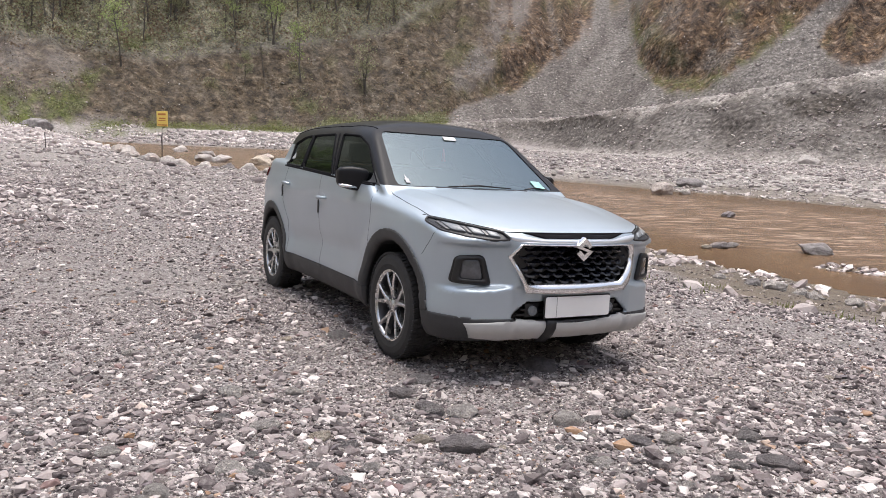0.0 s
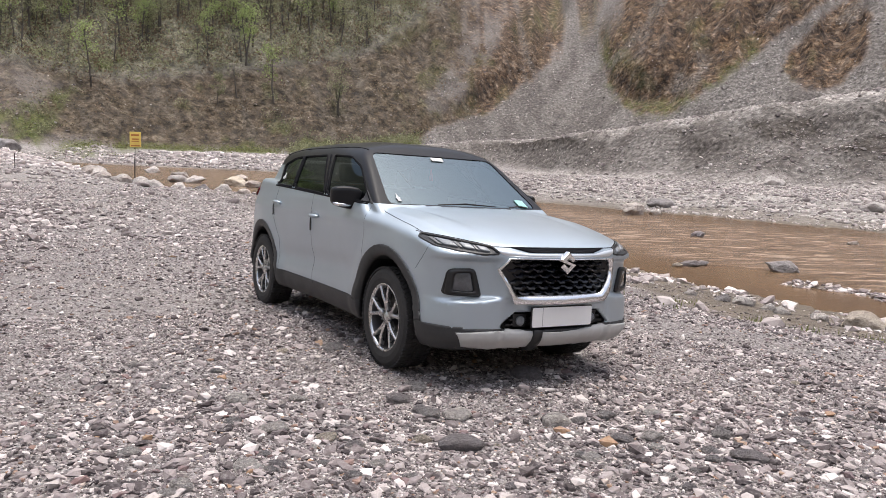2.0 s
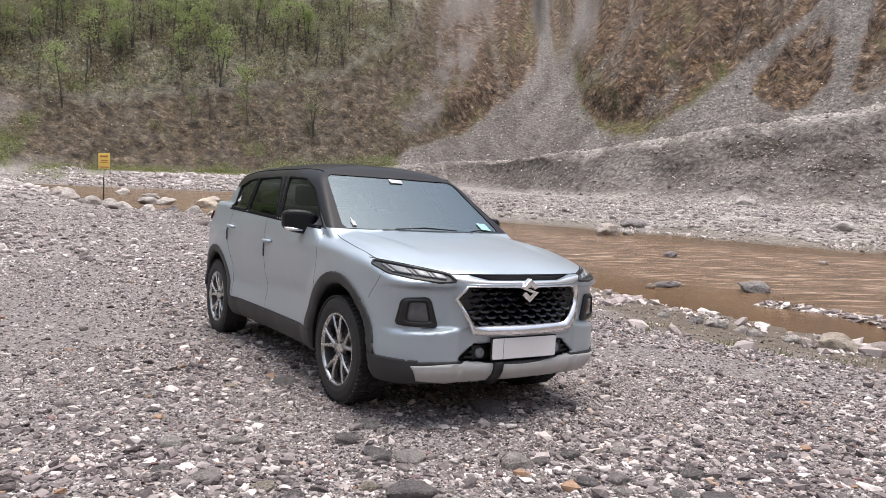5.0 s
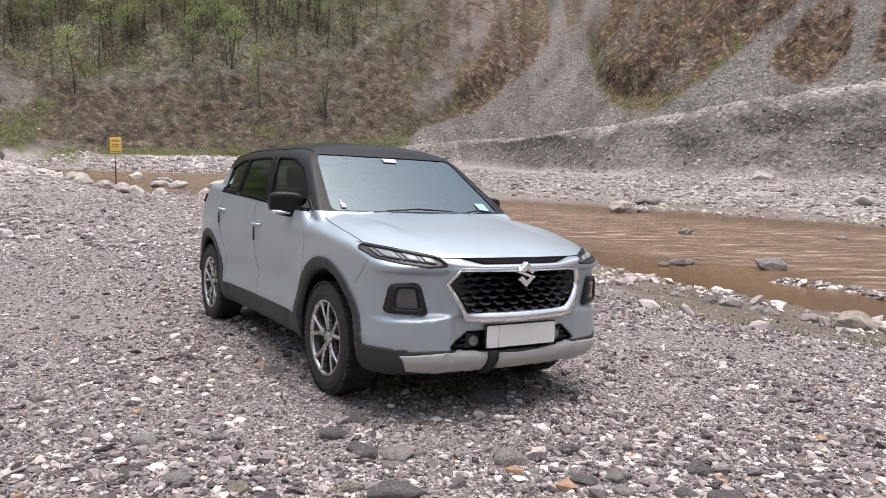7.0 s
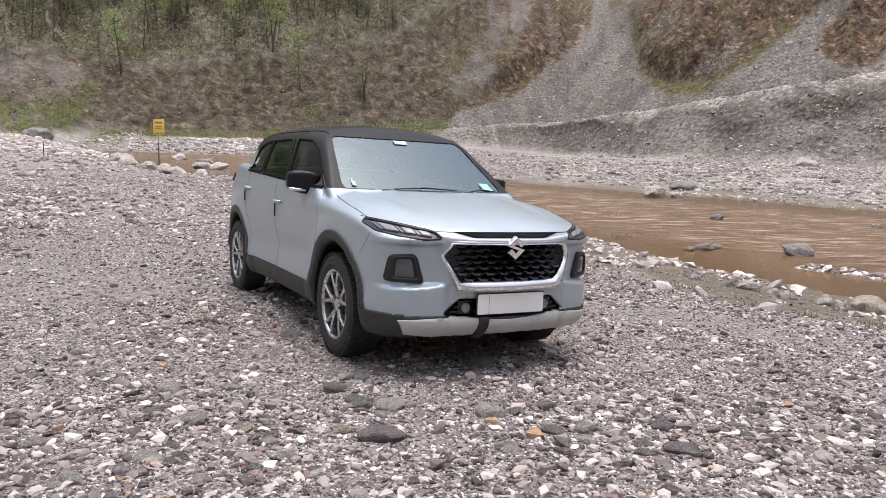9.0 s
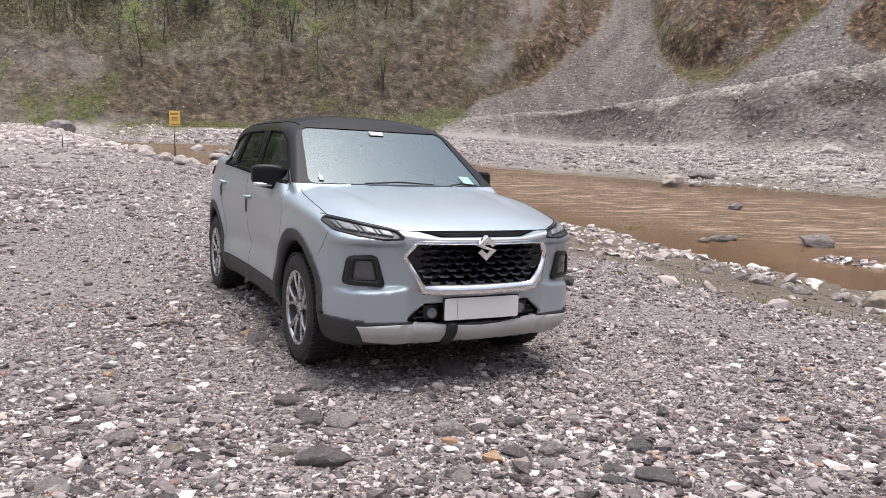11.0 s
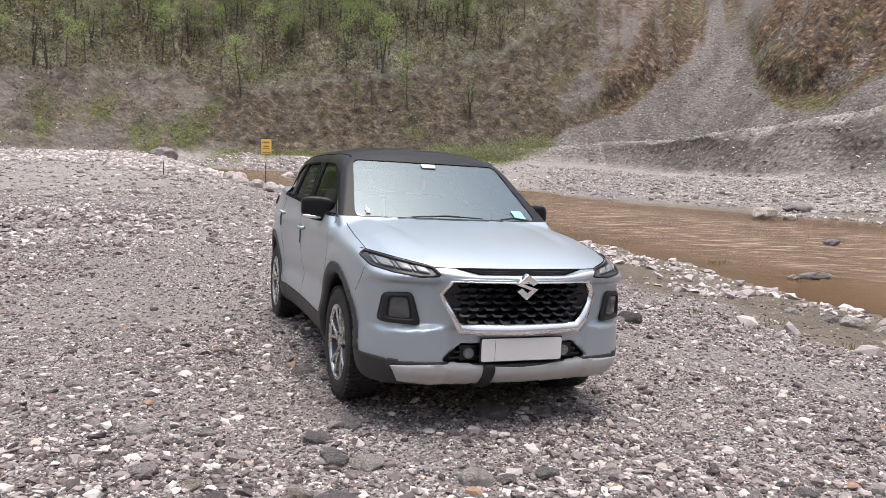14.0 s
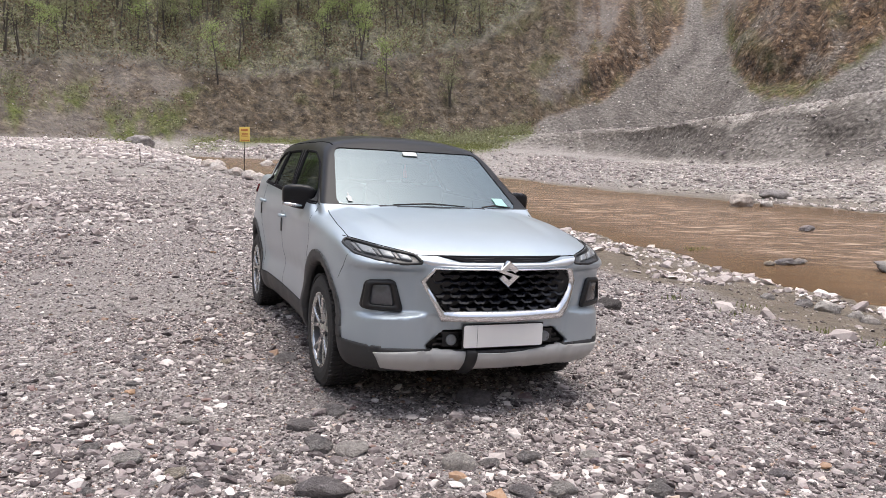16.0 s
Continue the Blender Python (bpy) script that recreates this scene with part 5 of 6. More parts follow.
# lamps
for s, side in ((-1, "right"), (1, "left")):
    lamp = pieces["headlamp_" + side]
    for k in range(3):
        u0, u1 = 0.525 + 0.082 * k, 0.580 + 0.082 * k
        low, high = (lambda u: 0.876 + 0.115 * (u - 0.5)), (lambda u: 0.899 + 0.165 * (u - 0.5))
        cell = [(s * u0, low(u0)), (s * u1, low(u1)), (s * (u1 + 0.012), high(u1)), (s * (u0 + 0.012), high(u0))]
        patch("lamp_cell", NOSE, rounded(cell, 0.006, 2), 0.004, 0.012, LAMP_CLEAR, lamp, "clear ribbed lamp cell", 0.002)
        bar = [(s * (u1 + 0.006), low(u1)), (s * (u1 + 0.020), low(u1) + 0.002), (s * (u1 + 0.034), high(u1) + 0.002), (s * (u1 + 0.020), high(u1))]
        patch("lamp_bar", NOSE, bar, 0.003, 0.010, LAMP_GREY, lamp)
    seam(NOSE, rounded([(s * p, q) for p, q in HEAD], 0.012), 0.0085, DARK_PLASTIC, "lamp_edge", True)
    bezel = pieces["lamp_bezel_" + side]
    inner = [(0.622, 0.748), (0.716, 0.741), (0.728, 0.628), (0.598, 0.624)]
    rim_out, rim_in = resample(rounded([(s * p, q) for p, q in FOG], 0.03), 48), resample(rounded([(s * p, q) for p, q in inner], 0.02), 48)
    rim_in = [min(rim_in, key=lambda q: (q[0] - s * (0.664 + (abs(p[0]) - 0.664) * 0.66)) ** 2 + (q[1] - 0.684 - (p[1] - 0.684) * 0.72) ** 2) for p in rim_out]
    frame_ring("bezel_rim", rim_out, rim_in, 0.012, 0.026, DARK_PLASTIC, 0.03, parent=bezel)
    patch("fog_lens", NOSE, rounded([(s * p, q) for p, q in inner], 0.02), 0.013, 0.012, LAMP_DARK, bezel, "smoked fog lamp lens", 0.004)
    for k in range(3):
        seam(NOSE, [(s * (0.628 + 0.030 * k), 0.645), (s * (0.645 + 0.030 * k), 0.68)], 0.004, LAMP_CLEAR, "lamp_reflector").location = (0.012, 0, 0)
    bm = bmesh.new()
    lathe(bm, [(0.0, 0.030), (0.012, 0.030), (0.016, 0.024), (0.010, 0.022), (0.014, 0.012), (0.015, 0.001)], 24)
    bmesh.ops.transform(bm, matrix=Matrix.Translation((2.175, s * 0.292, 0.447)) @ Matrix.Rotation(-math.pi / 2, 4, "Z"), verts=bm.verts)
    part("spot_lamp", bm, LAMP_CLEAR, car, "small round clear spot lamp")
    bm = bmesh.new()
    box(bm, 2.16, s * 0.292, 0.447, 0.03, 0.10, 0.085, 0.008)
    part("spot_lamp_holder", bm, DARK_PLASTIC, car)
    # tail lamp wrapped round the rear corner
    face = SIDE_R if s < 0 else SIDE_L
    patch("tail_lamp", face, rounded([(-1.90, 1.05), (-1.76, 1.07), (-1.74, 1.15), (-1.90, 1.155)], 0.02), 0.018, 0.03, RED_LENS, None, "dark red tail lamp")
# intake bars and plate
bm = bmesh.new()
for z in (0.425, 0.455, 0.485):
    half = 0.40 - (z - 0.425) * 0.9
    box(bm, 2.165, 0, z, 0.02, 2 * half, 0.010)
part("intake_bar", bm, DARK_PLASTIC, car, smooth=False)
plate = new("number_plate")
plate.parent = car
tilt = Matrix.Rotation(radians(3), 4, "Y")
bm = bmesh.new()
box(bm, 2.232, 0, 0.474, 0.010, 0.500, 0.136, 0.006)
part("plate_holder", bm, DARK_PLASTIC, plate)
bm = bmesh.new()
prism(bm, rounded([(-0.243, -0.062), (0.243, -0.062), (0.243, 0.062), (-0.243, 0.062)], 0.014), 0.004, Matrix(((0, 0, 1, 2.243), (1, 0, 0, 0), (0, 1, 0, 0.474), (0, 0, 0, 1))))
part("plate_face", bm, PLATE_WHITE, plate, "blank white number plate", smooth=False)
bm = bmesh.new()
box(bm, 2.2445, -0.163, 0.474, 0.0008, 0.0015, 0.118)
part("plate_line", bm, CLADDING, plate, smooth=False)
bm = bmesh.new()
box(bm, 2.21, 0, 0.510, 0.06, 0.12, 0.03, 0.004)
part("plate_bracket", bm, DARK_PLASTIC, plate)
strap = patch("skid_strap", NOSE, [(-0.215, 0.388), (-0.150, 0.388), (-0.165, 0.265), (-0.230, 0.265)], 0.024, 0.03, DARK_PLASTIC, None, "black gap piece across the skid plate", 0.006)

# panel gaps
for face in (SIDE_R, SIDE_L):
    seam(face, [(0.99, SILL + 0.005), (0.985, 1.00), (0.955, 1.085)])
    seam(face, [(-0.05, SILL + 0.005), (-0.10, 0.88), (-0.085, 1.150)])
    seam(face, [(-0.83, SILL + 0.005), (-0.86, 0.70), (-1.02, 0.88), (-1.04, 1.185)])
    seam(face, [(-0.87, SILL), (0.88, SILL)], 0.004)
    seam(face, [(-1.16, 1.190), (-0.66, 1.172), (0.14, 1.138), (0.90, 1.106)], 0.009, SEAM, "window_sill_strip")
    seam(face, [(1.765, 0.735), (1.80, 0.79), (1.85, 0.85), (1.895, 0.915)], 0.0018)
    seam(face, [(-0.14, 1.478), (0.155, 1.15)], 0.012, SEAM, "door_pillar_trim")
    seam(face, [(-0.768, 1.474), (-0.658, 1.183)], 0.013, SEAM, "glass_divider")
    for outline in (WIN_FRONT, WIN_REAR, WIN_QUARTER):
        seam(face, outline, 0.010, SEAM, "window_seal", True)
    # handles
    for hx, hz in ((-0.005, 0.965), (-0.94, 1.030)):
        s = -1 if face == SIDE_R else 1
        patch("handle_cup", face, [(hx + 0.055 * math.cos(q), hz + 0.034 * math.sin(q)) for q in (2 * math.pi * k / 16 for k in range(16))], 0.0015, 0.006, PAINT)
        p, n = lay([outside(face, (hx + d, hz - 0.004 * abs(d) / 0.08)) for d in (-0.09, -0.05, 0.0, 0.05, 0.085)], WAYS[face])
        bm = bmesh.new()
        tube(bm, [tuple(p[i] + n[i] * h) for i, h in enumerate((0.004, 0.030, 0.036, 0.030, 0.004))], 0.012, 10, [0.010, 0.0135, 0.0145, 0.0135, 0.010])
        part("door_handle", bm, PAINT, pieces[("front_door_" if hx > -0.5 else "rear_door_") + face], "silver pull handle")
    # edge guards on the doors
    for gx, gz in ((-0.102, 0.885), (-1.045, 0.960)):
        patch("edge_guard", face, [(gx + 0.008 * math.cos(q), gz + 0.055 * math.sin(q)) for q in (2 * math.pi * k / 12 for k in range(12))], 0.008, 0.012, CLADDING, None, "black rubber edge guard")
for s in (-1, 1):
    seam(ABOVE, [(1.09, s * 0.738), (1.45, s * 0.763), (1.66, s * 0.768), (1.80, s * 0.764)], 0.003)
    seam(NOSE, [(s * 0.79, 0.968), (s * 0.70, 0.952), (s * 0.62, 0.937), (s * 0.53, 0.920), (s * 0.49, 0.909), (s * 0.385, 0.908)], 0.004)
seam(NOSE, [(-0.385, 0.909), (0.385, 0.909)], 0.004)

# mirrors
for s, side in ((-1, "right"), (1, "left")):
    mirror = new("wing_mirror")
    mirror.parent = car
    bm = bmesh.new()
    bmesh.ops.create_uvsphere(bm, u_segments=28, v_segments=18, radius=1)
    for v in bm.verts:
        p = v.co
        q = Vector([math.copysign(abs(c) ** 0.5, c) for c in p])
        wide = 1 - 0.20 * max(0, q.y * -s) * 0 - 0.16 * max(0, q.y * s)
        v.co = Vector((q.x * 0.062 * (1 if q.x > 0 else 0.45), q.y * 0.112, q.z * 0.086 * wide + 0.010 * q.y * s)) + Vector((0.65 - 0.030 * q.y * s, s * 0.848, 1.140))
    part("mirror_shell", bm, GLOSS_BLACK, mirror, "glossy black mirror shell")
    bm = bmesh.new()
    tube(bm, [(0.672, s * 0.958, 1.094), (0.690, s * 0.940, 1.088), (0.704, s * 0.89, 1.084), (0.712, s * 0.835, 1.080)], 0.014, 8, [0.008, 0.013, 0.013, 0.008])
    part("turn_signal", bm, CHROME, mirror, "clear turn signal strip")
    bm = bmesh.new()
    tube(bm, [(0.66, s * 0.80, 1.085), (0.74, s * 0.785, 1.078), (0.82, s * 0.76, 1.088)], 0.030, 8, [0.022, 0.026, 0.032])
    part("mirror_foot", bm, GLOSS_BLACK, mirror)
    patch("mirror_corner", SIDE_R if s < 0 else SIDE_L, [(0.80, 1.122), (0.985, 1.104), (0.80, 1.205)], 0.004, 0.01, CLADDING)

# wipers
for y0, y1, z1 in ((-0.30, 0.22, 1.122), (0.36, 0.60, 1.122)):
    p, n = lay([(2.0, y, z) for y, z in ((y0, 1.110), ((y0 + y1) / 2, 1.124), (y1, z1 - 0.01))], NOSE and (-1, 0, 0))
    bm = bmesh.new()
    tube(bm, [tuple(p[i] + n[i] * 0.014) for i in range(3)], 0.006, 6, [0.005, 0.007, 0.004])
    part("wiper", bm, DARK_PLASTIC, car, "black wiper blade")
# roof rails' gutters, antenna foot
for s in (-1, 1):
    seam(ABOVE, [(0.42, s * 0.565), (0.0, s * 0.60), (-0.8, s * 0.60), (-1.5, s * 0.56)], 0.006, SEAM, "roof_gutter")
# screen stickers
def decal(name, y, z, pts, material, label):
    m = [(y + u, z + v) for u, v in pts]
    patch(name, NOSE, m, 0.003, 0.002, material, None, label)
decal("sticker", 0.560, 1.150, [(-0.055, -0.018), (0.035, -0.022), (0.020, 0.030), (-0.062, 0.032)], MINT, "mint green permit sticker")
decal("sticker", -0.575, 1.160, [(-0.016, -0.024), (0.017, -0.024), (0.012, -0.008), (0.019, 0.0), (0.006, 0.008), (0.0, 0.03), (-0.006, 0.008), (-0.019, 0.0), (-0.012, -0.008)], STICKER, "small white sticker")
decal("sticker", 0.0, 1.478, [(-0.055, -0.014), (0.055, -0.014), (0.055, 0.014), (-0.055, 0.014)], STICKER, "white paper label behind glass")
patch("sticker", SIDE_R, [(-1.16, 1.255), (-1.08, 1.255), (-1.04, 1.27), (-1.09, 1.285), (-1.12, 1.315), (-1.135, 1.285), (-1.175, 1.27)], -0.002, 0.002, STICKER, None, "white scribble sticker")

# inside
bm = bmesh.new()
box(bm, 0.80, 0, 0.98, 0.52, 1.40, 0.20, 0.05)
part("dashboard", bm, INTERIOR, car)
bm = bmesh.new()
box(bm, -0.3, 0, 0.46, 2.8, 1.50, 0.04, 0.01)
part("cabin_floor", bm, INTERIOR, car)
bm = bmesh.new()
ringp = [(0.50 - 0.185 * 0.35 * math.sin(q), -0.36 + 0.185 * math.cos(q), 1.055 + 0.175 * math.sin(q)) for q in (2 * math.pi * k / 28 for k in range(29))]
tube(bm, ringp, 0.014, 8)
tube(bm, [(0.50, -0.53, 1.05), (0.52, -0.36, 1.04), (0.50, -0.19, 1.05)], 0.022, 8)
part("steering_wheel", bm, INTERIOR, car)
for sx, sy in ((0.0, -0.36), (0.0, 0.36), (-0.88, -0.40), (-0.88, 0.40)):
    seat = new("seat")
    seat.parent = car
    bm = bmesh.new()
    box(bm, sx + 0.10, sy, 0.66, 0.52, 0.50, 0.16, 0.05)
    part("cushion", bm, SEAT_CLOTH, seat)
    bm = bmesh.new()
    box(bm, 0, 0, 0, 0.13, 0.48, 0.58, 0.05, Matrix.Rotation(radians(-16), 4, "Y"))
    bmesh.ops.translate(bm, vec=(sx - 0.22, sy, 0.95), verts=bm.verts)
    part("backrest", bm, SEAT_CLOTH, seat)
    bm = bmesh.new()
    box(bm, sx - 0.33, sy, 1.335, 0.10, 0.26, 0.17, 0.04)
    part("headrest", bm, SEAT_CLOTH, seat)
bm = bmesh.new()
box(bm, 0.46, -0.03, 1.43, 0.03, 0.24, 0.065, 0.014)
part("inside_mirror", bm, INTERIOR, car)
bm = bmesh.new()
tube(bm, [(0.47, -0.01, 1.40), (0.475, -0.012, 1.36), (0.475, -0.008, 1.30)], 0.01, 6, [0.003, 0.012, 0.016])
part("tassel", bm, RED, car, "small red tassel hanging inside")


# ---- stones ----
def hull_points(seed, flat, n=13):
    r = random.Random(seed)
    bm = bmesh.new()
    wide, skew = r.uniform(0.58, 0.95), r.uniform(-0.35, 0.35)
    for k in range(n):
        h = 1 - 2 * (k + 0.5) / n + r.uniform(-0.12, 0.12)
        q = 2.39996 * k + r.uniform(-0.45, 0.45)
        p = math.sqrt(max(0.02, 1 - h * h))
        v = Vector((p * math.cos(q), p * math.sin(q), h)) * r.uniform(0.72, 1.15)
        bm.verts.new((v.x + skew * v.z, v.y * wide, max(-0.7, min(0.55, v.z)) * flat * 1.3))
    out = bmesh.ops.convex_hull(bm, input=bm.verts)
    loose = [v for v in bm.verts if not v.link_faces]
    bmesh.ops.delete(bm, geom=loose, context="VERTS")
    return bm


SHAPES = [hull_points(k, (0.36, 0.50, 0.60, 0.42, 0.68, 0.30)[k % 6], (7, 8, 9)[k % 3]) for k in range(12)]
SHAPES += [hull_points(50 + k, (0.30, 0.44, 0.54, 0.38, 0.62, 0.28)[k % 6], (10, 11, 12)[k % 3]) for k in range(12)]
RAW = []
for bm in SHAPES:
    bm.verts.index_update()
    RAW.append((np.array([v.co[:] for v in bm.verts]), np.array([[v.index for v in f.verts] for f in bm.faces])))
ROUND = []
for k in range(8):
    bm = hull_points(100 + k, (0.38, 0.5, 0.32, 0.6)[k % 4], 15)
    bmesh.ops.bevel(bm, geom=list(bm.edges), offset=0.07, segments=1, affect="EDGES")
    bmesh.ops.triangulate(bm, faces=bm.faces)
    me = bpy.data.meshes.new("stone")
    bm.to_mesh(me)
    bm.free()
    ROUND.append(me)


def scatter(name, x, y, size, material, seed, sink=0.25, label="", category="", tilt=0.16, z=None, fine=None, worn=False):
    """Many stones, or clumps, in one mesh, lying on the ground."""
    rng = np.random.default_rng(seed)
    n = len(x)
    z = height(x, y) if z is None else z
    which = rng.integers(0, 12, n) + (12 * (size > fine) if fine else 0)
    yaw, tx, ty = rng.uniform(0, 2 * np.pi, n), rng.normal(0, tilt, n), rng.normal(0, tilt, n)
    vs, fs, base = [], [], 0
    for k, (v, f) in enumerate(RAW):
        m = which == k
        if not m.any():
            continue
        c, s = np.cos(yaw[m])[:, None], np.sin(yaw[m])[:, None]
        sc = size[m][:, None]
        px, py, pz = v[:, 0] * sc, v[:, 1] * sc, v[:, 2] * sc
        pz, px = pz + px * np.sin(tx[m])[:, None], px * np.cos(tx[m])[:, None]
        pz = pz + py * np.sin(ty[m])[:, None]
        qx, qy = px * c - py * s + x[m][:, None], px * s + py * c + y[m][:, None]
        qz = pz + z[m][:, None] + sc * (0.38 - sink)
        count = m.sum()
        vs.append(np.stack([qx, qy, qz], -1).reshape(-1, 3))
        fs.append((f[None] + (np.arange(count) * len(v))[:, None, None] + base).reshape(-1, 3))
        base += count * len(v)
    ob = array_object(name, np.concatenate(vs), np.concatenate(fs), material, smooth=worn)
    return tagged(ob, label, category, kind="stuff")


def sector(rng, n, r0, r1, b0, b1):
    r = np.sqrt(rng.uniform(r0 * r0, r1 * r1, n))
    b = np.radians(rng.uniform(b0, b1, n))
    return r * np.sin(b), r * np.cos(b)


def lane(x, y):
    """How much of a driven track, with finer gravel, runs here (0 to 1)."""
    mid = np.interp(y, [0, 4, 8, 14, 25, 45], [-2.4, -2.6, -3.4, -6.2, -11.5, -19.0])
    return smooth_step(1.6, 0.5, np.abs(x - mid) + 0.5 * fractal(x * 0.8, y * 0.8, 2, 91)) + 0.8 * smooth_step(2.6, 1.0, np.hypot(x - 0.2, (y - 5.6) * 0.8)) + 0.75 * smooth_step(1.5, 0.7, np.hypot((x - 2.5) / 1.35, (y - 5.6) / 1.5) + 0.3 * fractal(x * 0.9, y * 0.9, 2, 93))


def field_of_stones(name, n, r0, r1, b0, b1, s0, s1, power, seed, material=None, label="", keep_lane=0.25, water=False, bias=None):
    rng = np.random.default_rng(seed)
    x, y = sector(rng, n, r0, r1, b0, b1)
    size = s0 * (1 - rng.random(n) * (1 - (s0 / s1) ** power)) ** (-1 / power)
    chance = 0.45 + 0.9 * field(x * 0.7, y * 0.7, seed) * (0.5 + field(x * 2.3, y * 2.3, seed + 3))
    chance = chance * (1 - (1 - keep_lane) * np.clip(lane(x, y), 0, 1) * smooth_step(s0, s0 * 2.2, size))
    d = river_distance(x, y)
    chance = chance * (d > (-9 if water else 0.15))
    chance = chance * (1 - 0.88 * smooth_step(4.5, 3.3, d) * smooth_step(30, 20, np.hypot(x, y)) * (bias is None))
    if bias is not None:
        chance = chance * bias(x, y, d)
    keep = rng.random(n) < chance
    return scatter(name, x[keep], y[keep], size[keep], material or STONE, seed + 1, 0.22, label, "gravel", fine=0.024 if r1 < 8 else 0.045 if r1 < 20 else 0.2, worn=r0 > 24)


field_of_stones("gravel", 120000, 1.9, 6.6, -42, 40, 0.0078, 0.056, 2.45, 201, label="loose grey angular gravel on the ground")
field_of_stones("gravel", 70000, 6.2, 15, -42, 40, 0.013, 0.060, 2.7, 203, label="loose grey river gravel")
field_of_stones("gravel", 34000, 14, 38, -42, 26, 0.028, 0.10, 2.8, 205, TRACK_STONE, label="grey and white river stones")
field_of_stones("gravel", 12000, 11, 45, -42, -6, 0.028, 0.10, 2.7, 217, PALE_STONE, "pale bleached river gravel")
field_of_stones("river_stones", 8000, 30, 115, -42, 6, 0.10, 0.42, 2.4, 207, PALE_STONE, "pale bleached stones along the river bank", bias=lambda x, y, d: 0.55 + 1.0 * smooth_step(9, 1, d))
field_of_stones("river_stones", 9500, 76, 122, -32, -6, 0.17, 0.75, 2.2, 219, BLEACHED, "large bleached boulders along the far river bank", bias=lambda x, y, d: 1.3 * smooth_step(0, 1.5, d) * smooth_step(26, 6, d))
field_of_stones("river_stones", 5200, 96, 140, -42, -22, 0.17, 0.7, 2.2, 223, BLEACHED, "bleached stones strewn before the slope", bias=lambda x, y, d: smooth_step(0, 1.5, d) * (0.4 + field(x * 0.12, y * 0.12, 29)))
field_of_stones("river_stones", 9000, 9, 19, 20, 40, 0.045, 0.17, 1.9, 227, TRACK_STONE, "grey stones on a low spit in the water", water=True, bias=lambda x, y, d: 2.2 * np.exp(-(spit(x, y) / 0.42) ** 2))
field_of_stones("river_stones", 18000, 7.5, 40, -14, 40, 0.045, 0.24, 1.9, 209, BLEACHED, "pale stones at the water's edge", bias=lambda x, y, d: 1.6 * smooth_step(1.4, 0.2, d) + 1.0 * smooth_step(4.4, 1.6, d) * smooth_step(0.4, 0.65, field(x * 0.8, y * 0.8, 19)))
field_of_stones("bar_stones", 24000, 28, 105, 0, 40, 0.07, 0.36, 2.5, 211, PALE_STONE, "pale stones on the far gravel bar", bias=lambda x, y, d: smooth_step(0.2, 4, d))
field_of_stones("water_stones", 1500, 9, 55, -30, 38, 0.05, 0.26, 2.0, 213, STONE, "dark wet stones in the shallow river", water=True, bias=lambda x, y, d: smooth_step(-2.6, -0.1, d) * smooth_step(0.6, -0.1, d) * smooth_step(0.45, 0.7, field(x * 0.45, y * 0.45, 23)) + 0.03 * smooth_step(-6, -2, d) * smooth_step(0, -1, d))


def slope_stones():
    rng = np.random.default_rng(221)
    x, y = sector(rng, 60000, 92, 235, -42, 42)
    z = height(x, y)
    stony, green, rust, wet, forest, earth, bar = zones(x, y, z)
    b, r = plan(x, y)
    foot, crest = terrace(b)
    rim = np.exp(-((r - foot - crest * 1.5 - 6) / 6) ** 2) * (b > 5)
    heap = np.exp(-(((b - 14.0) / 1.6) ** 2 + ((r - foot - 4) / 6) ** 2))
    keep = rng.random(len(x)) < ((0.35 + 0.5 * (earth > 0.2)) * stony + 0.75 * rim + 0.9 * heap + 0.05 * rust) * (0.3 + 1.1 * field(b * 1.5, r * 0.12, 9))
    size = 0.17 * (1 - rng.random(len(x)) * 0.97) ** (-1 / 2.6)
    scatter("slope_stones", x[keep], y[keep], np.minimum(size, 0.75)[keep], TRACK_STONE, 222, 0.25, "broken grey stones on the scree slope", "stones", z=z[keep])


slope_stones()


heap_x, heap_y = np.random.default_rng(231).normal(-12.0, 2.4, 2200), np.random.default_rng(232).normal(16.0, 3.2, 2200)
scatter("stone_heap", heap_x, heap_y, np.random.default_rng(233).uniform(0.05, 0.20, 2200) ** 1.2, TRACK_STONE, 234, 0.2, "low heap of grey stones beside the track", "stones")


def tinted_stone(name, low, high):
    m = Nodes(name, Roughness=0.85, Specular_IOR_Level=0.25)
    co = m.coords("Object")
    tone = m.ramp(m.noise(3.2, 7, 0.78, co), [(0.38, low), (0.60, high)])
    tone = m.mix(m.ramp(m.node("ObjectInfo").outputs["Random"], [(0.0, 0.0), (1.0, 0.45)]), tone, (0.25, 0.225, 0.215))
    m.set("Base Color", tone)
    m.bump(m.noise(6, 8, 0.75, co), 0.9, 0.08)
    return m.mat


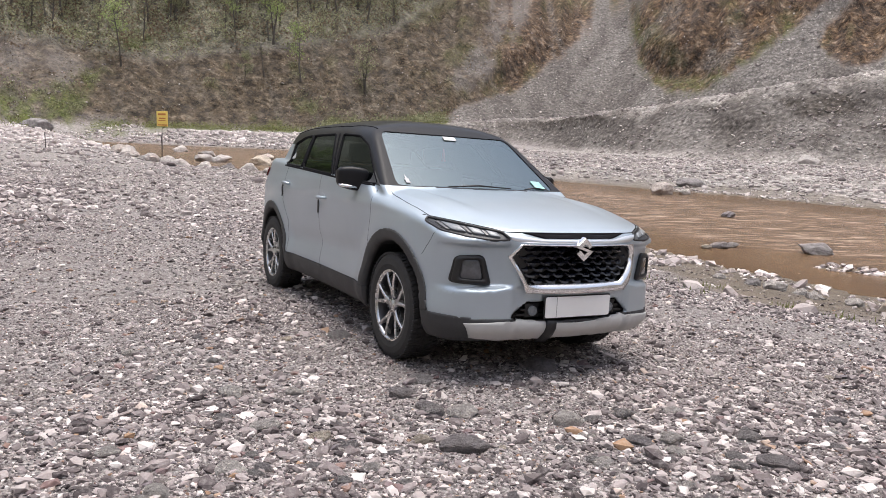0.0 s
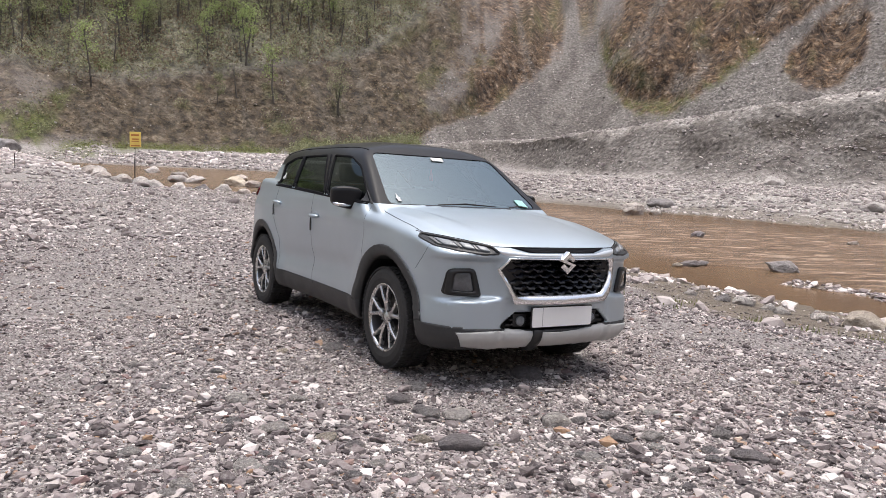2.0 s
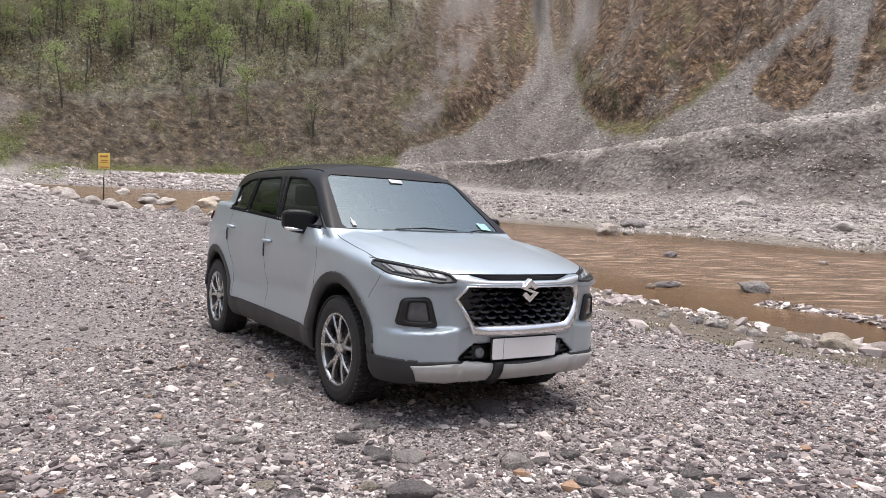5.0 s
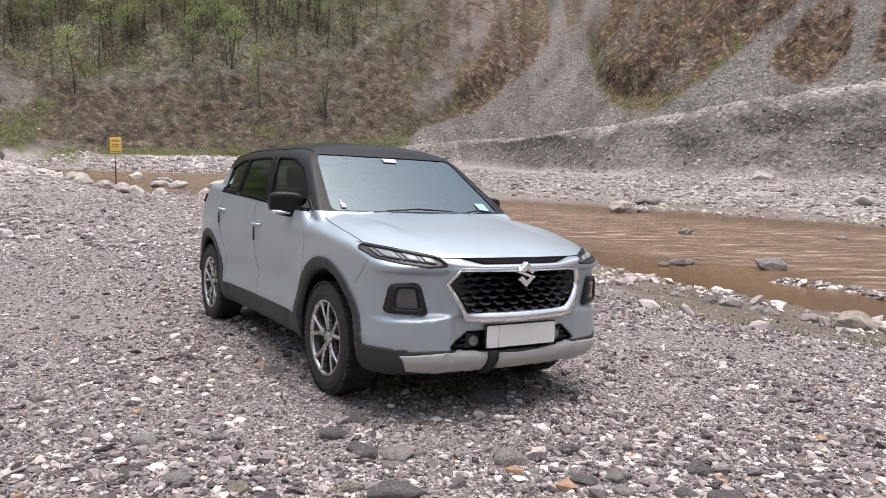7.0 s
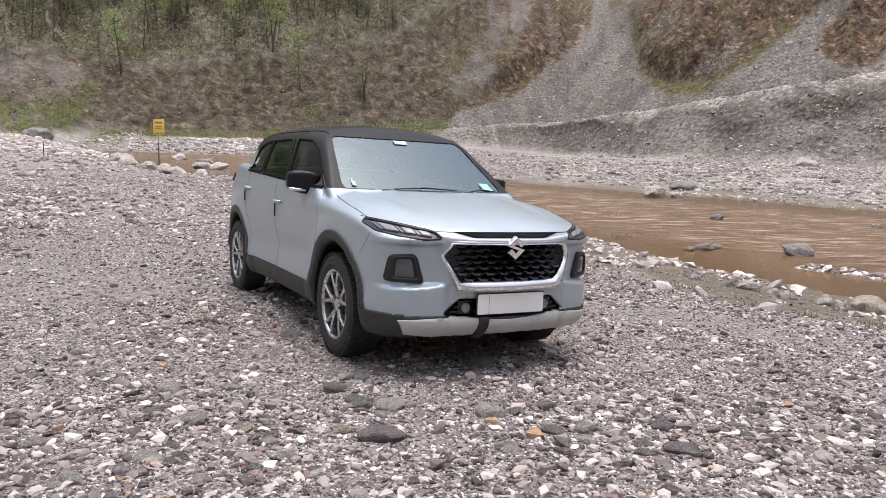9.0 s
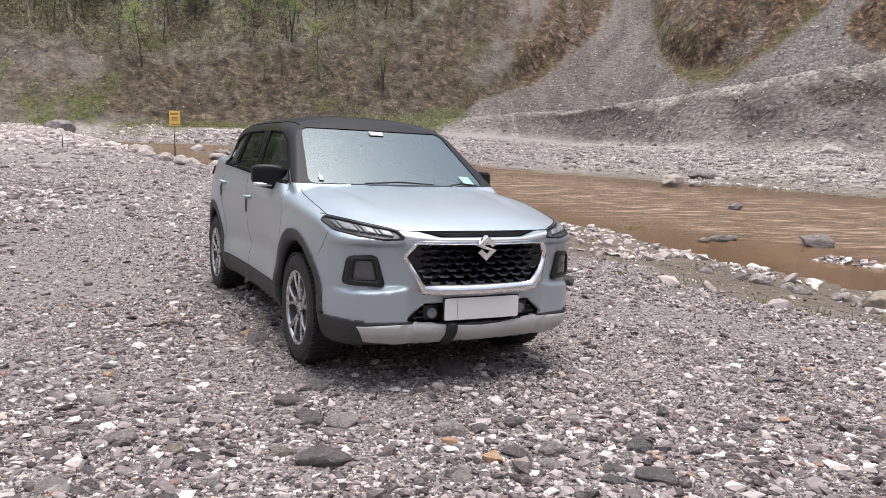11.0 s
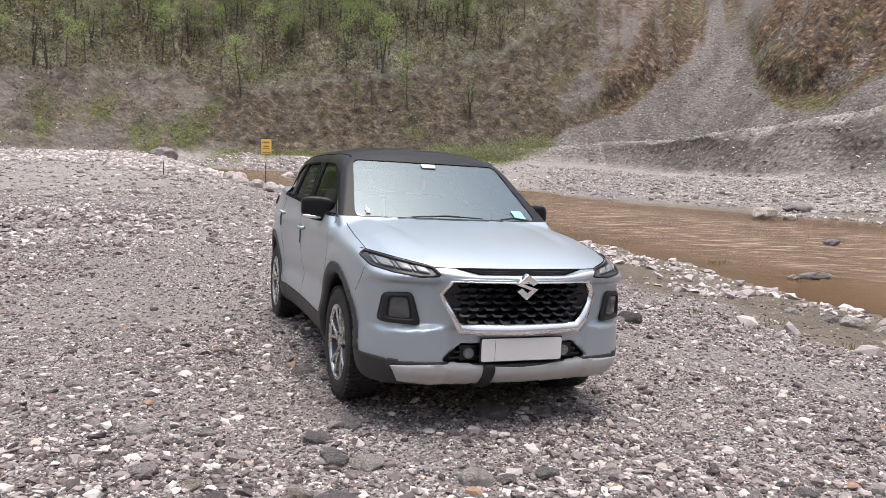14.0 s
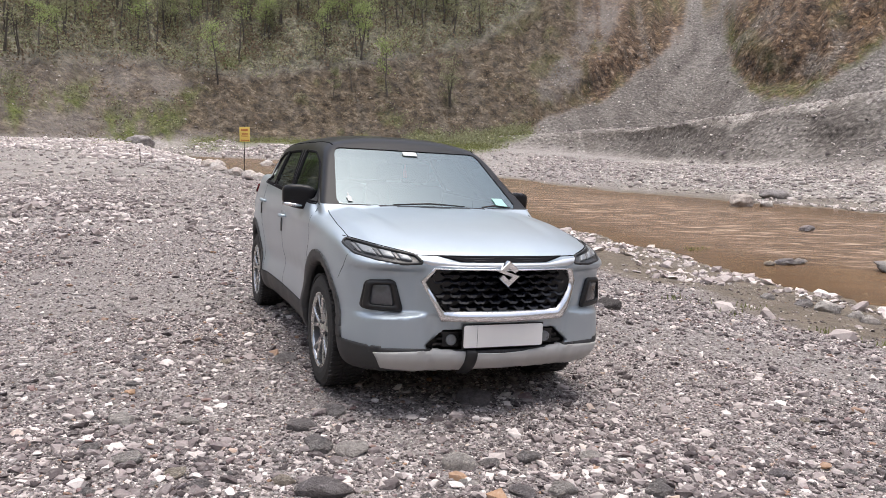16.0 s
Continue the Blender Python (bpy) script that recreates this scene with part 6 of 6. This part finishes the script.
TONES = {"w": tinted_stone("pale_stone", (0.37, 0.335, 0.312), (0.68, 0.635, 0.60)), "m": tinted_stone("grey_stone", (0.16, 0.148, 0.145), (0.36, 0.335, 0.33)),
         "d": tinted_stone("dark_slate_stone", (0.165, 0.148, 0.152), (0.31, 0.282, 0.285)), "p": tinted_stone("pinkish_stone", (0.36, 0.305, 0.27), (0.66, 0.59, 0.535)), "t": tinted_stone("ochre_stone", (0.37, 0.31, 0.24), (0.66, 0.58, 0.48)),
         "k": tinted_stone("black_stone", (0.018, 0.016, 0.016), (0.06, 0.055, 0.055))}
MESHES = {}
ROUGH = []
for k in range(8):
    bm = bmesh.new()
    bmesh.ops.create_icosphere(bm, subdivisions=4, radius=1.0)
    r = random.Random(140 + k)
    planes = [(Vector((r.gauss(0, 1), r.gauss(0, 1), r.gauss(0, 0.8))).normalized(), r.uniform(0.62, 0.86)) for _ in range(11)]
    wide, flat = r.uniform(0.62, 0.85), r.uniform(0.52, 0.68)
    off = r.uniform(0, 50)
    for v in bm.verts:
        p = v.co.copy()
        for n, c in planes:
            d = p.dot(n) - c
            if d > 0:
                p -= n * d * 0.92
        p *= 1 + 0.15 * noise.fractal(p * 1.7 + Vector((off, 0, 0)), 1.0, 2.1, 4)
        p += 0.06 * noise.noise_vector(p * 5 + Vector((0, off, 0)))
        v.co = Vector((p.x, p.y * wide, p.z * flat)) * 1.12
    for f in bm.faces:
        f.smooth = True
    me = bpy.data.meshes.new("boulder")
    bm.to_mesh(me)
    bm.free()
    ROUGH.append(me)


def single_stone(x, y, size, tone, k, flat=1.0, name="stone", z=None):
    key = (tone, k % len(ROUND), name)
    if key not in MESHES:
        me = (ROUND if name == "stone" else ROUGH)[key[1]].copy()
        me.name = name
        me.materials.append(TONES[tone])
        MESHES[key] = me
    ob = new(name, MESHES[key])
    if z is None:
        z = float(height(np.array([x]), np.array([y]))[0])
    ob.matrix_world = pose(x, y, z + size * 0.12, random.uniform(-9, 9), random.uniform(-9, 9), random.uniform(-40, 40)) @ Matrix.Diagonal((size, size, size * flat, 1))
    return ob


# stones that stand out on the gravel, by place, half width and tone
MARKED = [(-0.82, 2.8, 0.076, "w"), (0.12, 3.23, 0.114, "d"), (-0.81, 3.32, 0.084, "w"), (-0.02, 3.69, 0.068, "m"), (0.12, 3.71, 0.083, "w"), (-0.2, 3.96, 0.08, "d"),
          (-0.11, 4.22, 0.076, "m"), (0.67, 3.6, 0.09, "w"), (1.28, 3.89, 0.066, "w"), (1.13, 3.43, 0.074, "w"), (1.55, 3.2, 0.1, "d"), (1.56, 3.54, 0.063, "m"),
          (0.72, 3.05, 0.046, "w"), (-0.27, 2.94, 0.04, "w"), (-0.54, 3.23, 0.057, "t"), (-0.07, 3.28, 0.049, "t"), (-0.78, 3.85, 0.064, "w"), (2.18, 3.9, 0.063, "d")]
MARKED += [(0.96, 3.35, 0.072, "d"), (0.66, 4.62, 0.115, "d"), (-0.74, 5.24, 0.084, "m"), (-1.1, 3.77, 0.067, "w"), (-1.08, 5.04, 0.045, "t"), (-1.03, 2.56, 0.058, "w"),
           (1.38, 3.26, 0.058, "m"), (0.98, 3.78, 0.07, "m"), (-1.36, 2.9, 0.056, "w"), (1.87, 8.82, 0.16, "k"), (1.75, 8.75, 0.10, "d"), (-0.06, 3.75, 0.06, "d"), (0.8, 3.66, 0.05, "m"), (-1.9, 4.4, 0.05, "w")]
for k, (x, y, size, tone) in enumerate(MARKED):
    single_stone(x, y, size * 1.2, tone, k, 0.85 if tone == "d" else 1.0).parent = ground
count = 0
while count < 240:
    b, r = radians(random.uniform(-40, 38)), random.uniform(2.1, 9.0)
    x, y = r * math.sin(b), r * math.cos(b)
    if math.hypot(x - 0.3, (y - 6.2) * 0.8) < 2.2 or float(lane(np.array([x]), np.array([y]))[0]) > 0.5 and random.random() < 0.8:
        continue
    if float(river_distance(np.array([x]), np.array([y]))[0]) < 0.3:
        continue
    single_stone(x, y, (0.022 + 0.036 * random.random() ** 2) * (0.85 + 0.03 * r), random.choices("wmdt", (5, 6, 4, 0.5))[0], count, random.uniform(0.7, 1.0)).parent = ground
    count += 1


def boulder(x, y, size, tone, k, label, z=None, flat=1.0):
    return tagged(single_stone(x, y, size, tone, k, flat, "boulder", z), label, "boulder", "boulders by the river")


boulder(10.2, 35.0, 0.62, "p", 1, "pale pinkish boulder standing in the river", WATER_LEVEL + 0.12)
boulder(11.4, 35.4, 0.3, "w", 2, "small pale stone beside the boulder in the river", WATER_LEVEL + 0.05)
boulder(6.55, 17.4, 0.22, "d", 3, "dark wet stone in the shallow river", WATER_LEVEL + 0.03, 0.7)
boulder(6.9, 17.6, 0.16, "m", 5, "dark wet stone in the shallow river", WATER_LEVEL + 0.03, 0.7)
boulder(6.15, 17.2, 0.12, "t", 4, "brown stone in the shallow river", WATER_LEVEL + 0.02)
boulder(8.6, 17.0, 0.42, "m", 6, "grey layered rock in the shallow river", WATER_LEVEL + 0.04, 0.6)
boulder(9.6, 25.0, 0.26, "d", 0, "dark flat stone in the river", WATER_LEVEL + 0.02, 0.7)
boulder(14.2, 23.5, 0.16, "p", 3, "small pale stone in the river", WATER_LEVEL + 0.02)
boulder(6.30, 9.95, 0.33, "t", 7, "pale ochre boulder on the muddy bank")
boulder(6.72, 9.55, 0.24, "p", 0, "pale pinkish boulder on the muddy bank")
boulder(6.95, 9.2, 0.17, "m", 2, "grey stone beside the bank boulders")
boulder(5.28, 11.56, 0.20, "w", 1, "pale stone at the water's edge")
boulder(5.05, 11.85, 0.15, "m", 3, "grey stone at the water's edge")
boulder(5.55, 11.3, 0.13, "w", 6, "pale stone at the water's edge")
boulder(5.55, 10.85, 0.14, "w", 5, "pale stone at the water's edge")
boulder(5.95, 10.5, 0.16, "w", 2, "pale stone at the water's edge")
boulder(4.6, 12.2, 0.12, "w", 4, "pale stone at the water's edge")
for x, y, size, tone, k in ((-15.6, 43.9, 0.62, "w", 4), (-14.5, 44.9, 0.5, "w", 6), (-17.6, 47.4, 0.6, "w", 0), (-19.4, 49.4, 0.55, "p", 1), (-20.8, 51.8, 0.5, "w", 3), (-22.5, 57.2, 0.75, "w", 2), (-24.2, 57.6, 0.6, "p", 5),
                            (-26.5, 62.5, 0.8, "w", 7), (-28.5, 65.5, 0.85, "p", 0), (-31.5, 74.0, 1.0, "w", 1), (-12.6, 43.2, 0.45, "m", 3), (-11.2, 42.5, 0.5, "w", 6), (-9.6, 40.6, 0.4, "p", 2)):
    boulder(x, y, size, tone, k, "pale rounded boulder on the river's edge")
for x, y, size, tone, k in ((-18.1, 56.1, 0.75, "w", 2), (-16.5, 55.0, 0.7, "w", 5), (-12.9, 52.6, 0.9, "t", 7), (-11.4, 51.2, 0.6, "p", 1), (-21.0, 66.0, 0.7, "w", 3), (-15.0, 63.0, 0.6, "p", 4), (-27.0, 76.0, 0.8, "w", 6)):
    boulder(x, y, size, tone, k, "pale boulder standing in the shallow river", WATER_LEVEL + 0.1, 0.8)
boulder(13.0, 39.4, 0.85, "m", 2, "low grey boulder on the far gravel bar", None, 0.7)
boulder(24.0, 38.0, 1.0, "w", 5, "low pale boulder on the far gravel bar", None, 0.6)
boulder(41.0, 85.0, 1.3, "w", 7, "pale boulder at the foot of the terrace")
boulder(-66.0, 121.0, 2.6, "m", 1, "large grey boulder at the foot of the slope")


# ---- trees and undergrowth on the hillside ----
def leaf_material(name, low, high):
    m = Nodes(name, Roughness=0.7, Specular_IOR_Level=0.15)
    r = m.node("NewGeometry").outputs["Random Per Island"]
    o = m.node("ObjectInfo").outputs["Random"]
    c = m.mix(0.35, m.ramp(r, [(0.0, low), (1.0, high)]), m.ramp(o, [(0.0, low), (1.0, high)]))
    m.set("Base Color", c)
    thin = m.node("BsdfTranslucent", {"Color": c})
    both = m.node("MixShader", {0: 0.45})
    m.t.links.new(m.bsdf.outputs[0], both.inputs[1])
    m.t.links.new(thin.outputs[0], both.inputs[2])
    m.t.links.new(both.outputs[0], m.t.nodes["Material Output"].inputs[0])
    return m.mat


FRESH = leaf_material("fresh_leaves", (0.21, 0.255, 0.10), (0.46, 0.54, 0.24))
DULL = leaf_material("dull_leaves", (0.19, 0.195, 0.12), (0.40, 0.40, 0.25))
TWIGS = leaf_material("dry_brush", (0.10, 0.074, 0.055), (0.33, 0.25, 0.18))
BRACKEN = leaf_material("dead_bracken", (0.075, 0.060, 0.042), (0.24, 0.195, 0.135))
GRASS = leaf_material("green_grass", (0.10, 0.115, 0.04), (0.25, 0.265, 0.105))
BARK = plain("grey_bark", (0.105, 0.092, 0.080), 0.9, 0.0, 0.35, 3, 0.3)


def clump(rng, centre, spread, n, size):
    """Small leaf faces scattered round a point."""
    p = rng.normal(0, 1, (n, 3)) * np.array(spread) * 0.5 + centre
    u = rng.normal(0, 1, (n, 3))
    u /= np.linalg.norm(u, axis=1, keepdims=True)
    w = np.cross(u, rng.normal(0, 1, (n, 3)))
    w /= np.linalg.norm(w, axis=1, keepdims=True)
    s = size * rng.uniform(0.6, 1.4, (n, 1))
    return np.stack([p - u * s, p + w * s * 0.7, p + u * s, p - w * s * 0.7], 1)


def tree(seed, tall, leafy, material):
    """A slender tree with a forked trunk, limbs and a ragged open crown."""
    rng, r = np.random.default_rng(seed), random.Random(seed)
    bm = bmesh.new()
    leaves = []
    stems = r.choice((1, 1, 2))
    for s in range(stems):
        lean = Vector((r.uniform(-0.14, 0.14), r.uniform(-0.14, 0.14), 1))
        p, pts = Vector((0.3 * s, 0, -0.8)), []
        steps = 8
        for k in range(steps + 1):
            pts.append(tuple(p))
            p = p + (lean + Vector((r.uniform(-0.12, 0.12), r.uniform(-0.12, 0.12), 0))).normalized() * (tall / steps)
        tube(bm, pts, 0.1, 6, [0.24 * (1 - 0.8 * k / steps) * tall / 12 for k in range(steps + 1)])
        for k in range(9):
            t = r.uniform(0.38, 0.98)
            i = min(int(t * steps), steps - 1)
            a = Vector(pts[i]).lerp(Vector(pts[i + 1]), t * steps - i)
            q = r.uniform(0, 6.28)
            reach = tall * r.uniform(0.12, 0.27) * (1.25 - 0.6 * t)
            out = Vector((math.cos(q), math.sin(q), r.uniform(0.45, 1.1))).normalized()
            m1 = a + out * reach * 0.5 + Vector((0, 0, r.uniform(-0.2, 0.3)))
            e = a + out * reach
            tube(bm, [tuple(a), tuple(m1), tuple(e)], 0.05, 4, [0.075 * tall / 12, 0.05 * tall / 12, 0.018])
            for c in (m1, e, e + out * 0.5):
                if r.random() < leafy:
                    leaves.append(clump(rng, np.array(c), (tall * 0.13, tall * 0.13, tall * 0.08), int(30 * leafy) + 4, 0.20))
        if leafy > 0.4:
            leaves.append(clump(rng, np.array(pts[-1]), (tall * 0.18, tall * 0.18, tall * 0.12), 70, 0.20))
    base = tagged(new("tree"), "slender tree with thin grey trunk and sparse spring leaves" if leafy > 0.4 else "bare slender tree with thin grey branches", "tree", "trees on the hillside")
    part("trunk", bm, BARK, base, smooth=True)
    if leaves:
        q = np.concatenate(leaves).reshape(-1, 3)
        array_object("crown", q, np.arange(len(q)).reshape(-1, 4), material, base)
    return base


def plant_trees():
    kinds = [tree(1, 13, 0.75, FRESH), tree(2, 11, 0.6, FRESH), tree(3, 14, 0.8, FRESH), tree(4, 10, 0.55, DULL), tree(5, 12, 0.5, DULL), tree(6, 9, 0.12, DULL), tree(7, 11, 0.15, DULL), tree(8, 8, 0.7, DULL)]
    rng = random.Random(77)
    rngn = np.random.default_rng(78)
    n = 2000
    x, y = sector(rngn, n, 150, 225, -45, 7)
    z = height(x, y)
    forest = zones(x, y, z)[4]
    b, r = plan(x, y)
    used = set()
    count = 0
    for i in range(n):
        if forest[i] < 0.6 or count > 285:
            continue
        weights = (4, 4, 4, 3, 3, 3, 3, 2) if b[i] < -6 else (1, 1, 1, 2, 3, 5, 5, 2)
        k = rng.choices(range(8), weights)[0]
        m = pose(x[i], y[i], z[i], 0, 0, rng.uniform(0, 360)) @ Matrix.Scale(rng.uniform(0.7, 1.15), 4)
        if k not in used:
            used.add(k)
            kinds[k].matrix_basis = m
        else:
            t = copy_thing(kinds[k], m)
            t.scale = m.to_scale()
        count += 1
    # lone trees and shrubs at the wood's edge
    for bb, rr, k, s in ((-23.3, 168, 0, 0.95), (-11.0, 170, 1, 1.1), (-6.2, 172, 4, 0.9), (-15, 169, 7, 0.8), (-13.6, 171, 5, 0.9)):
        px, py = rr * math.sin(radians(bb)), rr * math.cos(radians(bb))
        pz = float(height(np.array([px]), np.array([py]))[0])
        m = pose(px, py, pz, 0, 0, 40 * bb) @ Matrix.Scale(s, 4)
        copy_thing(kinds[k], m).scale = m.to_scale()


plant_trees()


def brush(name, n, seed, r0, r1, b0, b1, weight, size, leaves, spread, material, label, category):
    """Low growth as many small faces in one mesh."""
    rng = np.random.default_rng(seed)
    x, y = sector(rng, n, r0, r1, b0, b1)
    z = height(x, y)
    keep = rng.random(n) < weight(x, y, z)
    out = []
    for px, py, pz in zip(x[keep], y[keep], z[keep]):
        s = size * rng.uniform(0.5, 1.6)
        out.append(clump(rng, np.array((px, py, pz + s * 0.45)), (s * spread, s * spread, s * 0.9), leaves, s * 0.12))
    q = np.concatenate(out).reshape(-1, 3)
    ob = array_object(name, q, np.arange(len(q)).reshape(-1, 4), material)
    return tagged(ob, label, category, kind="stuff")


def in_forest(x, y, z):
    return zones(x, y, z)[4]


def in_rust(x, y, z):
    zz = zones(x, y, z)
    b, r = plan(x, y)
    return zz[2] * (0.55 + 0.45 * field(b * 0.9, r * 0.08, 15))


def in_green(x, y, z):
    zz = zones(x, y, z)
    return np.clip(zz[1] * 1.1, 0, 1)


brush("undergrowth", 6000, 301, 145, 230, -45, 8, lambda x, y, z: 0.6 * in_forest(x, y, z), 1.7, 30, 1.3, DULL, "dull olive undergrowth below the trees", "bushes")
brush("dry_scrub", 9000, 303, 140, 235, -45, 10, lambda x, y, z: 0.7 * in_forest(x, y, z) + 0.06 * in_rust(x, y, z), 1.5, 26, 1.2, TWIGS, "leafless brown scrub on the slope", "bushes")
brush("bracken", 16000, 311, 125, 215, -42, 4, lambda x, y, z: 0.8 * in_rust(x, y, z), 0.8, 9, 1.4, BRACKEN, "dull brown bracken and dead grass on the slope", "bushes")
brush("dry_grass", 24000, 305, 110, 235, 2, 42, in_rust, 0.75, 8, 1.4, TWIGS, "rust-brown dry grass tufts on the slope", "grass")
brush("foot_bushes", 2600, 309, 125, 185, -45, 0, lambda x, y, z: 0.5 * in_green(x, y, z) * ((z > 2.2) | (plan(x, y)[0] > -9.5)), 1.3, 60, 1.3, DULL, "green bushes at the foot of the scree", "bushes")
brush("green_tufts", 20000, 307, 100, 230, -45, 42, in_green, 0.6, 18, 2.0, GRASS, "green grass and weeds at the slope's foot", "grass")


def near_tufts():
    """Small weeds on the muddy bank."""
    rng = np.random.default_rng(331)
    out = []
    for x, y, n in ((3.9, 10.6, 36), (4.4, 9.2, 60), (4.7, 8.4, 50), (5.2, 8.0, 40), (2.9, 10.3, 30), (3.4, 9.6, 34), (5.0, 19.5, 60), (5.3, 19.8, 40), (6.2, 8.8, 30), (7.4, 11.2, 40)):
        z = max(float(height(np.array([x]), np.array([y]))[0]), WATER_LEVEL)
        for _ in range(n):
            a, l = rng.uniform(0, 6.28), rng.uniform(0.03, 0.10)
            p = np.array((x + rng.normal(0, 0.13), y + rng.normal(0, 0.13), z - 0.01))
            tip = p + np.array((math.cos(a) * l * 0.5, math.sin(a) * l * 0.5, l))
            w = np.array((-math.sin(a), math.cos(a), 0)) * 0.006
            out.append(np.stack([p - w, p + w, (p + tip) / 2 + w * 0.8, tip]))
    q = np.concatenate(out)
    ob = array_object("weeds", q, np.arange(len(q)).reshape(-1, 4), GRASS)
    tagged(ob, "thin green weeds on the muddy bank", "weeds", kind="stuff")


near_tufts()


# ---- the warning sign on the bank ----
def warning_sign(x, y):
    z = float(height(np.array([x]), np.array([y]))[0])
    sign = tagged(new("warning_sign"), "yellow warning sign on a thin iron post", "sign")
    bm = bmesh.new()
    tube(bm, [(0, 0, -0.3), (0.04, 0, 1.6), (0.12, 0.0, 2.9)], 0.035, 8)
    part("post", bm, IRON, sign, "thin dark iron post")
    bm = bmesh.new()
    box(bm, 0.14, -0.05, 2.84, 0.86, 0.02, 0.98, 0.008)
    panel = part("panel", bm, YELLOW, sign, "yellow painted panel")
    for k, (w, zz, h) in enumerate(((0.60, 3.12, 0.12), (0.50, 2.86, 0.09), (0.54, 2.72, 0.06), (0.70, 2.44, 0.07))):
        bm = bmesh.new()
        box(bm, 0.14 + (0.02 if k % 2 else -0.01), -0.064, zz, w, 0.004, h)
        part("lettering", bm, SIGN_INK, panel, smooth=False)
    sign.matrix_world = pose(x, y, z, 0, 0, -18)
    return sign


warning_sign(-18.6, 49.0)


def marker_post(x, y):
    z = float(height(np.array([x]), np.array([y]))[0])
    bm = bmesh.new()
    tube(bm, [(0, 0, -0.2), (0.01, 0, 0.6), (0.0, 0, 1.3)], 0.03, 6)
    ob = bm_object("marker_post", bm, IRON)
    ob.location = (x, y, z)
    return tagged(ob, "thin dark iron post standing on the gravel", "post")


marker_post(-30.5, 57.0)
